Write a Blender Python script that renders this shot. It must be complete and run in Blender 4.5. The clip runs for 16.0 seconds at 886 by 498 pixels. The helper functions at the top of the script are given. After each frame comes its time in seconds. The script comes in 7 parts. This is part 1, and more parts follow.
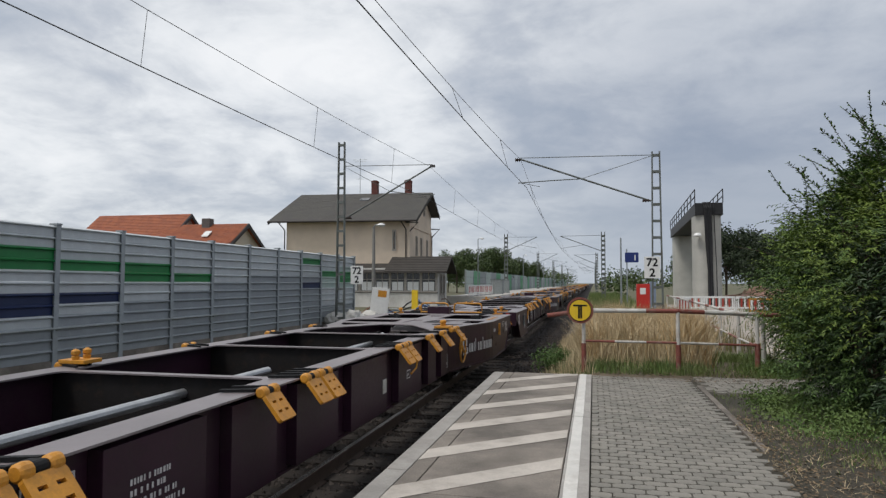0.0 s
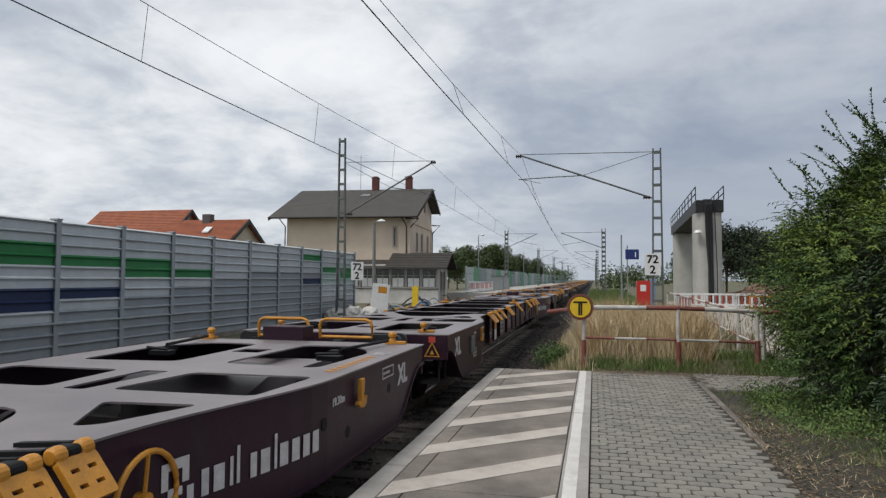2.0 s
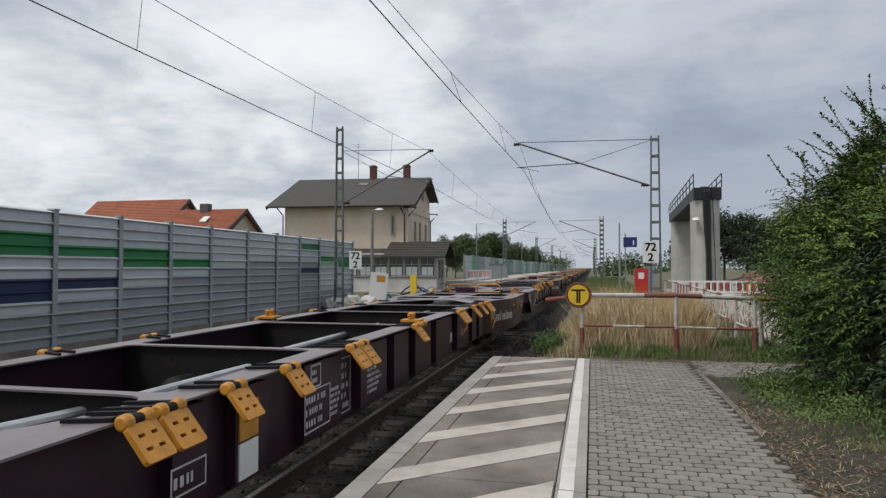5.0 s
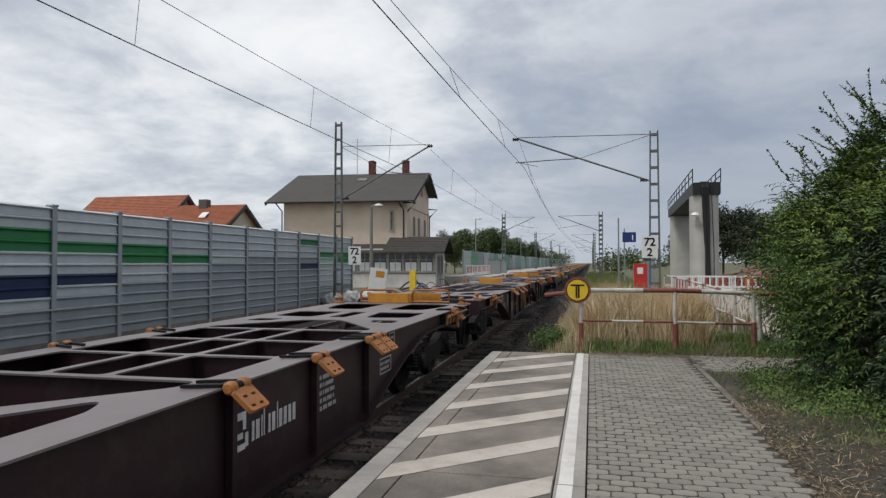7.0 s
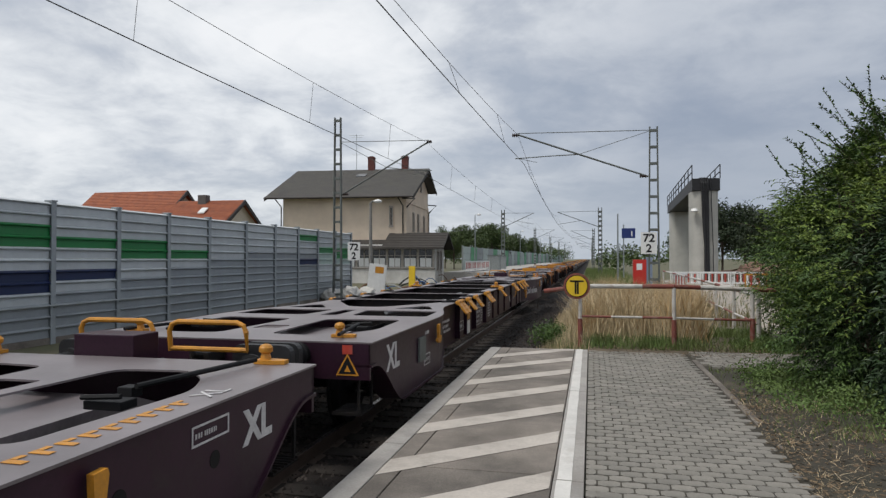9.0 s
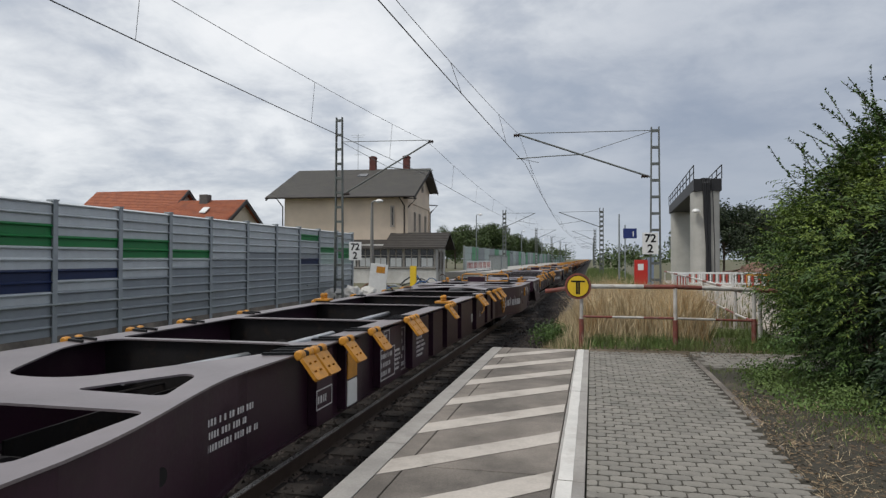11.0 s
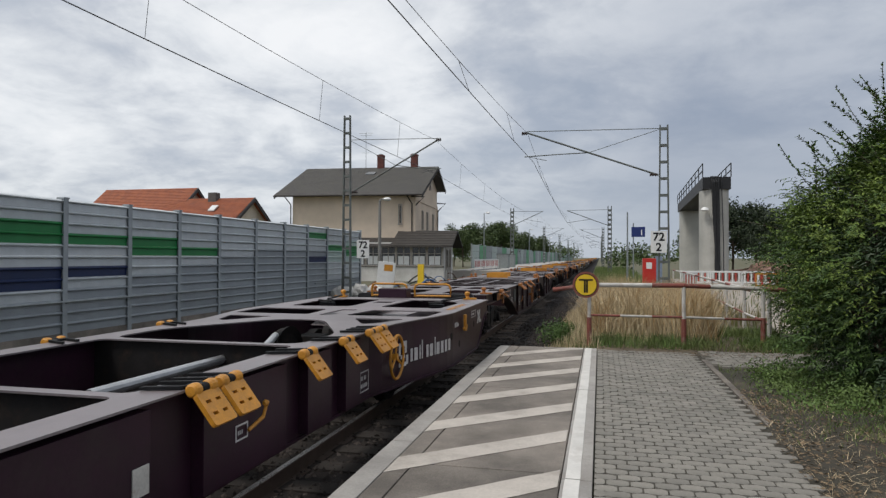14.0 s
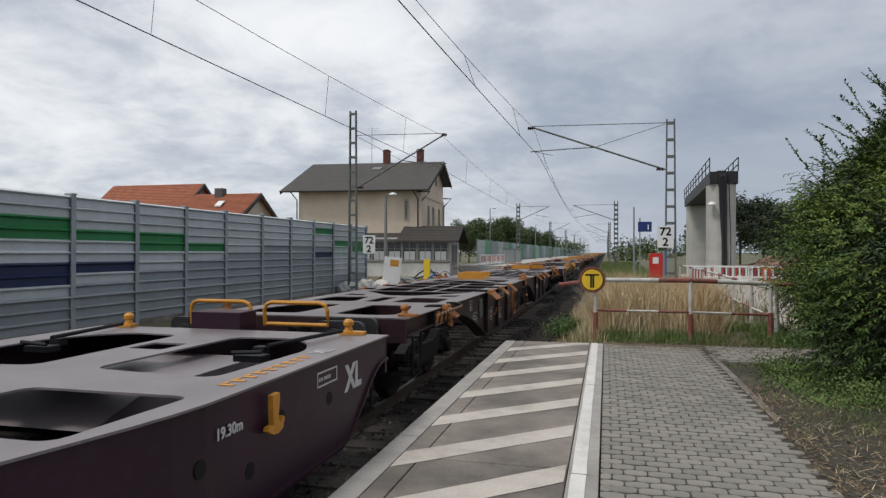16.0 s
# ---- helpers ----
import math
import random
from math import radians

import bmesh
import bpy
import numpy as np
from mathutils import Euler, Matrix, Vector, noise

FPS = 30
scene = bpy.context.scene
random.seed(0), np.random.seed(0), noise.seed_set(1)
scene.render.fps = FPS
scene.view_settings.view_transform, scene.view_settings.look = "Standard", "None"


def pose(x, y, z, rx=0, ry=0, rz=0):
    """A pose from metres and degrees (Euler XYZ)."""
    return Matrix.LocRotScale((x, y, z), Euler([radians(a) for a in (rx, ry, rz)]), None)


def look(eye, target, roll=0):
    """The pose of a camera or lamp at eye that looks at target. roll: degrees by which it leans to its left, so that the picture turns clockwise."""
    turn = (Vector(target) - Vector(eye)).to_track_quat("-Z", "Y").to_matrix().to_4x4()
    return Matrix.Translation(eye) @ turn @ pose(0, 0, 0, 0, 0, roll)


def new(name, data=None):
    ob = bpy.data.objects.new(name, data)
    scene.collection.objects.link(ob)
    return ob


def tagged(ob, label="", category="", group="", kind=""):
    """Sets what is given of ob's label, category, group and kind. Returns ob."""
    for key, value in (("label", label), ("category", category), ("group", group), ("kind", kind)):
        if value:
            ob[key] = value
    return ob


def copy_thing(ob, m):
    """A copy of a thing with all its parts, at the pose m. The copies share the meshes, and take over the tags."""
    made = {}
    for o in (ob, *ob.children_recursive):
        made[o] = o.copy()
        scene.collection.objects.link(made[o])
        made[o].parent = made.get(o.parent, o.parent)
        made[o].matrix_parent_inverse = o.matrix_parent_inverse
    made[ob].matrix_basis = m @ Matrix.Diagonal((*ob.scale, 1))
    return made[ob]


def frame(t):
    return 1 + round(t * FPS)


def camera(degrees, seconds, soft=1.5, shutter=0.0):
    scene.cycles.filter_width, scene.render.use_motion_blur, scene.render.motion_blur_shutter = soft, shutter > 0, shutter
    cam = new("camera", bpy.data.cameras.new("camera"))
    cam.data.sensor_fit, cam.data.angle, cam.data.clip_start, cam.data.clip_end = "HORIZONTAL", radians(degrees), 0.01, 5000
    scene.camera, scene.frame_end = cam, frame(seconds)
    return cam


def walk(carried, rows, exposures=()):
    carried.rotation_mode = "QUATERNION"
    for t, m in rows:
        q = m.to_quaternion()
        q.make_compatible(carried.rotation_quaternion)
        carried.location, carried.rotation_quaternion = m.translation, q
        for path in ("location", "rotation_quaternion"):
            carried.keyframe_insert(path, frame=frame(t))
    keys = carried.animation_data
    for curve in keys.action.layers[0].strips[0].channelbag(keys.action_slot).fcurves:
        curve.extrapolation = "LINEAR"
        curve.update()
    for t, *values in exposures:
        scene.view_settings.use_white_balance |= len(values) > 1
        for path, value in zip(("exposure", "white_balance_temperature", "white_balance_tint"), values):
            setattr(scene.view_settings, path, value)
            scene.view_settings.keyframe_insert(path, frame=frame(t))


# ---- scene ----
# Rails run along y; rail top is z = 0, the train's track lies at x = -3.34.
cam = camera(67.63, 16.0, soft=1.35, shutter=0.0)
EYE = (0.0, 0.0, 1.815)
HEADINGS = [(0.0, 12.829, 2.898, 0.136), (0.5, 12.842, 2.867, 0.185), (1.0, 12.86, 2.835, 0.234), (1.5, 12.885, 2.72, 0.288), (2.0, 12.859, 2.583, 0.304), (2.5, 12.818, 2.375, 0.268), (3.0, 12.797, 2.219, 0.274), (3.5, 12.763, 2.024, 0.233), (4.0, 12.713, 1.925, 0.147), (6.5, 12.693, 1.189, -0.046), (7.0, 12.636, 1.194, -0.052), (7.5, 12.615, 1.137, -0.034), (8.0, 12.557, 1.04, -0.009), (8.5, 12.558, 0.937, -0.004), (9.0, 12.574, 0.832, -0.0), (11.5, 12.717, 0.829, 0.131), (12.0, 12.768, 0.838, 0.144), (12.5, 12.848, 0.833, 0.172), (13.0, 12.897, 0.799, 0.262), (13.5, 13.054, 0.747, 0.293), (14.0, 13.346, 0.667, 0.212), (14.5, 13.593, 0.555, 0.16), (15.0, 13.772, 0.428, 0.063), (15.5, 13.843, 0.364, 0.117), (16.0, 13.867, 0.247, 0.123)]
walk(cam, [(t, pose(*EYE, 90 + tilt, -lean, turn)) for t, turn, tilt, lean in HEADINGS], exposures=((0.0, 0.3), (16.0, 0.3)))

TRACK_X, TRACK2_X = -3.60, -7.60
PLAT_Z = 0.225          # platform top
EDGE_X = -1.70          # platform edge


# ---- light ----
def make_world():
    world = bpy.data.worlds.new("overcast_sky")
    world.use_nodes = True
    scene.world = world
    nt = world.node_tree
    n, l = nt.nodes, nt.links
    n.clear()
    out = n.new("ShaderNodeOutputWorld")
    bg = n.new("ShaderNodeBackground")
    bg.inputs["Strength"].default_value = 1.0
    co = n.new("ShaderNodeTexCoord")
    sep = n.new("ShaderNodeSeparateXYZ")
    l.new(co.outputs["Generated"], sep.inputs[0])

    def math_node(op, a, b=None, clamp=False):
        m = n.new("ShaderNodeMath")
        m.operation, m.use_clamp = op, clamp
        for i, v in enumerate((a, b)):
            if v is None:
                continue
            if isinstance(v, (int, float)):
                m.inputs[i].default_value = v
            else:
                l.new(v, m.inputs[i])
        return m.outputs[0]

    # cloud base as a flat sheet seen in perspective
    up = math_node("MAXIMUM", sep.outputs["Z"], 0.0)
    low = math_node("ADD", up, 0.26)
    comb = n.new("ShaderNodeCombineXYZ")
    l.new(math_node("DIVIDE", sep.outputs["X"], low), comb.inputs[0])
    l.new(math_node("DIVIDE", sep.outputs["Y"], low), comb.inputs[1])
    comb.inputs[2].default_value = 3.7

    def cloud(scale, detail, rough, dist):
        t = n.new("ShaderNodeTexNoise")
        t.inputs["Scale"].default_value = scale
        t.inputs["Detail"].default_value = detail
        t.inputs["Roughness"].default_value = rough
        t.inputs["Distortion"].default_value = dist
        l.new(comb.outputs[0], t.inputs["Vector"])
        return t.outputs[0]

    big, small, wisps = cloud(1.15, 3, 0.5, 0.25), cloud(2.9, 8, 0.56, 0.35), cloud(8.5, 6, 0.6, 0.3)
    mixf = math_node("ADD", math_node("MULTIPLY", big, 0.34), math_node("MULTIPLY", small, 0.50))
    mixf = math_node("ADD", mixf, math_node("MULTIPLY", wisps, 0.16))
    ramp = n.new("ShaderNodeValToRGB")
    e = ramp.color_ramp.elements
    e[0].position, e[0].color = 0.38, (0.37, 0.41, 0.475, 1)
    e[1].position, e[1].color = 0.65, (0.77, 0.78, 0.795, 1)
    for p, c in ((0.455, (0.475, 0.505, 0.555, 1)), (0.505, (0.58, 0.605, 0.64, 1)), (0.56, (0.68, 0.70, 0.725, 1))):
        x = e.new(p)
        x.color = c
    l.new(mixf, ramp.inputs[0])
    sky = n.new("ShaderNodeTexSky")
    sky.sky_type, sky.sun_disc = "NISHITA", False
    sky.sun_elevation, sky.sun_rotation = radians(48), radians(200)
    blue = n.new("ShaderNodeVectorMath")
    blue.operation = "SCALE"
    blue.inputs["Scale"].default_value = 0.09
    l.new(sky.outputs[0], blue.inputs[0])
    # thin cover lets a little blue through
    mix1 = n.new("ShaderNodeMix")
    mix1.data_type = "RGBA"
    mix1.inputs[0].default_value = 0.93
    l.new(blue.outputs[0], mix1.inputs[6])
    l.new(ramp.outputs[0], mix1.inputs[7])
    # a rain front low in the east (+x), bright haze in the west
    dark = n.new("ShaderNodeMix")
    dark.data_type = "RGBA"
    az = n.new("ShaderNodeMapRange")
    l.new(sep.outputs["X"], az.inputs[0])
    az.inputs[1].default_value, az.inputs[2].default_value = -0.26, 0.10
    az.inputs[3].default_value, az.inputs[4].default_value = 0.0, 1.0
    el = n.new("ShaderNodeMapRange")
    l.new(sep.outputs["Z"], el.inputs[0])
    el.inputs[1].default_value, el.inputs[2].default_value = 0.12, 0.62
    el.inputs[3].default_value, el.inputs[4].default_value = 1.0, 0.0
    l.new(math_node("MULTIPLY", math_node("MULTIPLY", az.outputs[0], el.outputs[0]), 0.80), dark.inputs[0])
    l.new(mix1.outputs[2], dark.inputs[6])
    dark.inputs[7].default_value = (0.20, 0.245, 0.33, 1)
    haze = n.new("ShaderNodeMix")
    haze.data_type = "RGBA"
    hz = n.new("ShaderNodeMapRange")
    l.new(sep.outputs["Z"], hz.inputs[0])
    hz.inputs[1].default_value, hz.inputs[2].default_value = 0.0, 0.2
    hz.inputs[3].default_value, hz.inputs[4].default_value = 0.65, 0.0
    hw_ = n.new("ShaderNodeMapRange")
    l.new(sep.outputs["X"], hw_.inputs[0])
    hw_.inputs[1].default_value, hw_.inputs[2].default_value = -0.5, -0.05
    hw_.inputs[3].default_value, hw_.inputs[4].default_value = 0.35, 1.0
    l.new(math_node("MULTIPLY", hz.outputs[0], hw_.outputs[0]), haze.inputs[0])
    l.new(dark.outputs[2], haze.inputs[6])
    haze.inputs[7].default_value = (0.40, 0.44, 0.49, 1)
    l.new(haze.outputs[2], bg.inputs["Color"])
    l.new(bg.outputs[0], out.inputs[0])


make_world()
sun_data = bpy.data.lights.new("sun", "SUN")
sun_data.energy, sun_data.angle, sun_data.color = 1.6, radians(14), (1.0, 0.96, 0.9)
sun = new("sun", sun_data)
sun.matrix_world = look((0, 0, 30), (12, 12, 0))


# ---- materials ----
def mat(name, color, rough=0.7, metal=0.0, vary=0.25, scale=6.0, fine=60.0, bump=0.15, color2=None, spec=0.5, stain=None, rand=0.0, island=0.0, stretch=(1, 1, 1), coords="Object"):
    """A surface with a base colour that varies at two scales, stains and fine relief. rand: per object; island: per loose piece."""
    m = bpy.data.materials.new(name)
    m.use_nodes = True
    nt = m.node_tree
    n, l = nt.nodes, nt.links
    b = n["Principled BSDF"]
    b.inputs["Metallic"].default_value = metal
    b.inputs["Specular IOR Level"].default_value = spec
    co = n.new("ShaderNodeTexCoord")
    mp = n.new("ShaderNodeMapping")
    mp.inputs["Scale"].default_value = stretch
    l.new(co.outputs[coords], mp.inputs[0])

    def noise_tex(s, d=4.0, r=0.6):
        t = n.new("ShaderNodeTexNoise")
        t.inputs["Scale"].default_value, t.inputs["Detail"].default_value, t.inputs["Roughness"].default_value = s, d, r
        l.new(mp.outputs[0], t.inputs["Vector"])
        return t.outputs[0]

    def mixrgb(f, a, c, blend="MIX"):
        x = n.new("ShaderNodeMix")
        x.data_type, x.blend_type = "RGBA", blend
        for k, v in ((0, f), (6, a), (7, c)):
            if hasattr(v, "links"):
                l.new(v, x.inputs[k])
            else:
                x.inputs[k].default_value = v
        return x.outputs[2]

    def ramp(src, lo, hi):
        r = n.new("ShaderNodeMapRange")
        l.new(src, r.inputs[0])
        r.inputs[1].default_value, r.inputs[2].default_value = lo, hi
        return r.outputs[0]

    big, small = noise_tex(scale), noise_tex(fine, 6.0, 0.65)
    c = (*color, 1)
    c2 = (*(color2 or [v * (1 - vary) for v in color]), 1)
    col = mixrgb(ramp(big, 0.35, 0.65), c, c2)
    k = vary * 0.7
    col = mixrgb(1.0, col, mixrgb(ramp(small, 0.3, 0.7), (1 - k, 1 - k, 1 - k, 1), (1 + k * 0.4, 1 + k * 0.4, 1 + k * 0.4, 1)), "MULTIPLY")
    if stain:
        sc, sx, amount = stain
        col = mixrgb(math_mul(n, l, ramp(noise_tex(sx, 5.0, 0.7), 0.52, 0.72), amount), col, (*sc, 1))
    for src, amount in (("obj", rand), ("isl", island)):
        if amount:
            if src == "obj":
                info = n.new("ShaderNodeObjectInfo").outputs["Random"]
            else:
                info = n.new("ShaderNodeNewGeometry").outputs["Random Per Island"]
            col = mixrgb(1.0, col, mixrgb(info, (1 - amount, 1 - amount, 1 - amount, 1), (1 + amount, 1 + amount * 0.95, 1 + amount * 0.9, 1)), "MULTIPLY")
    l.new(col, b.inputs["Base Color"])
    rr = n.new("ShaderNodeMapRange")
    l.new(small, rr.inputs[0])
    rr.inputs[3].default_value, rr.inputs[4].default_value = max(0.03, rough - 0.12), min(1.0, rough + 0.12)
    l.new(rr.outputs[0], b.inputs["Roughness"])
    if bump:
        bp = n.new("ShaderNodeBump")
        bp.inputs["Strength"].default_value, bp.inputs["Distance"].default_value = bump, 0.01
        l.new(small, bp.inputs["Height"])
        l.new(bp.outputs[0], b.inputs["Normal"])
    return m


def math_mul(n, l, a, v):
    m = n.new("ShaderNodeMath")
    m.operation = "MULTIPLY"
    l.new(a, m.inputs[0])
    m.inputs[1].default_value = v
    return m.outputs[0]


def leaf_mat(name, color, color2, trans=0.3, rough=0.55):
    m = mat(name, color, rough, vary=0.3, scale=1.2, fine=9, bump=0.0, color2=color2, island=0.35, spec=0.3)
    b = m.node_tree.nodes["Principled BSDF"]
    b.inputs["Transmission Weight"].default_value = 0.0
    b.inputs["Subsurface Weight"].default_value = 0.0
    return m


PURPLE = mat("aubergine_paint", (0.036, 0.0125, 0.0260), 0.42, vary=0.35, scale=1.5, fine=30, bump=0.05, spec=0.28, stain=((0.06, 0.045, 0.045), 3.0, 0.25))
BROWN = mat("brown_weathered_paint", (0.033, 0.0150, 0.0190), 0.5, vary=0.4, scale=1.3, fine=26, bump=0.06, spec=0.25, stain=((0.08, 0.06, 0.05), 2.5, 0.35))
# Same paint as the sills, lightened in colour for the sky's sheen.
DECKP = mat("skylit_aubergine_deck_paint", (0.215, 0.185, 0.192), 0.38, vary=0.3, scale=1.2, fine=40, bump=0.06, stain=((0.15, 0.13, 0.125), 4.0, 0.4))
# Brown deck tone, with the gleam of the sky put into it.
DECKB = mat("skylit_brown_deck_paint", (0.185, 0.155, 0.155), 0.42, vary=0.35, scale=1.2, fine=40, bump=0.06, stain=((0.18, 0.14, 0.12), 4.0, 0.5))
ORANGE = mat("orange_yellow_paint", (0.62, 0.27, 0.025), 0.5, vary=0.25, scale=5, fine=60, bump=0.06, stain=((0.25, 0.11, 0.03), 9.0, 0.5))
ORANGE2 = mat("weathered_orange_paint", (0.40, 0.15, 0.035), 0.6, vary=0.3, scale=5, fine=60, bump=0.08, stain=((0.17, 0.07, 0.03), 8.0, 0.7))
BLACKP = mat("black_paint", (0.010, 0.010, 0.011), 0.65, spec=0.25, vary=0.4, scale=5, fine=50, bump=0.05)
WHITEP = mat("white_lettering", (0.62, 0.60, 0.60), 0.6, vary=0.25, scale=9, fine=90, bump=0.0)
# Grime of the running gear; also stands for shade on inner beams.
GRIME_SHADE = mat("grimy_and_shaded_steel", (0.014, 0.012, 0.012), 0.7, vary=0.5, scale=6, fine=50, bump=0.2, spec=0.25, stain=((0.05, 0.032, 0.022), 6.0, 0.4))
TREAD = mat("polished_wheel_tread", (0.35, 0.34, 0.33), 0.3, metal=1.0, vary=0.2, bump=0.03)
PIPE = mat("bright_galvanised_pipe", (0.55, 0.56, 0.57), 0.38, metal=0.7, vary=0.2, scale=4, bump=0.03)
GALV = mat("galvanised_steel", (0.33, 0.36, 0.36), 0.5, metal=0.55, vary=0.25, scale=5, fine=40, bump=0.05)
RUBBER = mat("black_rubber", (0.018, 0.018, 0.02), 0.55, vary=0.3, bump=0.1)
REDP = mat("red_paint", (0.50, 0.055, 0.035), 0.5, vary=0.3, scale=6, bump=0.08, stain=((0.25, 0.16, 0.13), 7.0, 0.5))
WRED = mat("weathered_red_paint", (0.26, 0.075, 0.055), 0.7, vary=0.4, scale=6, bump=0.2, stain=((0.34, 0.24, 0.20), 6.0, 0.7))
WWHITE = mat("weathered_white_paint", (0.60, 0.58, 0.54), 0.65, vary=0.25, scale=5, bump=0.2, stain=((0.27, 0.17, 0.11), 6.0, 0.75))
SIGNY = mat("yellow_sign_enamel", (0.78, 0.52, 0.02), 0.35, vary=0.12, bump=0.0)
SIGNW = mat("white_sign_enamel", (0.78, 0.78, 0.76), 0.4, vary=0.1, bump=0.0)
SIGNB = mat("blue_sign_enamel", (0.012, 0.03, 0.16), 0.4, vary=0.15, bump=0.0)


# ---- mesh helpers ----
def part(name, bm, material, parent=None, label="", m=None):
    me = bpy.data.meshes.new(name)
    bmesh.ops.recalc_face_normals(bm, faces=bm.faces)
    bm.to_mesh(me)
    bm.free()
    me.materials.append(material)
    ob = new(name, me)
    if parent is not None:
        ob.parent = parent
    if m is not None:
        ob.matrix_basis = m
    if label:
        ob["label"] = label
    return ob


def piece(name, me, parent, m):
    ob = new(name, me)
    ob.parent = parent
    ob.matrix_basis = m
    return ob


def thing(name, m, label, category, group="", kind=""):
    ob = new(name)
    ob.empty_display_size = 0.2
    ob.matrix_basis = m
    return tagged(ob, label, category, group, kind)


def B():
    return bmesh.new()


def box(bm, x0, x1, y0, y1, z0, z1, bevel=0.0):
    vs = [bm.verts.new((x, y, z)) for z in (z0, z1) for x, y in ((x0, y0), (x1, y0), (x1, y1), (x0, y1))]
    fs = [bm.faces.new([vs[i] for i in q]) for q in ((3, 2, 1, 0), (4, 5, 6, 7), (0, 1, 5, 4), (1, 2, 6, 5), (2, 3, 7, 6), (3, 0, 4, 7))]
    if bevel:
        bmesh.ops.bevel(bm, geom=list({e for f in fs for e in f.edges}), offset=bevel, segments=2, affect="EDGES", profile=0.6)
    return bm


def prism(bm, pts, axis, a, b):
    """Extrude a closed outline along an axis from a to b. pts: (y, z) for x, (x, z) for y, (x, y) for z."""
    def at(p, q):
        return {"x": (q, p[0], p[1]), "y": (p[0], q, p[1]), "z": (p[0], p[1], q)}[axis]
    r0, r1 = [bm.verts.new(at(p, a)) for p in pts], [bm.verts.new(at(p, b)) for p in pts]
    k = len(pts)
    bm.faces.new(r0)
    bm.faces.new(r1[::-1])
    for i in range(k):
        bm.faces.new((r0[i], r1[i], r1[(i + 1) % k], r0[(i + 1) % k]))
    return bm


def tube(bm, pts, r, n=8, closed=False):
    """A round bar along a line of points."""
    P = [Vector(p) for p in pts]
    rings = []
    k = len(P)
    for i, p in enumerate(P):
        a = P[(i - 1) % k] if closed or i else p
        b = P[(i + 1) % k] if closed or i < k - 1 else p
        d = (b - a).normalized()
        s = d.cross(Vector((0, 0, 1)))
        if s.length < 1e-3:
            s = d.cross(Vector((1, 0, 0)))
        s.normalize()
        u = s.cross(d)
        rings.append([bm.verts.new(p + (s * math.cos(2 * math.pi * j / n) + u * math.sin(2 * math.pi * j / n)) * r) for j in range(n)])
    for i in range(k if closed else k - 1):
        a, b = rings[i], rings[(i + 1) % k]
        for j in range(n):
            bm.faces.new((a[j], a[(j + 1) % n], b[(j + 1) % n], b[j]))
    if not closed:
        bm.faces.new(rings[0][::-1])
        bm.faces.new(rings[-1])
    return bm


def lathe(bm, prof, axis, origin, n=24):
    """Turn (radius, along) pairs about an axis through origin."""
    o = Vector(origin)
    rings = []
    for r, h in prof:
        ring = []
        for j in range(n):
            c, s = r * math.cos(2 * math.pi * j / n), r * math.sin(2 * math.pi * j / n)
            ring.append(bm.verts.new(o + Vector({"x": (h, c, s), "y": (c, h, s), "z": (c, s, h)}[axis])))
        rings.append(ring)
    for a, b in zip(rings, rings[1:]):
        for j in range(n):
            bm.faces.new((a[j], a[(j + 1) % n], b[(j + 1) % n], b[j]))
    bm.faces.new(rings[0])
    bm.faces.new(rings[-1])
    return bm


def rounded(pts, r, k=4):
    """Outline with its corners rounded."""
    out, n = [], len(pts)
    for i in range(n):
        p, a, b = Vector(pts[i]), Vector(pts[i - 1]), Vector(pts[(i + 1) % n])
        da, db = (a - p), (b - p)
        q = min(r, da.length * 0.45, db.length * 0.45)
        s, e = p + da.normalized() * q, p + db.normalized() * q
        for j in range(k + 1):
            f = j / k
            out.append(tuple((s * (1 - f) + p * f) * (1 - f) + (p * (1 - f) + e * f) * f))
    return out


def plate(bm, outer, holes, zfun, thick):
    """A flat plate with openings; zfun(x, y) lifts it."""
    edges = []
    for loop in [outer, *holes]:
        vs = [bm.verts.new((x, y, 0)) for x, y in loop]
        edges += [bm.edges.new((vs[i], vs[(i + 1) % len(vs)])) for i in range(len(vs))]
    res = bmesh.ops.triangle_fill(bm, edges=edges, use_beauty=True, use_dissolve=False, normal=(0, 0, 1))
    faces = [g for g in res["geom"] if isinstance(g, bmesh.types.BMFace)]
    ext = bmesh.ops.extrude_face_region(bm, geom=faces)
    low = {v for v in ext["geom"] if isinstance(v, bmesh.types.BMVert)}
    for v in bm.verts:
        v.co.z = zfun(v.co.x, v.co.y) - (thick if v in low else 0)
    return bm


def text_part(name, body, size, material, parent, m, align="LEFT", label="", depth=0.002, bold=0.0):
    cu = bpy.data.curves.new(name, "FONT")
    cu.body, cu.size, cu.extrude, cu.align_x, cu.offset, cu.resolution_u = body, size, depth, align, bold, 3
    tmp = new(name, cu)
    me = bpy.data.meshes.new_from_object(tmp.evaluated_get(bpy.context.evaluated_depsgraph_get()))
    bpy.data.objects.remove(tmp)
    me.name = name
    me.materials.clear()
    me.materials.append(material)
    ob = new(name, me)
    ob.parent, ob.matrix_basis = parent, m
    if label:
        ob["label"] = label
    return ob


def on_side(x, y, z, slant=0):
    """Pose for writing on a face that looks to +x: text runs to +y, up is z."""
    return Matrix(((0, 0, 1, x), (1, 0, 0, y), (0, 1, 0, z), (0, 0, 0, 1)))


def facing_back(x, y, z):
    """Pose for writing on a face that looks to -y: text runs to +x, up is z."""
    return Matrix(((1, 0, 0, x), (0, 0, -1, y), (0, 1, 0, z), (0, 0, 0, 1)))


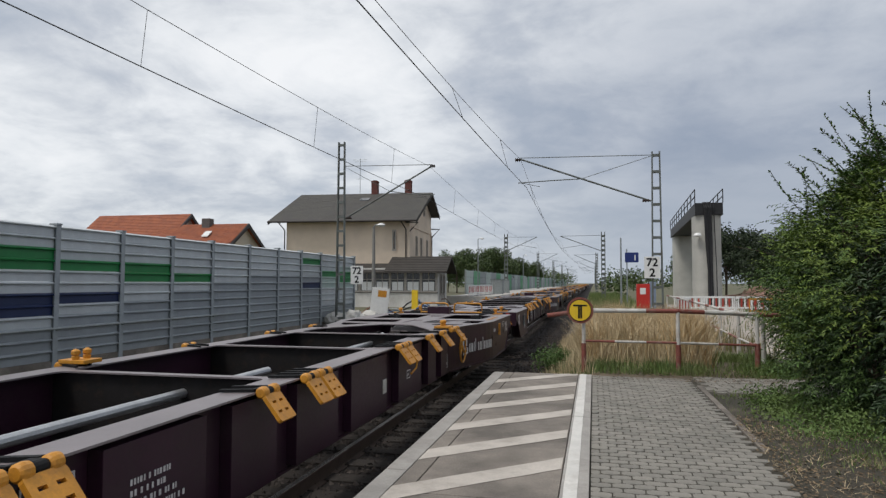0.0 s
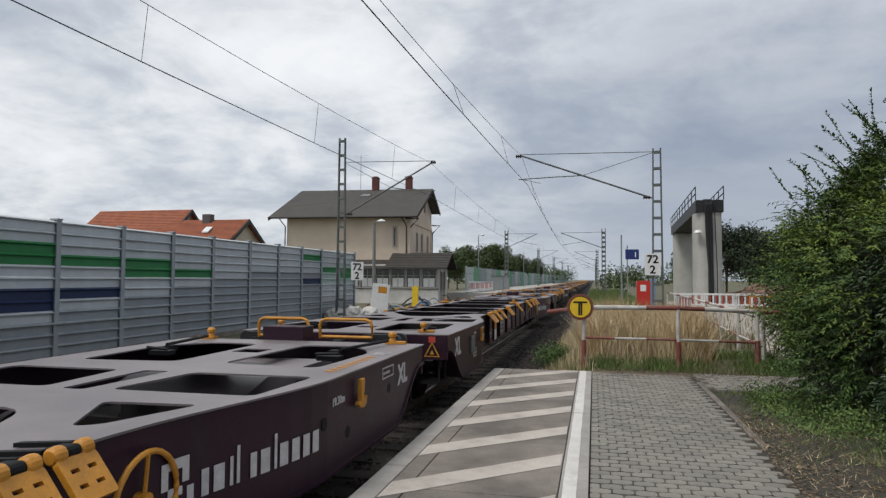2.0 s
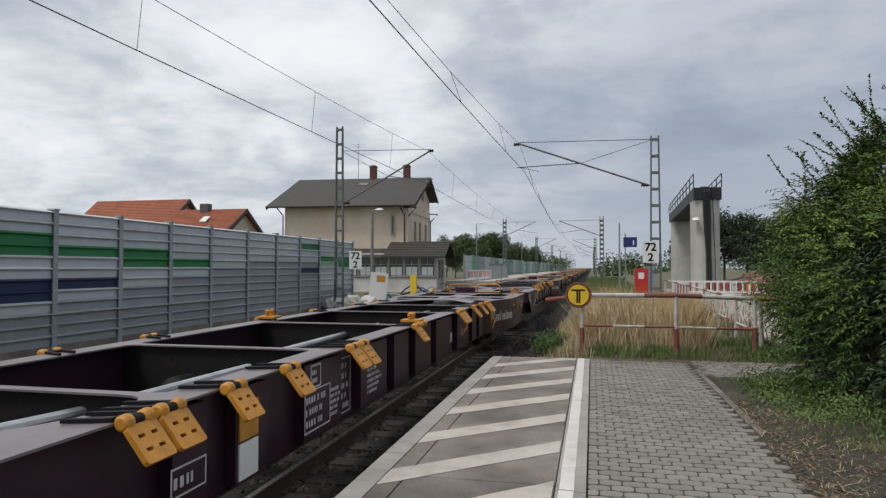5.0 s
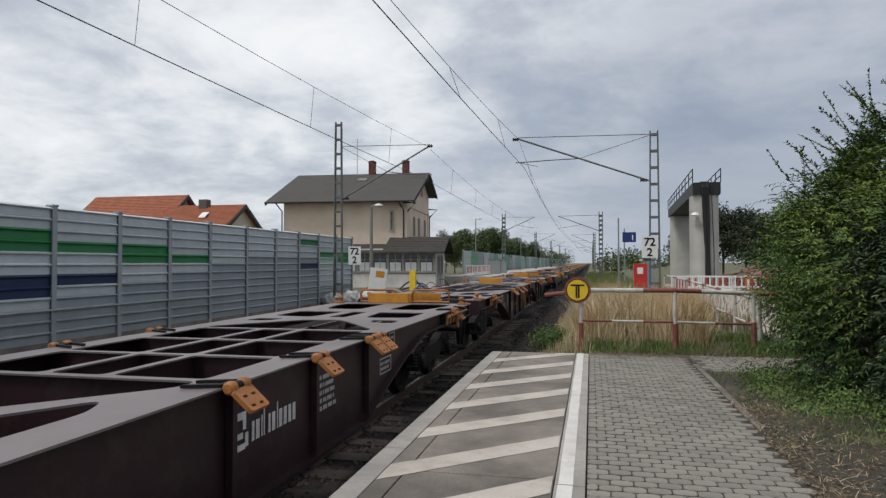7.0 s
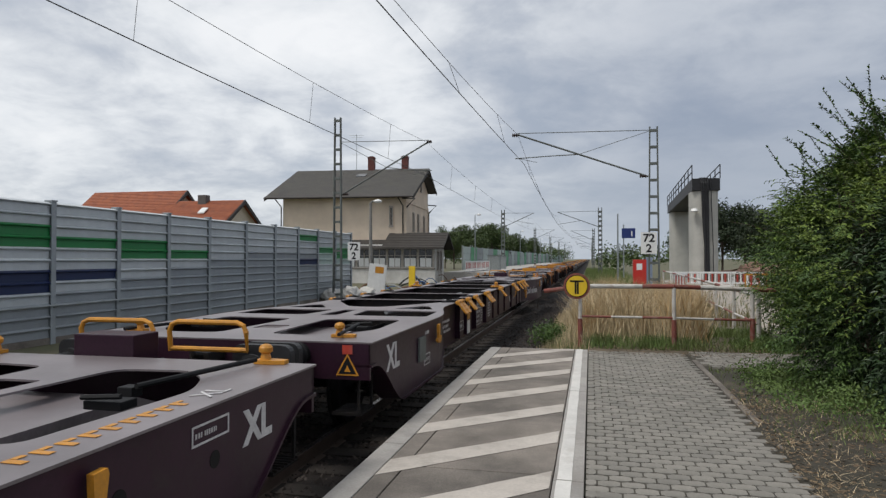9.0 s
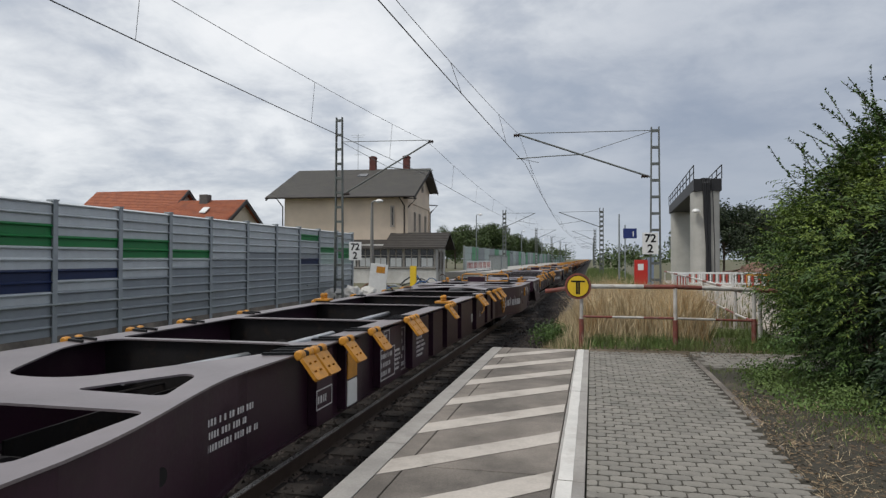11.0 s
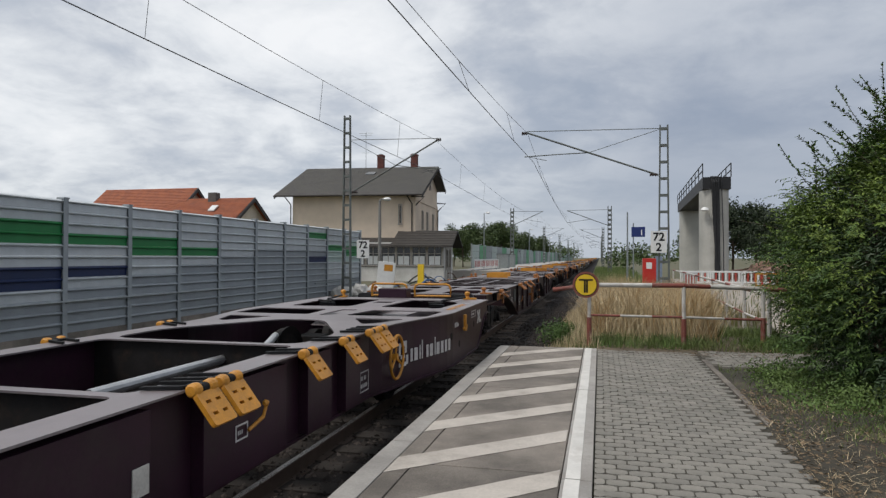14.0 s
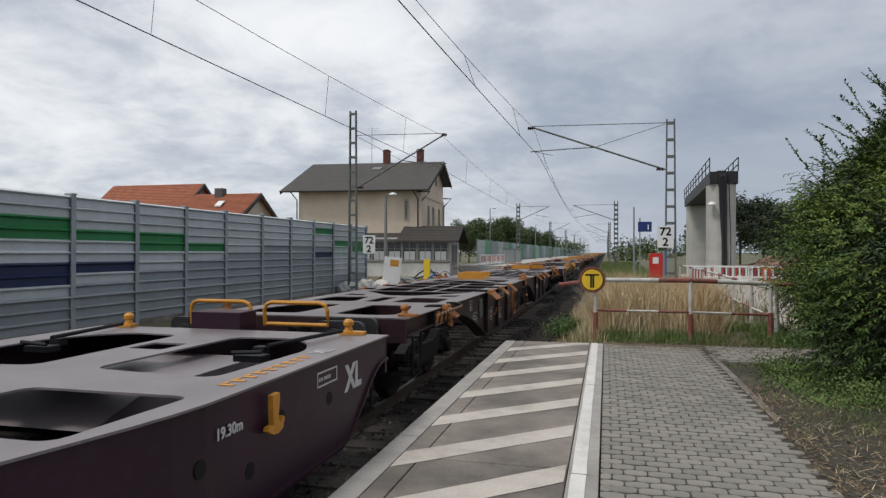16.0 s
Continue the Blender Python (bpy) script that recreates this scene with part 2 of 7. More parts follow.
# ---- ground ----
SOIL = mat("dry_soil_and_turf", (0.13, 0.115, 0.07), 0.9, vary=0.4, scale=0.7, fine=14, bump=0.4, color2=(0.09, 0.10, 0.045), stain=((0.22, 0.19, 0.13), 0.35, 0.6))
# Ballast colour is darkened for the shade under the train.
BALLAST = mat("dark_track_ballast", (0.028, 0.023, 0.021), 0.95, vary=0.5, scale=3, fine=34, bump=0.9, color2=(0.015, 0.013, 0.012), spec=0.2)
CONC = mat("platform_concrete", (0.275, 0.24, 0.205), 0.85, vary=0.55, scale=1.4, fine=75, bump=0.35, stain=((0.14, 0.12, 0.10), 1.1, 0.55), rand=0.06)
COPING = mat("pale_coping_concrete", (0.36, 0.34, 0.315), 0.85, vary=0.25, scale=2.5, fine=50, bump=0.2, stain=((0.2, 0.18, 0.16), 2.0, 0.5), rand=0.06)
LINEW = mat("worn_white_line_paint", (0.66, 0.64, 0.60), 0.7, vary=0.15, scale=3, fine=50, bump=0.15, stain=((0.36, 0.32, 0.28), 3.2, 0.5))
STRIPE = mat("worn_cream_stripe_paint", (0.52, 0.47, 0.415), 0.75, vary=0.2, scale=2.5, fine=45, bump=0.2, stain=((0.29, 0.25, 0.21), 2.5, 0.6))
PAVER = mat("grey_paving_block", (0.245, 0.228, 0.20), 0.85, vary=0.3, scale=3, fine=45, bump=0.3, color2=(0.19, 0.18, 0.155), rand=0.14, island=0.0)
PAVER2 = mat("grey_paving_block_field", (0.245, 0.228, 0.20), 0.85, vary=0.3, scale=3, fine=45, bump=0.3, color2=(0.19, 0.18, 0.155), island=0.14)
JOINT = mat("sandy_joint", (0.085, 0.075, 0.055), 0.95, vary=0.4, scale=4, fine=40, bump=0.4, color2=(0.07, 0.075, 0.04))
STEEL = mat("worn_rail_steel", (0.10, 0.07, 0.055), 0.6, metal=0.3, vary=0.3, bump=0.1)
RAILTOP = mat("polished_rail_head", (0.42, 0.41, 0.40), 0.28, metal=1.0, vary=0.15, bump=0.02)
# Sleeper colour is lowered with the ballast for the same shade.
SLEEPER = mat("dark_sleeper_concrete", (0.042, 0.036, 0.032), 0.9, vary=0.35, scale=4, fine=40, bump=0.3, spec=0.2)

g = B()
box(g, -900, 900, -200, 2400, -0.9, -0.34)
tagged(part("ground", g, SOIL), "dry grassy ground reaching to the horizon", "ground", kind="structure")

g = B()
prism(g, [(-11.2, -0.43), (-10.6, -0.295), (EDGE_X + 0.1, -0.295), (EDGE_X + 0.1, -0.43)], "y", -60, 14)
prism(g, [(-11.2, -0.43), (-10.6, -0.295), (-1.2, -0.295), (-0.3, -0.43)], "y", 14, 1500)
tagged(part("ballast_bed", g, BALLAST), "weathered stone ballast under two tracks, train's shade put into its dark colour", "ballast", kind="structure")


def ballast_stones():
    rng = np.random.default_rng(5)
    V, Fc = [], []
    for i in range(20000):
        y = 1.5 + 34 * rng.random() ** 1.6
        x = rng.uniform(-5.2, -1.62) if rng.random() < 0.8 else rng.uniform(-9.2, -5.2)
        if y > 12.2 and rng.random() < 0.3:
            x = rng.uniform(-1.7, -0.5)
            z = -0.295 - max(0, (x + 1.2)) * 0.12
        else:
            z = -0.295
        r = rng.uniform(0.018, 0.042)
        k = len(V)
        q = rng.normal(0, 1, (6, 3)) * 0.25 + np.array([[1, 0, 0], [-1, 0, 0], [0, 1, 0], [0, -1, 0], [0, 0, 0.9], [0, 0, -0.9]])
        V += [(x + a * r, y + b * r, z + c * r) for a, b, c in q]
        Fc += [(k + a, k + b, k + c) for a, b, c in ((0, 2, 4), (2, 1, 4), (1, 3, 4), (3, 0, 4), (2, 0, 5), (1, 2, 5), (3, 1, 5), (0, 3, 5))]
    me = bpy.data.meshes.new("ballast_stones")
    me.from_pydata(V, [], Fc)
    # Stone colour includes the shade between train and platform.
    me.materials.append(mat("ballast_stone", (0.052, 0.044, 0.040), 0.9, vary=0.3, bump=0.2, island=0.7, spec=0.2))
    tagged(new("ballast_stones", me), "loose broken grey-brown ballast stones, darkened for the train's shade", "ballast", kind="stuff")


ballast_stones()


def track(x, label):
    t = thing("railway_track", pose(x, 0, -0.127), label, "railway track", "railway tracks", "structure")
    for side in (-0.7525, 0.7525):
        b = B()
        prof = [(-0.075, -0.172), (0.075, -0.172), (0.075, -0.160), (0.012, -0.145), (0.010, -0.045), (0.034, -0.034), (0.034, -0.004), (-0.034, -0.004), (-0.034, -0.034), (-0.010, -0.045), (-0.012, -0.145), (-0.075, -0.160)]
        prism(b, [(side + p, q) for p, q in prof], "y", -60, 900)
        r = part("rail", b, STEEL, t, "rusty rail")
        b = B()
        prism(b, [(side - 0.03, -0.006), (side + 0.03, -0.006), (side + 0.024, 0.0), (side - 0.024, 0.0)], "y", -60, 900)
        part("rail_head", b, RAILTOP, r, "polished running surface")
    b = B()
    prism(b, [(-1.3, -0.30), (1.3, -0.30), (1.3, -0.15), (0.95, -0.15), (0.5, -0.15), (0.4, -0.155), (-0.4, -0.155), (-0.5, -0.15), (-0.95, -0.15), (-1.3, -0.15)], "y", -0.13, 0.13)
    s = part("sleeper", b, SLEEPER, t, m=pose(0, 0.2, 0))
    for i in range(1, 90):
        piece("sleeper", s.data, t, pose(random.uniform(-0.01, 0.01), 0.2 + 0.6 * i, 0))
    b = B()
    for i in range(90, 420):
        box(b, -1.3, 1.3, 0.07 + 0.6 * i, 0.33 + 0.6 * i, -0.3, -0.165)
    tagged(part("far_sleepers", b, SLEEPER, t), "row of distant concrete sleepers", kind="stuff")


track(TRACK_X, "standard-gauge track with rusty rails on concrete sleepers beside the platform")
track(TRACK2_X, "second standard-gauge track on concrete sleepers in dark ballast")


# ---- platform ----
PLAT_END = 11.85
plat = thing("platform", pose(0, 0, 0), "low old platform with hatched edge zone and paving blocks", "platform", kind="structure")
b = B()
box(b, EDGE_X + 0.06, 1.75, -8, PLAT_END, -0.43, PLAT_Z - 0.065)
part("platform_core", b, JOINT, plat, "sandy bed below the paving")


def slab_row(name, xs, lengths, material, parent, y0, z1=PLAT_Z, z0=PLAT_Z - 0.12, bevel=0.008, label=""):
    y = y0
    for k in lengths:
        b = B()
        box(b, xs[0], xs[1], y + 0.004, y + k - 0.004, z0 + random.uniform(-0.001, 0.001), z1 + random.uniform(-0.002, 0.002), bevel)
        part(name, b, material, parent, label)
        y += k


# coping stones along the edge, two rows of deck slabs, a kerb with the white line
slab_row("coping_stone", (EDGE_X - 0.05, EDGE_X + 0.135), [3.29, 3.29, 2.92, 4.0, PLAT_END - 9.5 - 0.0][:5], COPING, plat, -4.0, z0=PLAT_Z - 0.16)
slab_row("deck_slab", (EDGE_X + 0.145, EDGE_X + 0.30), [4.9, 2.13, 3.0, 2.85, PLAT_END - 8.88], CONC, plat, -4.0)
slab_row("deck_slab", (EDGE_X + 0.31, -0.275), [5.93, 3.0, 3.1, PLAT_END - 8.03], CONC, plat, -4.0)
slab_row("kerb_stone", (-0.268, -0.05), [2.27, 3.28, 3.28, 3.28, PLAT_END - 8.11], COPING, plat, -4.0, z0=PLAT_Z - 0.2)
b = B()
box(b, EDGE_X + 0.03, EDGE_X + 0.12, -8, PLAT_END - 0.05, -0.43, PLAT_Z - 0.16)
part("edge_wall", b, CONC, plat, "dark stained platform edge wall")


def line_paint():
    y = -4.0
    for k in (2.27, 3.28, 3.28, 3.28, PLAT_END - 8.11):
        f0, f1 = (0.0, 0.0)
        x0, x1 = -0.255 + 0.012, -0.255 + 0.118
        b = B()
        n = max(6, int(k / 0.25))
        pts = [(x0 + random.uniform(-0.003, 0.003), y + 0.01 + (k - 0.02) * i / n) for i in range(n + 1)]
        pts += [(x1 + random.uniform(-0.003, 0.003), y + k - 0.01 - (k - 0.02) * i / n) for i in range(n + 1)]
        prism(b, pts, "z", PLAT_Z + 0.002, PLAT_Z + 0.0055)
        part("white_line", b, LINEW, plat, "worn white safety line")
        y += k


line_paint()


def hatch():
    """Slanted cream stripes between the coping and the white line."""
    for i in range(14):
        yl = 1.14 + i * 1.17         # at the coping side
        rise, w = 1.16, 0.38
        x0, x1 = EDGE_X + 0.15, -0.285
        pts = []
        n = 10
        for j in range(n + 1):
            f = j / n
            pts.append((x0 + (x1 - x0) * f, yl + rise * f + random.uniform(-0.006, 0.006)))
        for j in range(n + 1):
            f = 1 - j / n
            pts.append((x0 + (x1 - x0) * f, yl + w + rise * f + random.uniform(-0.006, 0.006)))
        pts = [(x, min(y, PLAT_END - 0.02)) for x, y in pts]
        if yl > PLAT_END - 0.5:
            continue
        b = B()
        prism(b, pts, "z", PLAT_Z + 0.002, PLAT_Z + 0.0055)
        part("hatch_stripe", b, STRIPE, plat, "worn cream hatch stripe")


hatch()


# ---- noise barrier ----
def noise_barrier():
    X = -12.5
    light = mat("light_grey_cassette", (0.56, 0.595, 0.61), 0.45, metal=0.1, vary=0.12, scale=2, fine=40, bump=0.05, rand=0.07)
    grey = mat("mid_grey_cassette", (0.325, 0.355, 0.38), 0.45, metal=0.1, vary=0.12, scale=2, fine=40, bump=0.05, rand=0.07)
    green = mat("green_cassette", (0.02, 0.22, 0.06), 0.5, vary=0.15, scale=2, bump=0.05, rand=0.1)
    navy = mat("navy_cassette", (0.012, 0.025, 0.085), 0.5, vary=0.15, scale=2, bump=0.05, rand=0.1)
    pale = mat("pale_green_cassette", (0.42, 0.52, 0.48), 0.5, vary=0.1, scale=2, bump=0.05)
    post_m = mat("grey_steel_post", (0.34, 0.37, 0.39), 0.5, metal=0.0, vary=0.15, bump=0.05)
    w = thing("noise_barrier", pose(X, 0, 0), "grey aluminium noise barrier with green and navy cassettes between steel posts", "noise barrier", kind="structure")
    ROWS, Z0, H = 12, -0.05, 3.20
    rh = H / ROWS
    # cross-section of a cassette with a proud lip at its top
    def cassette(material, length):
        b = B()
        prism(b, [(-0.05, 0.0), (0.03, 0.0), (0.03, rh * 0.70), (0.085, rh * 0.76), (0.095, rh * 0.84), (0.03, rh - 0.003), (-0.05, rh - 0.003)], "y", 0.06, length - 0.06)
        ob = part("cassette", b, material, w)
        return ob.data, ob
    cache = {}
    def tone(bay, r):          # r counts from the top
        t = {-3: {2: green, 3: green, 6: navy, 7: navy}, -2: {2: green, 3: green, 6: navy, 7: navy}, -1: {2: green, 3: green, 6: navy, 7: navy}, 0: {3: green, 6: navy}, 1: {3: green, 4: green}, 2: {4: green}, 6: {1: green, 5: navy}, 7: {3: green, 4: pale, 5: pale}, 8: {2: pale, 3: green, 4: green, 5: pale}}.get(bay, {})
        if r in t:
            return t[r]
        start = {-3: 9, -2: 9, -1: 9, 0: 8, 1: 7, 2: 6, 3: 5, 4: 4, 5: 4, 6: 4, 7: 9, 8: 9}.get(bay, 7)
        return grey if r >= start else light
    YS = [6.6, 8.83, 11.05, 13.28, 15.51, 17.69, 19.87, 22.3, 24.6, 26.77, 28.9, 31.1, 33.3]
    YS = [-9.0, -6.8, -4.55, -2.3, -0.1, 2.1, 4.38] + YS
    for i, y in enumerate(YS):
        if i < len(YS) - 1:
            bay, length = i - 10, YS[i + 1] - y
            for r in range(ROWS):
                m = tone(bay, r)
                key = (m.name, round(length, 2))
                z = Z0 + H - (r + 1) * rh
                if key in cache:
                    piece("cassette", cache[key], w, pose(0, y, z))
                else:
                    me, ob = cassette(m, length)
                    ob.matrix_basis = pose(0, y, z)
                    cache[key] = me
        b = B()
        box(b, 0.07, 0.10, -0.07, 0.07, -0.3, H - 0.04)
        box(b, -0.08, -0.06, -0.07, 0.07, -0.3, H - 0.04)
        box(b, -0.06, 0.07, -0.006, 0.006, -0.3, H - 0.04)
        box(b, -0.10, 0.12, -0.085, 0.085, H - 0.04, H, 0.004)
        part("post", b, post_m, w, m=pose(0, y, 0))
    b = B()
    box(b, -0.07, 0.07, YS[0], YS[-1], -0.43, Z0 - 0.003)
    part("plinth", b, CONC, w, "concrete base plank")
    b = B()
    tube(b, [(0.32, -9, 0.72), (0.32, 20.9, 0.72)], 0.025)
    rail = part("handrail", b, GALV, w, "galvanised pipe handrail")
    for y in YS[:14]:
        b = B()
        tube(b, [(0.08, y, 0.66), (0.32, y, 0.72)], 0.018, 6)
        part("bracket", b, GALV, rail)
    b = B()
    tube(b, [(0.32, 27.0, 0.62), (0.32, 32.2, 0.62)], 0.025)
    part("handrail", b, GALV, w, "galvanised pipe handrail")


noise_barrier()


def far_barrier():
    w = thing("far_noise_barrier", pose(-15.0, 0, 0), "distant pale green and grey noise barrier behind the far platform", "noise barrier", kind="structure")
    cols = [mat("far_pale_panel", (0.40, 0.47, 0.45), 0.6, vary=0.15, rand=0.08), mat("far_green_panel", (0.10, 0.33, 0.17), 0.6, vary=0.15, rand=0.1), mat("far_grey_panel", (0.28, 0.31, 0.32), 0.6, vary=0.15, rand=0.08)]
    meshes = []
    for c in cols:
        b = B()
        for k in range(4):
            box(b, -0.05, 0.05 + 0.03 * (k % 2), 0.08, 4.92, 0.8 * k, 0.8 * k + 0.78)
        ob = part("barrier_panel", b, c, w)
        meshes.append(ob.data)
        ob.matrix_basis = pose(0, 78 + 5 * len(meshes) - 5, 0.1)
    for i in range(3, 60):
        piece("barrier_panel", meshes[(0, 1, 2, 0, 2, 1, 0)[i % 7]], w, pose(0, 78 + 5 * i, 0.1))
    b = B()
    box(b, -0.08, 0.1, -0.08, 0.08, -0.42, 3.4)
    p = part("barrier_post", b, GALV, w, m=pose(0, 78, 0))
    for i in range(1, 61):
        piece("barrier_post", p.data, w, pose(0, 78 + 5 * i, 0))


far_barrier()


# ---- station house ----
def courses(ye, ze, yr, zr, n, lift, thick):
    """Outline of a roof slope from eave to ridge with a small step at each course."""
    pts = []
    for i in range(n):
        for f, k in ((i / n, lift), ((i + 1) / n, 0.01)):
            pts.append((ye + (yr - ye) * f, ze + (zr - ze) * f + k))
    return pts + [(yr, zr - thick), (ye, ze - thick)]


def station_house():
    plaster = mat("ochre_plaster", (0.73, 0.605, 0.475), 0.9, vary=0.15, scale=0.6, fine=25, bump=0.2, stain=((0.60, 0.50, 0.385), 0.8, 0.5))
    plaster2 = mat("grey_plaster", (0.66, 0.64, 0.60), 0.9, vary=0.2, scale=0.8, fine=25, bump=0.2, stain=((0.28, 0.25, 0.21), 0.9, 0.5))
    slate = mat("dark_slate_shingle", (0.062, 0.058, 0.055), 0.8, vary=0.25, scale=1.2, fine=12, bump=0.4, color2=(0.075, 0.07, 0.06), rand=0.08)
    dark = mat("dark_stained_timber", (0.035, 0.028, 0.024), 0.7, vary=0.3, bump=0.2)
    brick = mat("red_brick_chimney", (0.15, 0.05, 0.04), 0.85, vary=0.35, scale=4, fine=20, bump=0.4)
    glass = mat("dark_window_glass", (0.02, 0.022, 0.025), 0.12, vary=0.2, bump=0.0, spec=0.7)
    wood = mat("weathered_window_wood", (0.42, 0.38, 0.33), 0.75, vary=0.2, bump=0.15)
    h = thing("station_house", pose(-15.4, 54.0, 0, 0, 0, 4) @ pose(15.4, -54.0, 0), "old ochre plastered station house with slate gable roof and brick chimneys", "house")
    X0, X1, Y0, Y1, ZR, RISE = -26.2, -15.3, 54.0, 65.0, 10.25, 0.42
    YM = 61.0
    ZE = ZR - RISE * (YM - Y0)
    b = B()
    zt = lambda y: ZR - RISE * abs(y - YM) - 0.12
    prism(b, [(Y0, -0.43), (Y1, -0.43), (Y1, zt(Y1)), (YM, zt(YM)), (Y0, zt(Y0))], "x", X0, X1)
    wall = part("wall", b, plaster, h)
    # plinth band, corner pilasters and string course
    for nm, q in (("string_course", (X1 + 0.002, X1 + 0.08, Y0 - 0.06, Y1, 6.62, 6.9)), ("corner_pilaster", (X1 - 0.9, X1 + 0.10, Y0 - 0.09, Y0 + 0.55, -0.43, 6.6)), ("corner_pilaster", (X1 - 0.5, X1 + 0.10, Y1 - 0.6, Y1 + 0.05, -0.43, 6.6))):
        b = B()
        box(b, *q)
        part(nm, b, plaster, wall)
    # roof: two slopes of slate courses, with overhang
    OV, OG = 0.95, 0.85
    for s in (-1, 1):
        ye = Y0 - OV if s < 0 else Y1 + 0.45
        zr = ZR + 0.14
        ze = zr - RISE * abs(ye - YM)
        b = B()
        prism(b, courses(ye, ze, YM, zr, 30, 0.025, 0.14), "x", X0 - OG - 0.5, X1 + OG)
        roof = part("roof", b, slate, h, "weathered dark slate slope")
        b = B()
        tube(b, [(X0 - OG - 0.5, ye + s * 0.05, ze - 0.06), (X1 + OG, ye + s * 0.05, ze - 0.06)], 0.075, 8)
        part("gutter", b, dark, roof)
        for xx in (X0 - OG - 0.5, X1 + OG - 0.06):
            b = B()
            prism(b, [(ye, ze - 0.02), (YM, zr - 0.02), (YM, zr - 0.30), (ye, ze - 0.30)], "x", xx, xx + 0.06)
            part("bargeboard", b, dark, roof)
    for x in (X0 + 6.1, X1 - 1.5):
        b = B()
        box(b, x - 0.30, x + 0.30, YM - 0.3, YM + 0.3, ZR - 0.8, ZR + 1.35)
        box(b, x - 0.34, x + 0.34, YM - 0.34, YM + 0.34, ZR + 1.2, ZR + 1.3)
        c = part("chimney", b, brick, h, "sooty red brick chimney")
        b = B()
        box(b, x - 0.17, x + 0.17, YM - 0.17, YM + 0.17, ZR + 1.351, ZR + 1.42)
        part("flue", b, dark, c)
    for yy, zz in ((Y0 - 0.3, 7.0), (Y1 + 0.1, 7.3)):
        b = B()
        tube(b, [(X1 + 0.02, yy + 0.3, zz - 0.9), (X1 + OG - 0.05, yy + 0.3, zz - 0.1), (X1 - 0.3, yy + 0.3, zz - 0.05)], 0.08, 6)
        part("gable_brace", b, dark, h, "dark timber roof brace")
    # skylight
    b = B()
    prism(b, [(58.6, 9.25), (59.4, 9.58), (59.4, 9.80), (58.6, 9.47)], "x", X0 + 5.2, X0 + 6.1)
    part("skylight", b, glass, h, "small roof light")
    # TV aerial
    b = B()
    tube(b, [(X0 + 4.6, YM, ZR), (X0 + 4.6, YM, ZR + 3.6)], 0.025, 6)
    for dz, wd in ((3.5, 0.7), (3.3, 0.55), (1.6, 0.4)):
        tube(b, [(X0 + 4.6 - wd, YM, ZR + dz), (X0 + 4.6 + wd, YM, ZR + dz)], 0.015, 5)
    part("aerial", b, GALV, h, "rooftop television aerial")
    # downpipes
    for x, y in ((X0 - 0.12, Y0 - 0.12), (X1 + 0.14, Y1 - 0.2), (X1 - 0.2, Y0 - 0.16)):
        b = B()
        tube(b, [(x - 0.3, y - 0.7, ZE - 0.35), (x, y, ZE - 1.0), (x, y, -0.3)], 0.05, 8)
        part("downpipe", b, dark, h, "dark downpipe")

    def window(x, y, z, w, hh, face, panes=2):
        """face 'x': in the gable that looks to the tracks; 'y': in the side wall."""
        dx, dy = (0, 1) if face == "x" else (1, 0)
        def bx(b, a0, a1, d0, d1, z0, z1):
            if face == "x":
                box(b, x + d0, x + d1, y + a0, y + a1, z0, z1)
            else:
                box(b, x + a0, x + a1, y - d1, y - d0, z0, z1)
        b = B()
        for a0, a1, z0, z1 in ((-w / 2 - 0.08, -w / 2, z, z + hh), (w / 2, w / 2 + 0.08, z, z + hh), (-w / 2 - 0.08, w / 2 + 0.08, z + hh, z + hh + 0.1), (-w / 2 - 0.12, w / 2 + 0.12, z - 0.1, z)):
            bx(b, a0, a1, 0.003, 0.09, z0, z1)
        f = part("window", b, wood, h)
        for i in range(panes):
            a0, a1 = -w / 2 + w / panes * i + 0.03, -w / 2 + w / panes * (i + 1) - 0.03
            b = B()
            bx(b, a0, a1, 0.004, 0.02, z + 0.04, z + hh - 0.04)
            part("pane", b, glass, f)
        b = B()
        for i in range(1, panes):
            bx(b, -w / 2 + w / panes * i - 0.03, -w / 2 + w / panes * i + 0.03, 0.003, 0.05, z, z + hh)
        bx(b, -w / 2, w / 2, 0.021, 0.05, z + hh * 0.62, z + hh * 0.62 + 0.05)
        part("glazing_bar", b, wood, f)

    for y in (57.3, 59.6, 62.6):
        window(X1, y, 4.3, 0.42, 1.55, "x", 1)
    window(X1, YM, 8.2, 0.5, 0.8, "x", 1)
    window(X1 - 1.25, Y0, 4.6, 0.16, 1.6, "y", 1)

    # single-storey annex with a glazed front towards the camera and a gable to the tracks
    AX0, AX1, AY0, AY1, AE, AR = -20.5, -12.4, 51.7, 56.5, 2.98, 4.0
    b = B()
    AM = (AY0 + AY1) / 2
    AS = -16.4
    prism(b, [(AY0, -0.43), (AY1, -0.43), (AY1, AE), (AM, AR - 0.15), (AY0, AE)], "x", AS, AX1)
    box(b, AX0, AS, AY0, AY1, -0.43, AE)
    aslate = mat("brown_felt_roof", (0.06, 0.052, 0.045), 0.8, vary=0.3, scale=1.5, fine=14, bump=0.4)
    an = part("annex", b, plaster2, h, "low grey annex with a row of windows")
    for s in (-1, 1):
        ye, ze = AM + s * (AM - AY0 + 0.7), AE - 0.30
        b = B()
        prism(b, courses(ye, ze, AM, AR, 9, 0.05, 0.12), "x", AS - 0.3, AX1 + 0.8)
        part("annex_roof", b, aslate, an, "dark shingled slope")
        b = B()
        prism(b, courses(ye, ze - 0.03, AM, AE + 0.45, 9, 0.03, 0.12), "x", AX0 - 0.3, AS - 0.302)
        part("annex_roof", b, aslate, an, "low dark felt slope")
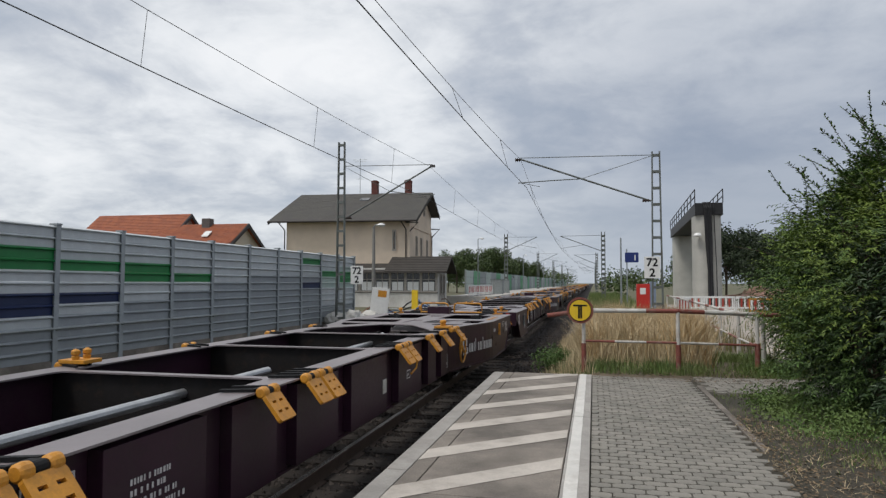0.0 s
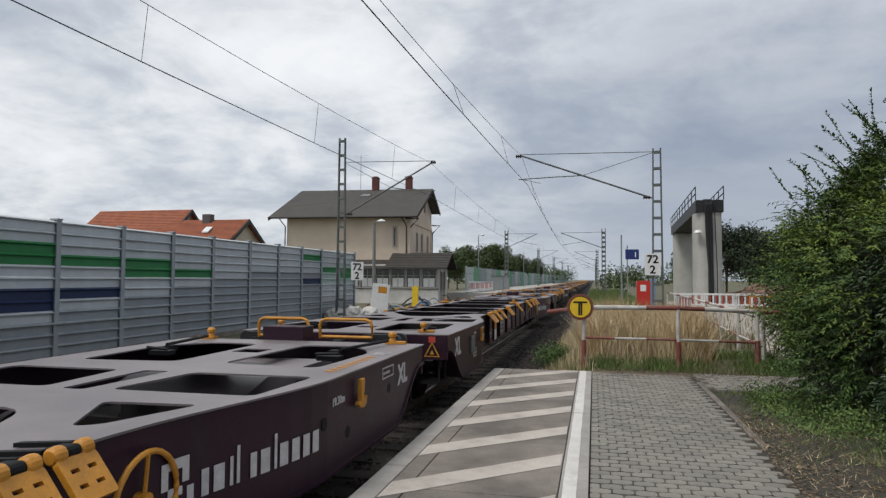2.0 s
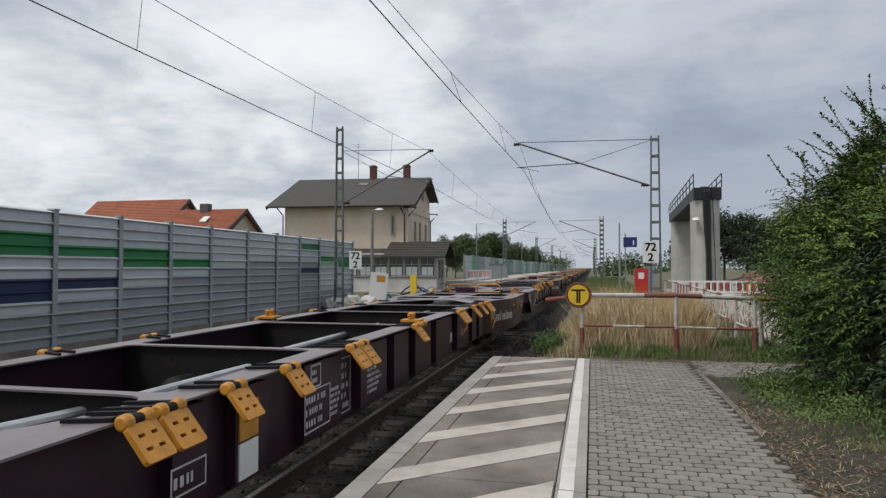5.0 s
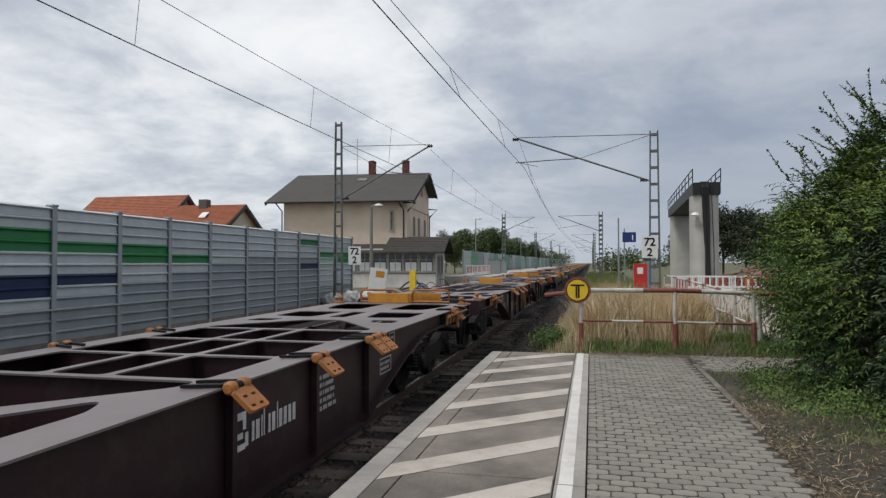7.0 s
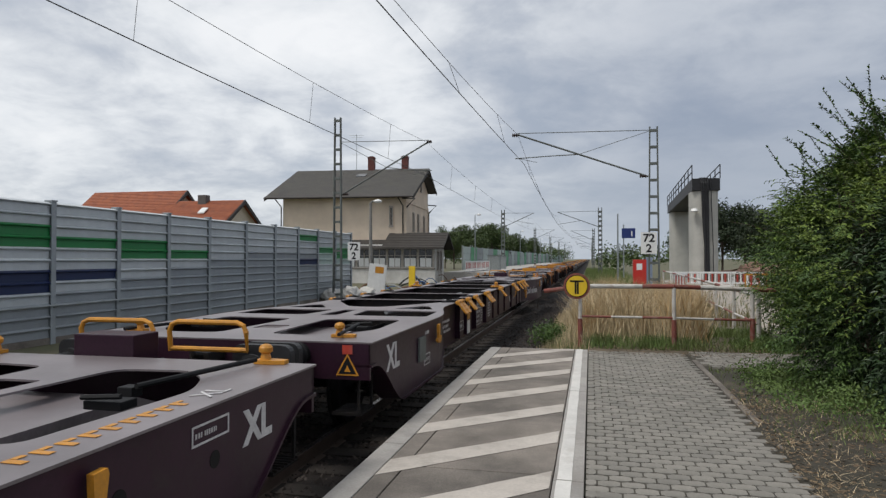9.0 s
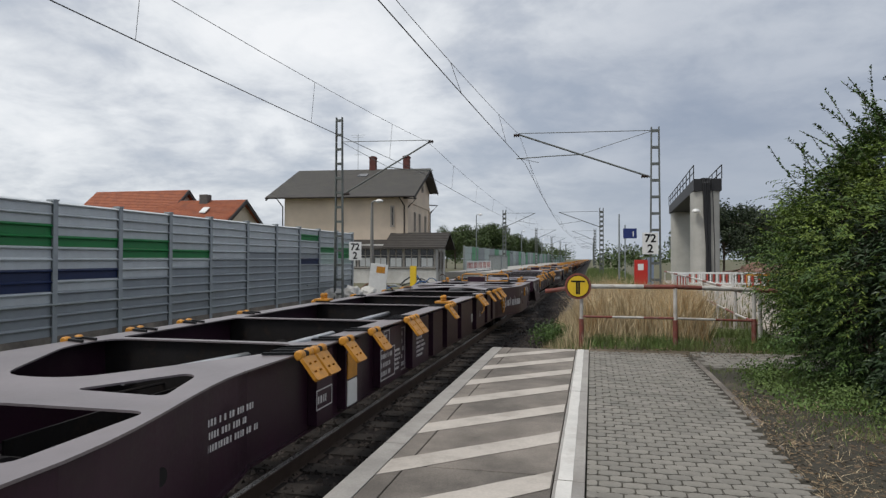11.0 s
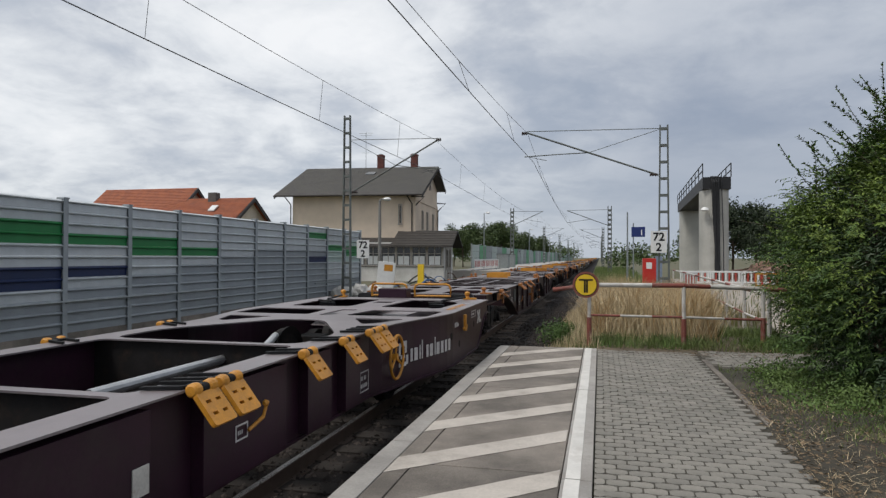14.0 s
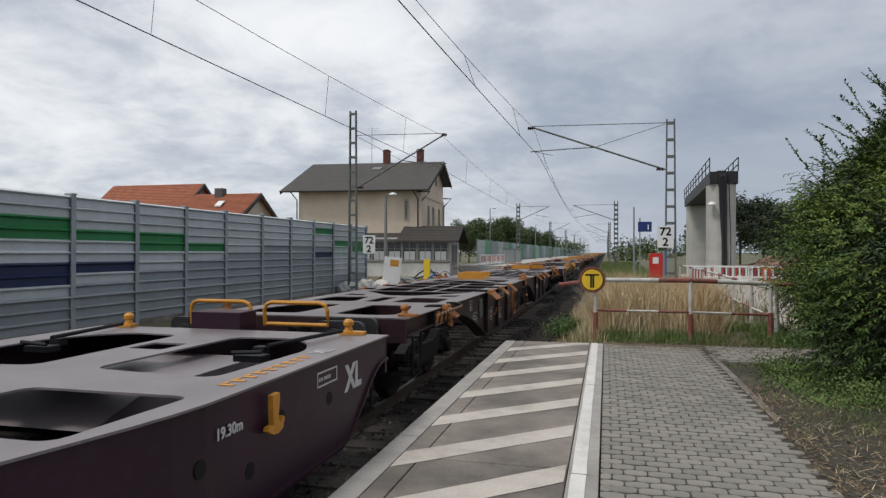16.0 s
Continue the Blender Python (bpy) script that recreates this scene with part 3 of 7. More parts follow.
    for y in (AY0 + 0.9, AY0 + 1.7, AY0 + 2.5, AY0 + 3.3):
        b = B()
        box(b, AX1 + 0.003, AX1 + 0.05, y - 0.05, y + 0.05, -0.2, AE - 0.1)
        part("timber_post", b, wood, an, "weathered upright board")
    b = B()
    box(b, AX0, AX1 + 0.02, AY0 - 0.05, AY0 - 0.003, 0.95, 1.05)
    box(b, AX0, AX1 + 0.02, AY0 - 0.05, AY0 - 0.003, 2.62, 2.72)
    part("window_band", b, dark, an)
    for i in range(6):
        x = AX1 - 0.75 - i * 1.28
        window(x, AY0, 1.1, 1.12, 1.5, "y", 2)
        b = B()
        box(b, x - 0.46, x + 0.46, AY0 - 0.026, AY0 - 0.0215, 1.16, 1.86)
        part("curtain", b, SIGNW, an, "pale net half curtain")
    for y in (53.0, 54.6):
        window(AX1, y, 0.9, 0.7, 1.5, "x", 1)


station_house()


# ---- village houses beyond the barrier ----
def village_house(name_label, x0, x1, y0, y1, ze, zr, along, m=None):
    tile = VTILE
    h = thing("village_house", pose(0, 0, 0), name_label, "house", "village houses")
    b = B()
    YM, XM = (y0 + y1) / 2, (x0 + x1) / 2
    prism(b, [(y0, -0.43), (y1, -0.43), (y1, ze), (YM, zr - 0.1), (y0, ze)], "x", x0, x1)
    part("wall", b, VWALL, h, "cream rendered wall")
    for s in (-1, 1):
        ye = YM + s * (YM - y0 + 0.6)
        za0 = ze - (zr - ze) / (YM - y0) * 0.6 + 0.12
        b = B()
        prism(b, courses(ye, za0, YM, zr + 0.1, 24, 0.07, 0.12), "x", x0 - 0.5, x1 + 0.5)
        part("roof", b, tile, h, "orange-red clay tile slope")
    return h


VTILE = mat("orange_clay_tile", (0.36, 0.115, 0.052), 0.8, vary=0.3, scale=1.5, fine=9, bump=0.5, color2=(0.27, 0.085, 0.045), stain=((0.16, 0.07, 0.045), 1.0, 0.5))
VWALL = mat("cream_render", (0.62, 0.58, 0.50), 0.9, vary=0.1, scale=1, bump=0.15)
VDARK = mat("dark_roof_trim", (0.05, 0.045, 0.045), 0.7, vary=0.2)
vh1 = village_house("rendered village house with a large orange tiled roof", -53.0, -42.6, 58.0, 68.0, 5.0, 9.0, "x")
vh2 = village_house("lower village house with orange tiled roof and skylight", -43.5, -35.0, 57.0, 66.0, 4.8, 7.7, "x")
b = B()
box(b, -39.4, -38.5, 60.8, 61.6, 7.2, 8.35)
part("chimney", b, mat("grey_chimney", (0.12, 0.11, 0.105), 0.8), vh2, "grey brick chimney")
b = B()
prism(b, [(58.9, 6.3), (59.7, 6.83), (59.7, 6.95), (58.9, 6.42)], "x", -38.2, -37.5)
part("skylight", b, SIGNW, vh2, "pale roof window")
for vh, xa, y0, y1, ze, zr in ((vh1, -42.1, 58.0, 68.0, 5.0, 9.0), (vh2, -34.5, 57.0, 66.0, 4.8, 7.7)):
    ym = (y0 + y1) / 2
    for s in (-1, 1):
        b = B()
        ye = ym + s * (ym - y0 + 0.6)
        prism(b, [(ye, ze - 0.4), (ym, zr + 0.12), (ym, zr - 0.3), (ye, ze - 0.8)], "x", xa, xa + 0.12)
        part("bargeboard", b, VDARK, vh)


# ---- catenary ----
MASTM = mat("weathered_grey_mast_steel", (0.15, 0.165, 0.155), 0.65, metal=0.2, vary=0.3, scale=3, bump=0.1, stain=((0.16, 0.10, 0.06), 3.0, 0.3))
WIREM = mat("dark_copper_wire", (0.05, 0.05, 0.05), 0.5, metal=0.6, vary=0.2, bump=0.0)
INSM = mat("brown_porcelain", (0.05, 0.03, 0.025), 0.3, vary=0.2, bump=0.0)


def lattice_mast(x, y, top, base, to, zc, zm, zlow, ztie, label):
    """A flat lattice mast with a cantilever that reaches to the wires at x = to."""
    m = thing("catenary_mast", pose(x, y, base), label, "catenary mast", "catenary masts")
    H = top - base
    w0, w1 = 0.19, 0.135
    for s in (-1, 1):
        b = B()
        for d in (-0.06, 0.06):
            prism(b, [(s * w0 - 0.028, d - 0.012), (s * w0 + 0.028, d - 0.012), (s * w0 + 0.028, d + 0.012), (s * w0 - 0.028, d + 0.012)], "z", 0, H)
        box(b, s * w0 + s * 0.028 - 0.012, s * w0 + s * 0.028 + 0.012, -0.07, 0.07, 0, H)
        for v in b.verts:
            v.co.x *= 1 - (1 - w1 / w0) * v.co.z / H
        part("chord", b, MASTM, m)
    n = int(H / 0.62)
    for i in range(n):
        b = B()
        z = 0.35 + i * (H - 0.5) / (n - 1)
        ww = w0 - (w0 - w1) * z / H
        box(b, -ww, ww, -0.07, -0.05, z - 0.05, z + 0.05)
        box(b, -ww, ww, 0.05, 0.07, z - 0.05, z + 0.05)
        part("batten", b, MASTM, m)
    b = B()
    box(b, -0.45, 0.45, -0.45, 0.45, -0.6, 0.1, 0.03)
    part("foundation", b, COPING, m, "concrete footing")
    d = to - x
    s = 1 if d > 0 else -1
    za, zb = zm - base, zlow - base
    b = B()
    tube(b, [(0.15 * s, 0, ztie - base), (d - 0.1 * s, 0, za + 0.05)], 0.016, 6)
    part("top_tie", b, MASTM, m)
    b = B()
    tube(b, [(0.2 * s, 0, zb + 0.0), (d - 0.1 * s, 0, za)], 0.036, 8)
    arm = part("cantilever_tube", b, MASTM, m)
    b = B()
    lathe(b, [(0.03, 0), (0.09, 0.02), (0.03, 0.07), (0.09, 0.10), (0.03, 0.15), (0.09, 0.18), (0.03, 0.24)], "x", (d - 0.12 - (0.1 if s > 0 else 0), 0, za - 0.02), 10)
    part("insulator", b, INSM, arm)
    b = B()
    lathe(b, [(0.03, 0), (0.075, 0.02), (0.03, 0.08), (0.075, 0.12), (0.03, 0.18), (0.075, 0.22), (0.03, 0.28)], "x", (0.25 * s - (0.28 if s < 0 else 0), 0, zb + 0.02), 10)
    part("insulator", b, INSM, arm)
    # stay from mast top to mid tube and the registration arm
    b = B()
    f = 0.52
    tube(b, [(0.15 * s, 0, ztie - base - 0.03), (0.2 * s + (d - 0.3 * s) * f, 0, zb + (za - zb) * f)], 0.012, 6)
    part("stay", b, MASTM, m)
    b = B()
    mx = 0.2 * s + (d - 0.3 * s) * f
    zr_ = zc - base + 0.22
    tube(b, [(mx, 0, zb + (za - zb) * f), (mx + (d - mx) * 0.45, 0, zr_ + 0.04), (d + 0.0 * s, 0, zr_ - 0.02)], 0.022, 6)
    tube(b, [(d - 0.05 * s, 0, zr_), (d - 0.9 * s, 0, zc - base + 0.02)], 0.012, 6)
    part("registration_arm", b, MASTM, m)
    return m


def plain_mast(x, y, top, base, to, label):
    m = thing("catenary_mast", pose(x, y, base), label, "catenary mast", "catenary masts")
    H = top - base
    b = B()
    for s in (-1, 1):
        box(b, s * 0.19 - 0.05, s * 0.19 + 0.05, -0.12, 0.12, 0, H)
    for i in range(14):
        box(b, -0.14, 0.14, -0.08, 0.08, 0.2 + i * H / 14.5, 0.46 + i * H / 14.5)
    part("mast", b, MASTM, m)
    b = B()
    d = to - x
    tube(b, [(0, 0, H - 0.4), (d, 0, H - 0.45)], 0.025, 6)
    tube(b, [(0, 0, H - 2.3), (d, 0, H - 0.45)], 0.045, 6)
    tube(b, [(d * 0.45, 0, H - 1.5), (d, 0, H - 1.9)], 0.025, 6)
    part("cantilever", b, MASTM, m)
    return m


MR = lattice_mast(2.42, 27.0, 6.98, 0.0, -3.0, 5.70, 6.88, 5.03, 6.85, "grey riveted lattice catenary mast with cantilever over the track")
ML = lattice_mast(-11.5, 29.0, 8.40, -0.2, -7.0, 5.60, 7.12, 4.79, 7.25, "grey lattice catenary mast beside the noise barrier")
for i, y in enumerate((79, 133, 187, 241, 295)):
    plain_mast(1.1 if i == 0 else 0.6, y, 7.75, -0.2, TRACK_X - 0.2, "distant lattice catenary mast on the platform side")
for i, y in enumerate((88, 140, 194, 248, 302)):
    plain_mast(-11.4, y, 8.3, -0.2, TRACK2_X + 0.3, "distant catenary mast beside the far track")


def catenary(x, ys, offs, moffs, zc, zm, sag_m, label):
    w = thing("overhead_line", pose(x, 0, 0), label, "overhead line", "overhead lines")
    con, mes = [], []
    for (ya, xa), (yb, xb) in zip(zip(ys, offs), zip(ys[1:], offs[1:])):
        n = 14
        for i in range(n):
            f = i / n
            sag = 4 * f * (1 - f)
            con.append((xa + (xb - xa) * f, ya + (yb - ya) * f, zc - 0.2 * sag))
            mes.append((xa + (xb - xa) * f + moffs, ya + (yb - ya) * f, zm - sag_m * sag))
        for f in (0.1, 0.23, 0.36, 0.5, 0.64, 0.77, 0.9):
            sag = 4 * f * (1 - f)
            px, py = xa + (xb - xa) * f, ya + (yb - ya) * f
            b = B()
            tube(b, [(px, py, zc - 0.2 * sag), (px + moffs, py, zm - sag_m * sag)], 0.006, 4)
            part("dropper", b, WIREM, w)
    b = B()
    tube(b, con, 0.0105, 5)
    part("contact_wire", b, WIREM, w)
    b = B()
    tube(b, mes, 0.007, 5)
    part("messenger_wire", b, WIREM, w)


catenary(0, [-27, 27, 79, 133, 187, 241, 295], [-3.62, -2.64, -3.6, -3.1, -3.6, -3.1, -3.6], -0.25, 5.68, 6.88, 0.88, "overhead contact line with droppers above the track")
catenary(0, [-25, 29, 88, 140, 194, 248, 302], [-7.5, -7.35, -7.6, -7.2, -7.6, -7.2, -7.6], 0.1, 5.62, 7.10, 0.76, "overhead contact line with droppers above the far track")


def sign72(x, y, z, parent):
    b = B()
    box(b, -0.30, 0.30, -0.012, 0.012, -0.42, 0.42, 0.004)
    s = part("kilometre_plate", b, SIGNW, parent, "white plate with black kilometre figures", m=pose(x, y, z))
    text_part("figure", "72", 0.44, BLACKP, s, facing_back(0, -0.0135, 0.05), "CENTER", bold=0.012)
    text_part("figure", "2", 0.44, BLACKP, s, facing_back(0, -0.0135, -0.35), "CENTER", bold=0.012)


sign72(-0.2, -0.13, 2.42, MR)
sign72(0.85, -0.13, 2.35, ML)
b = B()
tube(b, [(0.1, 0.0, 2.5), (0.85, -0.1, 2.5)], 0.015, 6)
part("sign_arm", b, MASTM, ML)


# ---- fence at the platform's end ----
def bar(parent, name, p, q, r, tones, m0=None):
    """A painted pipe in sections of red and white."""
    p, q = Vector(p), Vector(q)
    k = len(tones)
    for i, t in enumerate(tones):
        b = B()
        tube(b, [p + (q - p) * (i / k), p + (q - p) * ((i + 1) / k)], r, 10)
        part(name, b, WRED if t == "r" else WWHITE, parent, "red section" if t == "r" else "white section")


def end_fence():
    f = thing("barrier_fence", pose(0, 12.5, 0.19), "red and white pipe fence with flaking paint at the platform end", "fence")
    for x, dy in ((-0.19, 0.0), (1.47, 0.1), (2.92, 0.7)):
        for nm, z0, z1, mm in (("post", 0.0, 0.52, WRED), ("post", 0.52, 1.10, WWHITE)):
            b = B()
            tube(b, [(x, dy, z0), (x, dy, z1)], 0.035 if z0 else 0.045, 10)
            part(nm, b, mm, f)
    bar(f, "top_rail", (-0.85, -0.06, 1.02), (-0.25, -0.02, 1.10), 0.04, "r")
    bar(f, "top_rail", (-0.19, 0, 1.115), (1.47, 0.1, 1.12), 0.042, "wwr")
    bar(f, "top_rail", (1.47, 0.1, 1.12), (3.35, 0.9, 1.03), 0.042, "rwwr")
    bar(f, "low_rail", (-0.19, 0, 0.56), (1.47, 0.1, 0.55), 0.022, "rwr")
    bar(f, "low_rail", (1.47, 0.1, 0.55), (2.92, 0.7, 0.48), 0.022, "wr")
    # round sign
    s = thing("round_sign", pose(-0.25, 12.42, 1.31), "round yellow sign with black rim and T-shaped stick figure on the fence", "sign")
    b = B()
    lathe(b, [(0.240, 0), (0.240, 0.012)], "y", (0, 0, 0), 40)
    part("plate", b, WRED, s, "flaking rust-red rim")
    b = B()
    lathe(b, [(0.205, -0.004), (0.205, -0.001)], "y", (0, 0, 0), 40)
    part("ring", b, BLACKP, s, "black ring")
    b = B()
    lathe(b, [(0.190, -0.008), (0.190, -0.005)], "y", (0, 0, 0), 40)
    part("face", b, SIGNY, s, "yellow enamel face")
    # Arms and legs of a stick-figure pictogram, reduced to a T.
    b = B()
    box(b, -0.125, 0.125, -0.013, -0.009, 0.075, 0.105)
    box(b, -0.036, -0.004, -0.013, -0.009, -0.145, 0.075)
    box(b, 0.004, 0.036, -0.013, -0.009, -0.145, 0.075)
    part("letter", b, BLACKP, s, "black stick figure simplified to a T shape")


end_fence()


def ramp_rails():
    """Handrails of the way that leaves the platform behind the grass."""
    posts = [(3.3, 14.4), (3.35, 17.0), (3.5, 20.2), (3.65, 23.6), (3.85, 29.0), (4.05, 35.0), (4.2, 41.0)]
    f = thing("ramp_railing", pose(0, 0, -0.1), "white pipe railing with red patches along the dirt way", "railing")
    Z = 0.22
    for x, y in posts:
        b = B()
        tube(b, [(x, y, 0), (x, y, 0.62)], 0.045, 8)
        part("post", b, WWHITE, f)
        b = B()
        tube(b, [(x, y, 0.62), (x, y, 1.2)], 0.04, 8)
        part("post", b, WWHITE, f)
    for (xa, ya), (xb, yb) in zip(posts, posts[1:]):
        bar(f, "top_rail", (xa, ya, 1.18), (xb, yb, 1.18), 0.04, "wwr")
        bar(f, "low_rail", (xa, ya, 0.6), (xb, yb, 0.6), 0.025, "rw")


ramp_rails()


# ---- concrete piers under construction ----
def piers():
    conc = mat("fresh_pale_concrete", (0.47, 0.46, 0.42), 0.85, vary=0.15, scale=0.6, fine=14, bump=0.2, stain=((0.36, 0.35, 0.32), 0.8, 0.5))
    blk = mat("black_coated_steel", (0.014, 0.014, 0.016), 0.6, vary=0.3)
    d, top = 1.5, 7.75
    for lab, x, y in (("pale concrete bridge pier cast in lifts with a black duct", 9.4, 60.0), ("pale concrete bridge pier cast in lifts", 10.9, 86.0)):
        t = thing("bridge_pier", pose(x, y, -0.25), lab, "bridge pier", "bridge piers")
        w = 1.06 if y < 63 else 1.3
        out = rounded([(-w, -d), (w, -d), (w, d), (-w, d)], 0.8, 6)
        z = 0.0
        while z < top - 0.01:
            h = min(1.29, top - z)
            b = B()
            prism(b, out, "z", z, z + h - 0.03)
            prism(b, [(px * 0.985, py * 0.985) for px, py in out], "z", z + h - 0.031, z + h)
            part("pier_lift", b, conc, t)
            z += h
        if y < 63:
            for i, (xt, xb, r) in enumerate(((-0.42, -0.10, 0.085), (-0.26, -0.02, 0.10), (-0.06, 0.10, 0.10), (0.10, 0.20, 0.085), (0.36, 0.52, 0.04))):
                b = B()
                tube(b, [(xt, -d + 0.3, top + 1.04), (xt, -d - 0.12, top + 0.98), (xt * 0.9 + 0.03, -d - 0.2, top + 0.6), (xt * 0.5 + xb * 0.5, -d - 0.16 - 0.04 * (i % 2), top * 0.72), (xb - 0.05 * (i % 2), -d - 0.16, top * 0.4), (xb, -d - 0.2, 0.12), (xb + 0.25, -d - 0.4, 0.06)], r, 8)
                part("drain_hose", b, blk, t, "thick black hose hanging down the pier")
            b = B()
            lathe(b, [(0.05, 0.30), (0.22, 0.26), (0.34, 0.06), (0.30, 0.0), (0.06, -0.03)], "z", (-0.95, -d - 0.25, 5.95), 14)
            tube(b, [(-0.8, -d + 0.05, 6.15), (-0.95, -d - 0.2, 6.15)], 0.035, 6)
            part("site_floodlight", b, SIGNW, t, "pale site floodlight")
    # steel walkway that joins the pier heads
    k = thing("pier_walkway", pose(0, 0, top - 0.25), "black steel walkway with safety rails on the bridge piers", "walkway")
    a0, a1, e0, e1 = (8.3, 58.4), (10.5, 58.4), (9.5, 87.6), (12.0, 87.6)
    b = B()
    prism(b, [a0, a1, e1, e0], "z", 0.003, 1.0)
    part("girder", b, blk, k, "black steel girder")
    for p, q in ((a0, e0), (a1, e1)):
        n = 9
        for i in range(n + 1):
            f = i / n
            b = B()
            x, y = p[0] + (q[0] - p[0]) * f, p[1] + (q[1] - p[1]) * f
            tube(b, [(x, y, 1.0), (x, y, 2.15)], 0.045, 6)
            part("rail_post", b, blk, k)
        for z in (1.55, 2.12):
            b = B()
            tube(b, [(*p, z), (*q, z)], 0.045, 6)
            part("rail_bar", b, blk, k)


piers()


# ---- banks, grass and leaves ----
def bank(name, x0, x1, y0, y1, nx, ny, zf, material, label):
    V, Fc = [], []
    for j in range(ny + 1):
        for i in range(nx + 1):
            x, y = x0 + (x1 - x0) * (i / nx) ** 1.6, y0 + (y1 - y0) * j / ny
            V.append((x, y, zf(x, y)))
    for j in range(ny):
        for i in range(nx):
            a = j * (nx + 1) + i
            Fc.append((a, a + 1, a + nx + 2, a + nx + 1))
    me = bpy.data.meshes.new(name)
    me.from_pydata(V, [], Fc)
    me.materials.append(material)
    for p in me.polygons:
        p.use_smooth = True
    return tagged(new(name, me), label, "ground", kind="structure")


def bank_z(x, y):
    z = 0.19 if y < 14 else 0.19 - 0.30 * min(1, (y - 14) / 26)
    z += 0.03 * noise.noise((x * 0.9, y * 0.9, 0)) + 0.02 * noise.noise((x * 3, y * 3, 4))
    if x < 0.2:
        z = min(z, -0.33 + 0.52 * max(0, (x + 1.15)) / 1.1)
    if y < 12.0 and x < 1.85:
        z = min(z, 0.205)
    return z


DRY = mat("dry_soil_with_straw", (0.115, 0.088, 0.058), 0.95, vary=0.4, scale=1.2, fine=22, bump=0.7, color2=(0.07, 0.058, 0.036), stain=((0.19, 0.15, 0.095), 1.3, 0.7))
DARKSOIL = mat("dark_humus_soil", (0.048, 0.041, 0.029), 0.95, vary=0.45, scale=1.5, fine=24, bump=0.8, color2=(0.04, 0.036, 0.024), stain=((0.12, 0.098, 0.066), 1.6, 0.6))


def side_z(x, y):
    """Soil creeps over the paving's edge near the camera; a paved cross path stays clear."""
    edge = 1.40 + 0.045 * max(0, y - 5) + 0.10 * noise.noise((y * 1.3, 2.0, 0)) + 0.04 * noise.noise((y * 5, 7.0, 0))
    z = 0.19 + 0.055 * min(1, max(0, (x - edge) / 0.12)) + 0.02 * noise.noise((x * 2, y * 2, 0)) * min(1, max(0, x - edge))
    if y > 10.1 and x < 3.7:
        z = min(z, 0.205)
    return z


bank("verge", -1.15, 60, 11.9, 62, 60, 110, bank_z, DRY, "dry verge with straw and weeds beyond the platform end")
bank("side_verge", 1.30, 60, -10, 11.9, 90, 110, side_z, DARKSOIL, "dry weedy verge beside the paving")


def tall_patch(x, y):
    return 0.55 + 0.75 * max(0.0, min(1.0, 0.5 + 0.9 * noise.noise((x * 0.9, y * 0.45, 3))))


def blades(name, count, area, h, wdt, material, label, seed, bend=0.35, zf=bank_z, dens=None):
    rng = np.random.default_rng(seed)
    V, Fc = [], []
    x0, x1, y0, y1 = area
    made = 0
    while made < count:
        x, y = rng.uniform(x0, x1), y0 + (y1 - y0) * rng.random()
        if dens is not None and rng.random() > dens(x, y):
            continue
        made += 1
        hh = h * rng.uniform(0.35, 1.15) * (tall_patch(x, y) if h > 0.7 else 1.0)
        a, t = rng.uniform(0, 6.283), rng.uniform(0, 6.283)
        dx, dy = math.cos(a) * wdt / 2, math.sin(a) * wdt / 2
        bx, by = math.cos(t) * bend * hh * rng.random(), math.sin(t) * bend * hh * rng.random()
        z = zf(x, y) - 0.01
        k = len(V)
        V += [(x - dx, y - dy, z), (x + dx, y + dy, z), (x + bx * 0.35 + dx * 0.8, y + by * 0.35 + dy * 0.8, z + hh * 0.55), (x + bx * 0.35 - dx * 0.8, y + by * 0.35 - dy * 0.8, z + hh * 0.55), (x + bx, y + by, z + hh)]
        Fc += [(k, k + 1, k + 2, k + 3), (k + 3, k + 2, k + 4)]
    me = bpy.data.meshes.new(name)
    me.from_pydata(V, [], Fc)
    me.materials.append(material)
    return tagged(new(name, me), label, "grass", kind="stuff")


STRAW = leaf_mat("straw", (0.62, 0.51, 0.33), (0.44, 0.35, 0.21))
GREENG = leaf_mat("green_grass", (0.10, 0.165, 0.042), (0.155, 0.185, 0.065))
WEED = leaf_mat("weed_leaf", (0.085, 0.15, 0.035), (0.12, 0.17, 0.05))
tall = lambda x, y: (1.0 if y > 13.6 else 0.35) * (0.25 if x < -0.1 else 1) * max(0.0, min(1.0, (0.165 * y - x) * 2.5)) * (0.5 + 0.9 * max(0, noise.noise((x * 0.7, y * 0.5, 7)) + 0.4))
GOLD = leaf_mat("golden_seed_grass", (0.50, 0.34, 0.16), (0.34, 0.22, 0.10))
blades("golden_grass", 9000, (-0.3, 3.25, 13.3, 24), 0.92, 0.011, GOLD, "golden-brown seeding grass among the straw", 13, dens=lambda x, y: tall(x, y) * (1.0 if noise.noise((x * 1.3, y * 0.6, 21)) > 0.0 else 0.15), bend=0.7)
blades("dry_grass", 21000, (-0.5, 3.25, 13.1, 25), 0.88, 0.009, STRAW, "tall straw-coloured dry grass behind the fence", 3, dens=tall, bend=0.95)
blades("verge_grass", 13000, (-0.9, 3.6, 12.25, 16.2), 0.19, 0.012, GREENG, "short green grass along the fence foot", 4, bend=0.9, dens=lambda x, y: max(0.1, 0.5 + 1.2 * noise.noise((x * 1.1, y * 1.1, 9))))
blades("shoulder_grass", 3500, (-1.1, 0.0, 12.2, 24), 0.30, 0.010, STRAW, "thin dry grass on the track shoulder", 5)
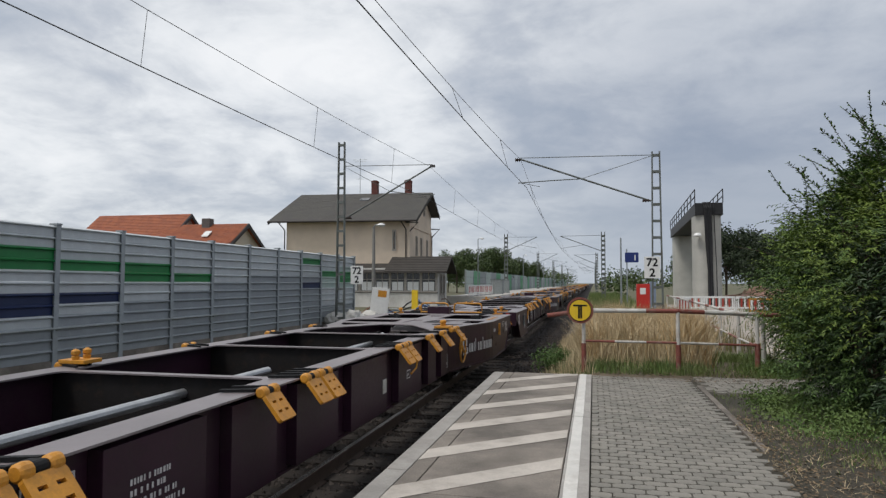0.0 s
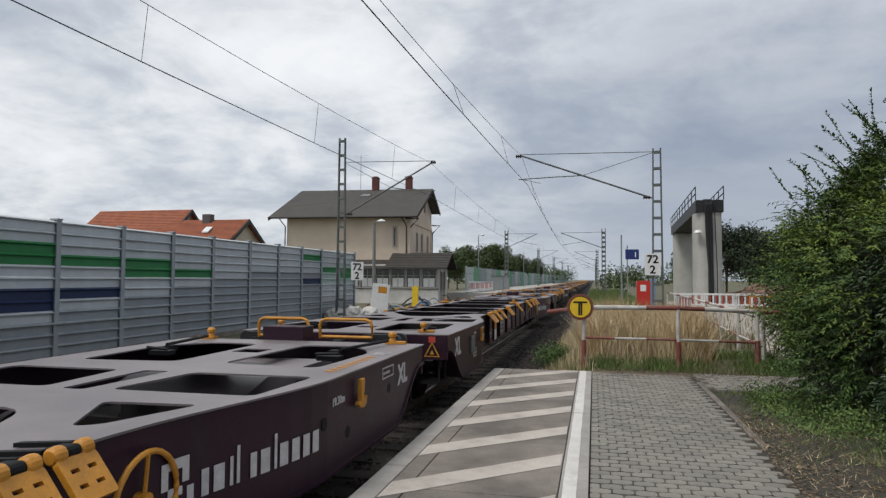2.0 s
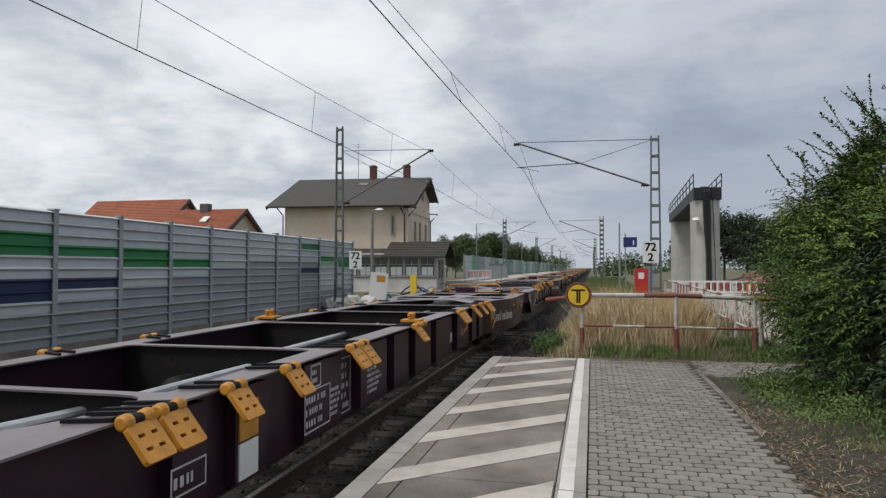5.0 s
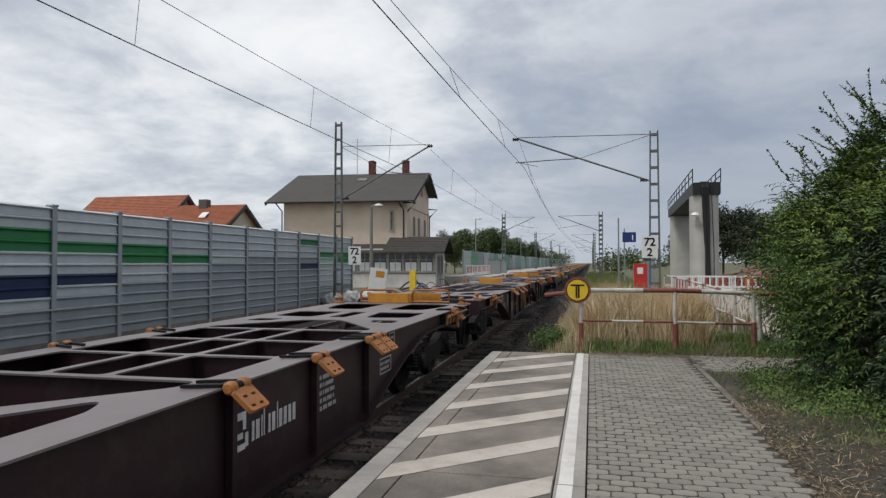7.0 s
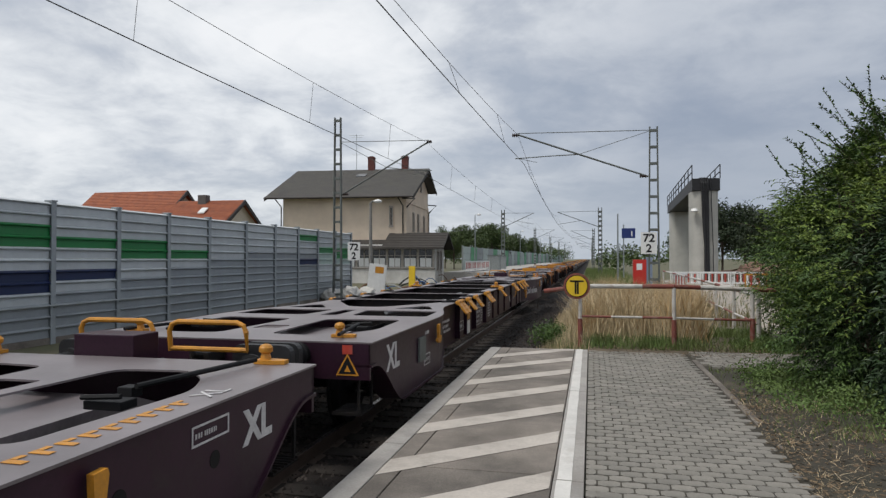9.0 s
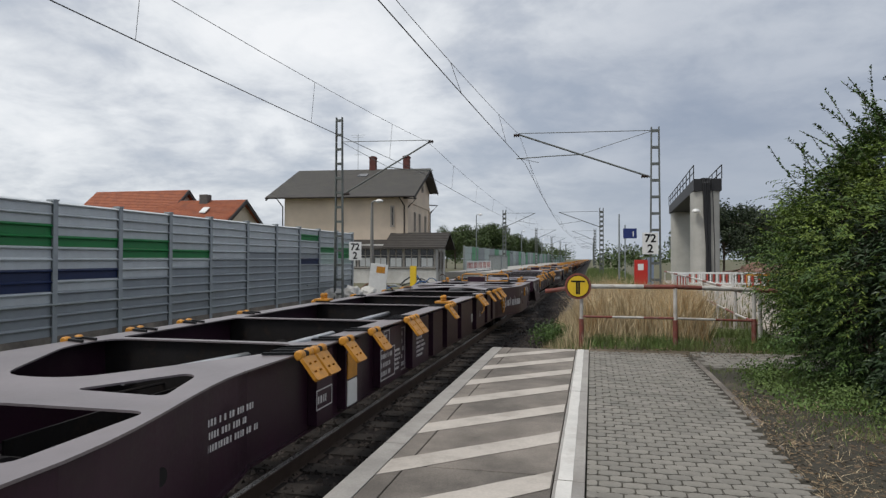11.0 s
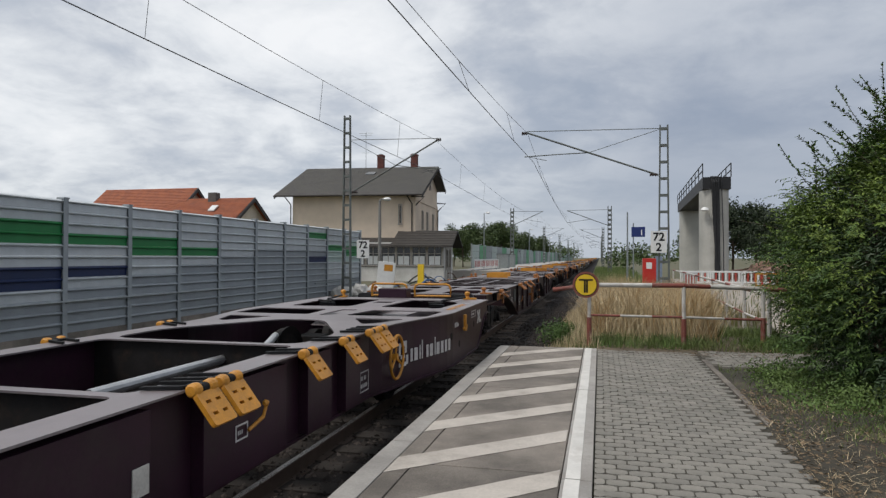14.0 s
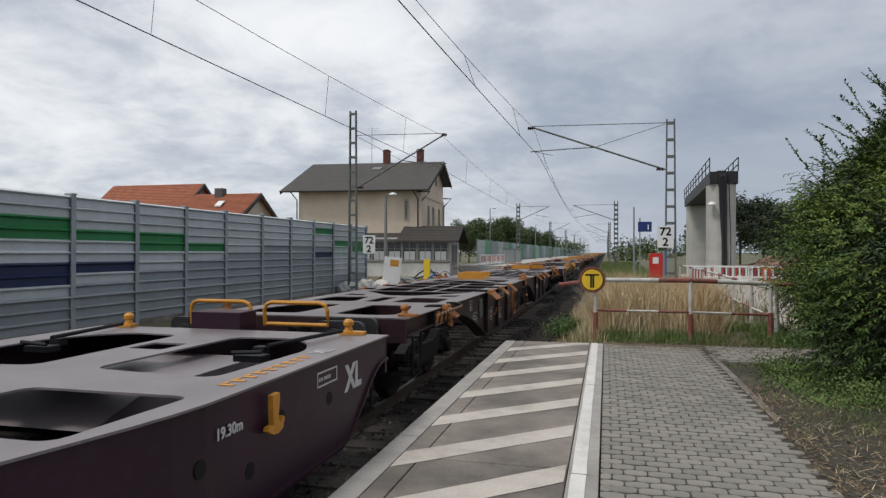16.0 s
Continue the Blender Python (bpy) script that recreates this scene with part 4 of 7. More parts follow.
blades("side_straw", 1500, (1.5, 3.0, 4.6, 8.0), 0.07, 0.006, STRAW, "mown straw lying on the verge", 16, zf=lambda x, y: 0.225, bend=3.0, dens=lambda x, y: max(0.05, 0.5 + noise.noise((x * 1.5, y * 1.5, 5))))
blades("side_grass", 5200, (1.62, 3.0, 5.8, 10.2), 0.11, 0.010, GREENG, "short weedy grass beside the paving", 6, zf=lambda x, y: 0.2, bend=0.8, dens=lambda x, y: min(1, max(0.05, (x - 1.55) * 1.2)) * (1.0 if y > 6.3 else 0.15))
blades("far_grass", 5000, (3.0, 14, 16, 46), 0.4, 0.03, leaf_mat("meadow_grass", (0.12, 0.15, 0.05), (0.28, 0.22, 0.11)), "rough grass along the dirt way", 8, dens=lambda x, y: 0.1 if 4.3 < x < 9 else 0.8)
blades("embankment_grass", 6000, (-0.6, 3.8, 40, 110), 0.7, 0.05, leaf_mat("embankment_green", (0.10, 0.16, 0.045), (0.15, 0.18, 0.06)), "rough green growth beside the distant track", 9, zf=lambda x, y: -0.2)


def litter():
    rng = np.random.default_rng(12)
    V, Fc = [], []
    for _ in range(3800):
        if rng.random() < 0.6:
            y = rng.uniform(4.0, 8.5)
            x, z = rng.triangular(1.38, 1.5, 2.9) + 0.045 * max(0, y - 5), 0.243
        else:
            x, y, z = rng.uniform(0.0, 3.0), rng.uniform(11.3, 13.0), 0.232
        r, a = rng.uniform(0.010, 0.028), rng.uniform(0, 6.28)
        k = len(V)
        c, s = math.cos(a) * r, math.sin(a) * r
        V += [(x - c, y - s, z + 0.004), (x + s * 0.4, y - c * 0.4, z + rng.uniform(0.002, 0.014)), (x + c, y + s, z + 0.006), (x - s * 0.4, y + c * 0.4, z + 0.002)]
        Fc.append((k, k + 1, k + 2, k + 3))
    me = bpy.data.meshes.new("leaf_litter")
    me.from_pydata(V, [], Fc)
    me.materials.append(leaf_mat("fallen_leaf", (0.19, 0.135, 0.078), (0.11, 0.075, 0.046)))
    tagged(new("leaf_litter", me), "fallen dry leaves and straw on the verge", "leaves", kind="stuff")


litter()


def leaf_cloud(name, blobs, count, size, material, parent, seed, aspect=0.5, shell=0.55, label="", hang=0.0):
    """Many small folded leaves in and around a set of ellipsoids (centre, radii)."""
    rng = np.random.default_rng(seed)
    vol = np.array([r[0] * r[1] * r[2] for _, r in blobs]) ** 0.75
    idx = rng.choice(len(blobs), count, p=vol / vol.sum())
    C = np.array([c for c, _ in blobs])[idx]
    R = np.array([r for _, r in blobs])[idx]
    d = rng.normal(size=(count, 3))
    d /= np.linalg.norm(d, axis=1)[:, None]
    rad = shell + (1 - shell) * rng.random(count) ** 0.6
    # uneven outline: push by a few waves
    wob = 1 + 0.13 * np.sin(d[:, 0] * 7 + idx * 1.7) + 0.11 * np.sin(d[:, 1] * 9 + idx) + 0.11 * np.sin(d[:, 2] * 8 + idx * 2.3) + 0.06 * rng.normal(size=count)
    P = C + d * R * (rad * wob)[:, None]
    n = d + rng.normal(size=(count, 3)) * 0.7 + np.array([0, 0, 0.35])
    n /= np.linalg.norm(n, axis=1)[:, None]
    t = np.cross(n, rng.normal(size=(count, 3)))
    t /= np.linalg.norm(t, axis=1)[:, None]
    s = np.cross(n, t)
    L = (size * rng.uniform(0.6, 1.3, count))[:, None]
    v0, v1, v2, v3 = P - t * L / 2, P + s * L * aspect / 2 + n * L * 0.10, P + t * L / 2, P - s * L * aspect / 2 + n * L * 0.10
    V = np.stack([v0, v1, v2, v3], 1).reshape(-1, 3)
    V[:, 2] = np.maximum(V[:, 2], 0.02) if parent is None else V[:, 2]
    k = np.arange(count) * 4
    Fc = np.concatenate([np.stack([k, k + 1, k + 2], 1), np.stack([k, k + 2, k + 3], 1)])
    me = bpy.data.meshes.new(name)
    me.from_pydata(V.tolist(), [], Fc.tolist())
    me.materials.append(material)
    ob = new(name, me)
    if parent is not None:
        ob.parent = parent
    if label:
        ob["label"] = label
    return ob


# Leaf tones carry light and shade: lighter above, deeper below, darkest inside.
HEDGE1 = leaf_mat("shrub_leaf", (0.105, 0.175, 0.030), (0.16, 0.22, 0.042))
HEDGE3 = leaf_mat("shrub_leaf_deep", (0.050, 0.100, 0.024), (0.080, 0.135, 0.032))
HEDGE2 = leaf_mat("shrub_leaf_inner_shade", (0.020, 0.042, 0.013), (0.030, 0.055, 0.016))
# Dark leaf tones that stand for shade on the hedge's near side.
GLOSSY1 = leaf_mat("glossy_shaded_leaf", (0.026, 0.052, 0.020), (0.042, 0.072, 0.026), rough=0.45)
GLOSSY2 = leaf_mat("glossy_inner_shade_leaf", (0.014, 0.028, 0.012), (0.022, 0.038, 0.015), rough=0.45)
BARK = mat("grey_brown_bark", (0.10, 0.075, 0.055), 0.9, vary=0.35, scale=8, fine=40, bump=0.5)


def twig_foliage(name, blobs, twigs, per, size, material, parent, seed, aspect=0.36, droop=0.35, reach=(0.80, 1.02), label="", pick=None):
    """Leaves set in two ranks along short twigs that grow out of a set of ellipsoids and bend over."""
    rng = np.random.default_rng(seed)
    area = np.array([(r[0] * r[1] + r[1] * r[2] + r[0] * r[2]) for _, r in blobs])
    idx = rng.choice(len(blobs), twigs, p=area / area.sum())
    C = np.array([c for c, _ in blobs])[idx]
    R = np.array([r for _, r in blobs])[idx]
    d = rng.normal(size=(twigs, 3))
    d /= np.linalg.norm(d, axis=1)[:, None]
    wob = 1 + 0.10 * np.sin(d[:, 0] * 6 + idx * 1.7) + 0.08 * np.sin(d[:, 1] * 8 + idx) + 0.08 * np.sin(d[:, 2] * 7 + idx * 2.3)
    P = C + d * R * (rng.uniform(reach[0], reach[1], twigs) * wob)[:, None]
    # drop what lies deep inside another ellipsoid
    keep = np.ones(twigs, bool)
    for k, (c, r) in enumerate(blobs):
        q = (((P - np.array(c)) / np.array(r)) ** 2).sum(1)
        keep &= (q > 0.45) | (idx == k)
    keep &= P[:, 2] > 0.02
    if pick is not None:
        keep &= np.array([pick(*p) for p in P])
    P, d = P[keep], d[keep]
    n = len(P)
    g = d + rng.normal(size=(n, 3)) * 0.45 + np.array([0, 0, 0.25])
    g /= np.linalg.norm(g, axis=1)[:, None]
    ln = size * rng.uniform(2.6, 5.0, n)
    f = np.linspace(0.1, 1.0, per)
    Q = P[:, None, :] + g[:, None, :] * (ln[:, None] * f)[:, :, None]
    Q[:, :, 2] -= droop * ln[:, None] * f ** 2
    side = np.cross(g, np.array([0, 0, 1.0]))
    side /= np.linalg.norm(side, axis=1)[:, None] + 1e-6
    sgn = np.where(np.arange(per) % 2 == 0, 1.0, -1.0)
    t = g[:, None, :] * 0.75 + side[:, None, :] * sgn[None, :, None] * 0.8 + rng.normal(size=(n, per, 3)) * 0.28 - np.array([0, 0, 0.30 + droop * 0.4])
    t /= np.linalg.norm(t, axis=2)[:, :, None]
    up = np.array([0, 0, 1.0]) + d[:, None, :] * 0.5 + rng.normal(size=(n, per, 3)) * 0.3
    w = np.cross(t, up)
    w /= np.linalg.norm(w, axis=2)[:, :, None] + 1e-6
    nr = np.cross(w, t)
    L = (size * rng.uniform(0.65, 1.25, (n, per)))[:, :, None]
    m = Q + t * L * 0.42
    V = np.stack([Q, m + w * L * aspect / 2 + nr * L * 0.08, Q + t * L - nr * L * 0.10, m - w * L * aspect / 2 + nr * L * 0.08], 2).reshape(-1, 3)
    k = np.arange(n * per) * 4
    Fc = np.concatenate([np.stack([k, k + 1, k + 2], 1), np.stack([k, k + 2, k + 3], 1)])
    me = bpy.data.meshes.new(name)
    me.from_pydata(V.tolist(), [], Fc.tolist())
    me.materials.append(material)
    ob = new(name, me)
    ob.parent = parent
    if label:
        ob["label"] = label
    return ob


def shrub(label, origin, blobs, twigs, size, sprigs, seed, tones, droop=0.35):
    h = thing("large_shrub", pose(*origin), label, "shrub", "shrubs by the platform")
    rng = random.Random(seed)
    for (c, r) in blobs:
        b = B()
        for k in range(5):
            px, py, pz = c[0] + rng.uniform(-0.2, 0.2), c[1] + rng.uniform(-0.2, 0.2), 0.0
            pts = [(px, py, pz)]
            for q in range(4):
                px += rng.uniform(-0.22, 0.22) * r[0]
                py += rng.uniform(-0.22, 0.22) * r[1]
                pz += (c[2] + r[2] * 0.75) / 4
                pts.append((px, py, pz))
            tube(b, pts, 0.02, 6)
        part("stem", b, BARK, h, "bundle of woody stems")
    # First tone is the lit leaf colour, last the shaded inner one.
    upper_tone, mid, old = tones
    # Height in the mask puts light from above into the leaf colours.
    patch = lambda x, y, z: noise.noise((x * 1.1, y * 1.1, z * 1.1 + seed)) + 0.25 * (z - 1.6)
    twig_foliage("fresh_foliage", blobs, int(twigs * 0.75), 9, size, upper_tone, h, seed, droop=droop, label="narrow leaves, more of them high up", pick=lambda x, y, z: patch(x, y, z) > -0.10)
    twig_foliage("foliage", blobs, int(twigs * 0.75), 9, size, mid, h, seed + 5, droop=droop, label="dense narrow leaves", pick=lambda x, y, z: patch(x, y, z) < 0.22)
    twig_foliage("inner_foliage", blobs, int(twigs * 0.45), 8, size * 1.15, old, h, seed + 1, droop=droop, reach=(0.55, 0.86), label="inner leaves, shade put into their dark green")
    # loose shoots that stick out of the outline, with leaves in two ranks
    bb, V, Fc = B(), [], []
    for (x, y, z, dx, dy, dz, ln) in sprigs:
        p, d = Vector((x, y, z)), Vector((dx, dy, dz)).normalized()
        s0 = d.cross(Vector((rng.uniform(-0.3, 0.3), rng.uniform(-0.3, 0.3), 1))).normalized()
        bow = Vector((rng.uniform(-0.22, 0.22), rng.uniform(-0.2, 0.2), rng.uniform(-0.3, 0.1))) * ln
        pts = [p + d * ln * q / 6 + bow * (q / 6) ** 2 for q in range(7)]
        tube(bb, pts, 0.0035, 5)
        m = int(ln / 0.022)
        for q in range(m):
            f = 0.15 + 0.85 * q / m
            o = p + d * ln * f + bow * f * f
            t = (s0 * (1 if q % 2 else -1) * rng.uniform(0.6, 1.0) + d * 0.7 + Vector((rng.gauss(0, 0.25), rng.gauss(0, 0.25), rng.gauss(-0.1, 0.25)))).normalized()
            w = t.cross(Vector((rng.gauss(0, 0.4), rng.gauss(0, 0.4), 1))).normalized()
            L = size * rng.uniform(0.75, 1.25) * (1.15 - 0.35 * f)
            k = len(V)
            V += [tuple(o), tuple(o + t * L * 0.45 + w * L * 0.24), tuple(o + t * L), tuple(o + t * L * 0.45 - w * L * 0.24)]
            Fc += [(k, k + 1, k + 2), (k, k + 2, k + 3)]
    part("shoot", bb, BARK, h, "long thin shoots")
    me = bpy.data.meshes.new("shoot_leaves")
    me.from_pydata(V, [], Fc)
    me.materials.append(mid)
    lv = new("shoot_leaves", me)
    lv.parent = h
    lv["label"] = "sparse leaves on the shoots"
    return h


rs = random.Random(9)


def sprig_ring(n, c, r, up=0.8):
    out = []
    for _ in range(n):
        a, e = rs.uniform(0, 6.28), rs.uniform(0.1, 1.4)
        d = (math.cos(a) * math.cos(e), math.sin(a) * math.cos(e), math.sin(e))
        out.append((c[0] + d[0] * r[0] * 0.85, c[1] + d[1] * r[1] * 0.85, c[2] + d[2] * r[2] * 0.85, d[0], d[1], d[2] + up * 0.5, rs.uniform(0.5, 1.15)))
    return out


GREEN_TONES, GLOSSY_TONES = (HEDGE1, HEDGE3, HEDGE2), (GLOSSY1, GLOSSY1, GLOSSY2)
nearb = [((0.05, 0.0, 1.40), (1.50, 1.5, 1.45)), ((-0.1, 0.8, 1.5), (1.35, 1.2, 1.30)), ((0.55, 0.7, 2.60), (1.2, 1.25, 1.0)), ((0.0, 0.5, 2.1), (1.15, 1.1, 0.85)), ((-0.45, 0.1, 0.7), (1.05, 1.2, 0.75)), ((1.0, -0.2, 2.6), (1.1, 1.1, 1.0)), ((-0.05, 0.6, 2.55), (0.75, 0.9, 0.65)), ((0.7, 0.2, 3.05), (0.75, 0.9, 0.45)), ((-0.42, 0.6, 2.25), (0.9, 0.9, 0.75)), ((0.15, 0.6, 2.85), (0.85, 0.9, 0.70))]
upright = [(-1.25 + 0.16 * i + rs.uniform(-0.08, 0.08), 0.5 + rs.uniform(-0.6, 0.6), 2.45 + 0.088 * i + rs.uniform(-0.15, 0.15), rs.uniform(-0.85, 0.1), rs.uniform(-0.3, 0.3), rs.uniform(0.45, 1.2), rs.uniform(0.55, 0.95)) for i in [k * 0.5 for k in range(36)]]
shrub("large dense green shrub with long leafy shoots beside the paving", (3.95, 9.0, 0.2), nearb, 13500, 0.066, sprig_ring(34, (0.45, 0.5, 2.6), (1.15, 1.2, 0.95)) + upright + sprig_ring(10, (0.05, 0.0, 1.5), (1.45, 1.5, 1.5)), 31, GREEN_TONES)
# Separate shrub whose dark colours put the hedge's shade in place.
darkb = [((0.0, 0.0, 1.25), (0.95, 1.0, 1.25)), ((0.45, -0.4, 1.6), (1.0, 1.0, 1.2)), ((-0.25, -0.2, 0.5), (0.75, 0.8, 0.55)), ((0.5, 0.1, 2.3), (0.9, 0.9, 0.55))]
shrub("glossy-leaved near shrub, dark leaf colours standing for the hedge's shaded side", (3.98, 7.65, 0.2), darkb, 6500, 0.088, sprig_ring(8, (0.2, 0.0, 1.7), (0.9, 0.9, 1.0)), 36, GLOSSY_TONES, 0.75)
farb = [((0.0, 0.0, 1.45), (1.45, 1.7, 1.5)), ((-0.55, 1.6, 1.45), (1.2, 1.3, 1.55)), ((0.5, 0.3, 2.5), (1.0, 1.3, 0.85)), ((-0.6, -0.9, 0.9), (1.0, 0.9, 0.9))]
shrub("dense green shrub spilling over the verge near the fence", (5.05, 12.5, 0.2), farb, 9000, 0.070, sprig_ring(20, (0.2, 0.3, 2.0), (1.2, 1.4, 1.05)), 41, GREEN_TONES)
underb = [((-0.35, -0.3, 0.06), (0.5, 0.7, 0.08)), ((-0.55, 0.9, 0.06), (0.35, 0.6, 0.07)), ((0.1, 0.0, 0.12), (0.6, 1.0, 0.2)), ((-0.35, 1.5, 0.08), (0.5, 0.8, 0.14)), ((0.3, -1.4, 0.12), (0.55, 0.7, 0.18)), ((-0.6, 0.5, 0.05), (0.35, 0.8, 0.09))]
u = thing("undergrowth", pose(2.75, 8.2, 0.2), "low weeds and brambles at the foot of the shrub", "weeds", kind="stuff")
leaf_cloud("weed_leaves", underb, 9000, 0.045, WEED, u, 51, shell=0.15)
u2 = thing("track_weed", pose(-0.95, 15.2, -0.15), "grey-green weed clump on the track shoulder", "weeds")
leaf_cloud("weed_leaves", [((0, 0, 0.25), (0.45, 0.6, 0.33)), ((0.2, 0.9, 0.2), (0.4, 0.5, 0.25))], 2200, 0.06, HEDGE3, u2, 53, shell=0.15, label="grey-green leaves")


def tree(label, m, height, seed, leaf):
    t = thing("tree", m, label, "tree", "trees")
    rng = random.Random(seed)
    b = B()
    tube(b, [(0, 0, 0), (0.05, 0.0, height * 0.3), (0.0, 0.1, height * 0.55), (0.1, 0, height * 0.8)], 0.16, 7)
    part("trunk", b, BARK, t)
    b = B()
    blobs = []
    for k in range(9):
        a, z0 = k * 2.4, height * rng.uniform(0.25, 0.65)
        ln = height * rng.uniform(0.16, 0.30)
        e = Vector((math.cos(a) * ln, math.sin(a) * ln, z0 + height * rng.uniform(0.08, 0.22)))
        tube(b, [(0, 0, z0), tuple(e * 0.5 + Vector((0, 0, z0 * 0.5))), tuple(e)], 0.05, 5)
        r = height * rng.uniform(0.13, 0.2)
        blobs.append((tuple(e), (r, r, r * 0.9)))
    for k in range(4):
        r = height * rng.uniform(0.13, 0.19)
        blobs.append(((rng.uniform(-0.1, 0.1) * height, rng.uniform(-0.1, 0.1) * height, height * rng.uniform(0.6, 0.88)), (r, r, r)))
    part("limb", b, BARK, t)
    leaf_cloud("crown", blobs, 6500, height * 0.034, leaf, t, seed, aspect=0.7, shell=0.4, label="crown of clustered leaves")
    return t


TREE1 = leaf_mat("tree_leaf", (0.045, 0.075, 0.022), (0.07, 0.10, 0.03))
TREE2 = leaf_mat("dark_tree_leaf", (0.022, 0.036, 0.016), (0.032, 0.048, 0.02))
ta = tree("green deciduous tree behind the far platform", pose(-21.5, 118, -0.2), 9.0, 61, TREE1)
tb = tree("dark green tree beyond the building site", pose(16.0, 88, -0.2), 9.0, 62, TREE2)
for x, y, s in ((-25.5, 124, 1.0), (-17.8, 122, 1.05), (-20.0, 135, 1.1), (-29, 132, 0.9), (-17.0, 150, 0.95), (-16.6, 190, 1.0)):
    o = copy_thing(ta, pose(x, y, -0.2, 0, 0, x * 37))
    o.scale = (s, s, s)
for x, y, s in ((19.5, 92, 1.0), (23.5, 90, 0.95), (13.6, 98, 0.85), (18.5, 80, 0.8), (27, 84, 1.0), (31, 80, 1.0), (15, 110, 0.9)):
    o = copy_thing(tb, pose(x, y, -0.2, 0, 0, x * 53))
    o.scale = (s, s, s)


def far_woods():
    rng = random.Random(77)
    blobs = []
    for k in range(70):
        blobs.append(((rng.uniform(-80, -14), rng.uniform(230, 520), rng.uniform(2.0, 5.5)), (5, 6, rng.uniform(2.8, 4.5))))
    for k in range(60):
        blobs.append(((rng.uniform(4, 110), rng.uniform(190, 420), rng.uniform(2.0, 5.0)), (5, 6, rng.uniform(2.5, 4.2))))
    for k in range(10):
        blobs.append(((rng.uniform(2.0, 9.0), rng.uniform(100, 150), rng.uniform(0.6, 1.8)), (1.8, 3, rng.uniform(1.0, 2.0))))
    ob = leaf_cloud("far_woods", blobs, 32000, 0.75, TREE1, None, 78, aspect=0.8, shell=0.5)
    tagged(ob, "belt of distant trees along the line", "woods", kind="stuff")


far_woods()


for x0, x1, y0, y1, nm in ((-600, -10.7, -60, 900, "left_verge"), (-0.25, 600, 62, 900, "right_verge")):
    g = B()
    box(g, x0, x1, y0, y1, -0.6, -0.205)
    tagged(part(nm, g, SOIL), "dry grassy land beside the line", "ground", kind="structure")


# ---- far platform and small things ----
fp = thing("far_platform", pose(0, 0, 0), "pale concrete platform beyond the second track", "platform", kind="structure")
for i in range(40):
    b = B()
    box(b, -13.9, -9.15, 62 + 4 * i, 65.99 + 4 * i, -0.21, 0.52, 0.01)
    part("platform_block", b, mat("far_platform_concrete", (0.42, 0.40, 0.37), 0.85, vary=0.15, rand=0.08) if i == 0 else bpy.data.materials["far_platform_concrete"], fp)


def lamp(x, y, h, label, old=False):
    t = thing("street_lamp", pose(x, y, -0.21), label, "street lamp", "street lamps")
    b = B()
    lathe(b, [(0.11 if old else 0.07, 0), (0.10 if old else 0.06, h * 0.4), (0.07 if old else 0.04, h)], "z", (0, 0, 0), 10)
    part("pole", b, mat("lamp_pole_concrete", (0.26, 0.25, 0.23), 0.85) if old else GALV, t)
    b = B()
    tube(b, [(0, 0, h), (0.12, -0.02, h + 0.08), (0.5, -0.05, h + 0.12)], 0.03, 6)
    part("arm", b, GALV, t)
    b = B()
    lathe(b, [(0.02, 0.10), (0.16, 0.06), (0.22, -0.02), (0.16, -0.08), (0.05, -0.10)], "z", (0.42, -0.05, h + 0.08), 16)
    part("lamp_head", b, SIGNW, t, "pale lamp head")


lamp(-11.25, 33.0, 4.95, "old concrete street lamp with a pale bowl head", True)
for x, y, h in ((-11.4, 66, 6.4), (-11.6, 112, 6.6), (-11.6, 158, 6.6), (-11.6, 204, 6.6)):
    lamp(x, y, h, "slim grey platform lamp")


def station_sign():
    t = thing("platform_sign", pose(2.95, 55, -0.05), "blue platform number sign on a grey post", "sign")
    b = B()
    tube(b, [(-0.35, 0, 0), (-0.35, 0, 4.6)], 0.05, 8)
    part("post", b, GALV, t)
    b = B()
    box(b, -0.5, 0.55, -0.09, -0.06, 3.5, 4.3, 0.01)
    part("plate", b, SIGNB, t, "dark blue plate")
    text_part("numeral", "1", 0.55, SIGNW, t, facing_back(0.28, -0.092, 3.68), "CENTER", bold=0.015)
    p = thing("thin_pole", pose(1.95, 50, -0.1), "tall thin grey steel pole", "pole")
    b = B()
    lathe(b, [(0.075, 0), (0.05, 5.2)], "z", (0, 0, 0), 10)
    part("shaft", b, GALV, p)
    k = thing("ticket_machine", pose(3.1, 44, 0.0), "red ticket machine with grey side panel", "ticket machine")
    b = B()
    box(b, -0.45, 0.35, -0.3, 0.3, 0.1, 1.75, 0.02)
    part("body", b, mat("bright_red_enamel", (0.55, 0.03, 0.02), 0.4, vary=0.12, bump=0.02), k)
    b = B()
    box(b, 0.353, 0.72, -0.28, 0.3, 0.1, 1.9, 0.02)
    part("side_panel", b, mat("blue_grey_enamel", (0.22, 0.27, 0.36), 0.45, vary=0.12, bump=0.02), k, "blue-grey panel")
    b = B()
    box(b, -0.25, 0.1, -0.31, -0.302, 1.1, 1.5)
    part("screen", b, SIGNW, k, "pale screen")
    b = B()
    box(b, -0.55, 0.8, -0.4, 0.4, -0.2, 0.1)
    part("plinth", b, COPING, k)


station_sign()


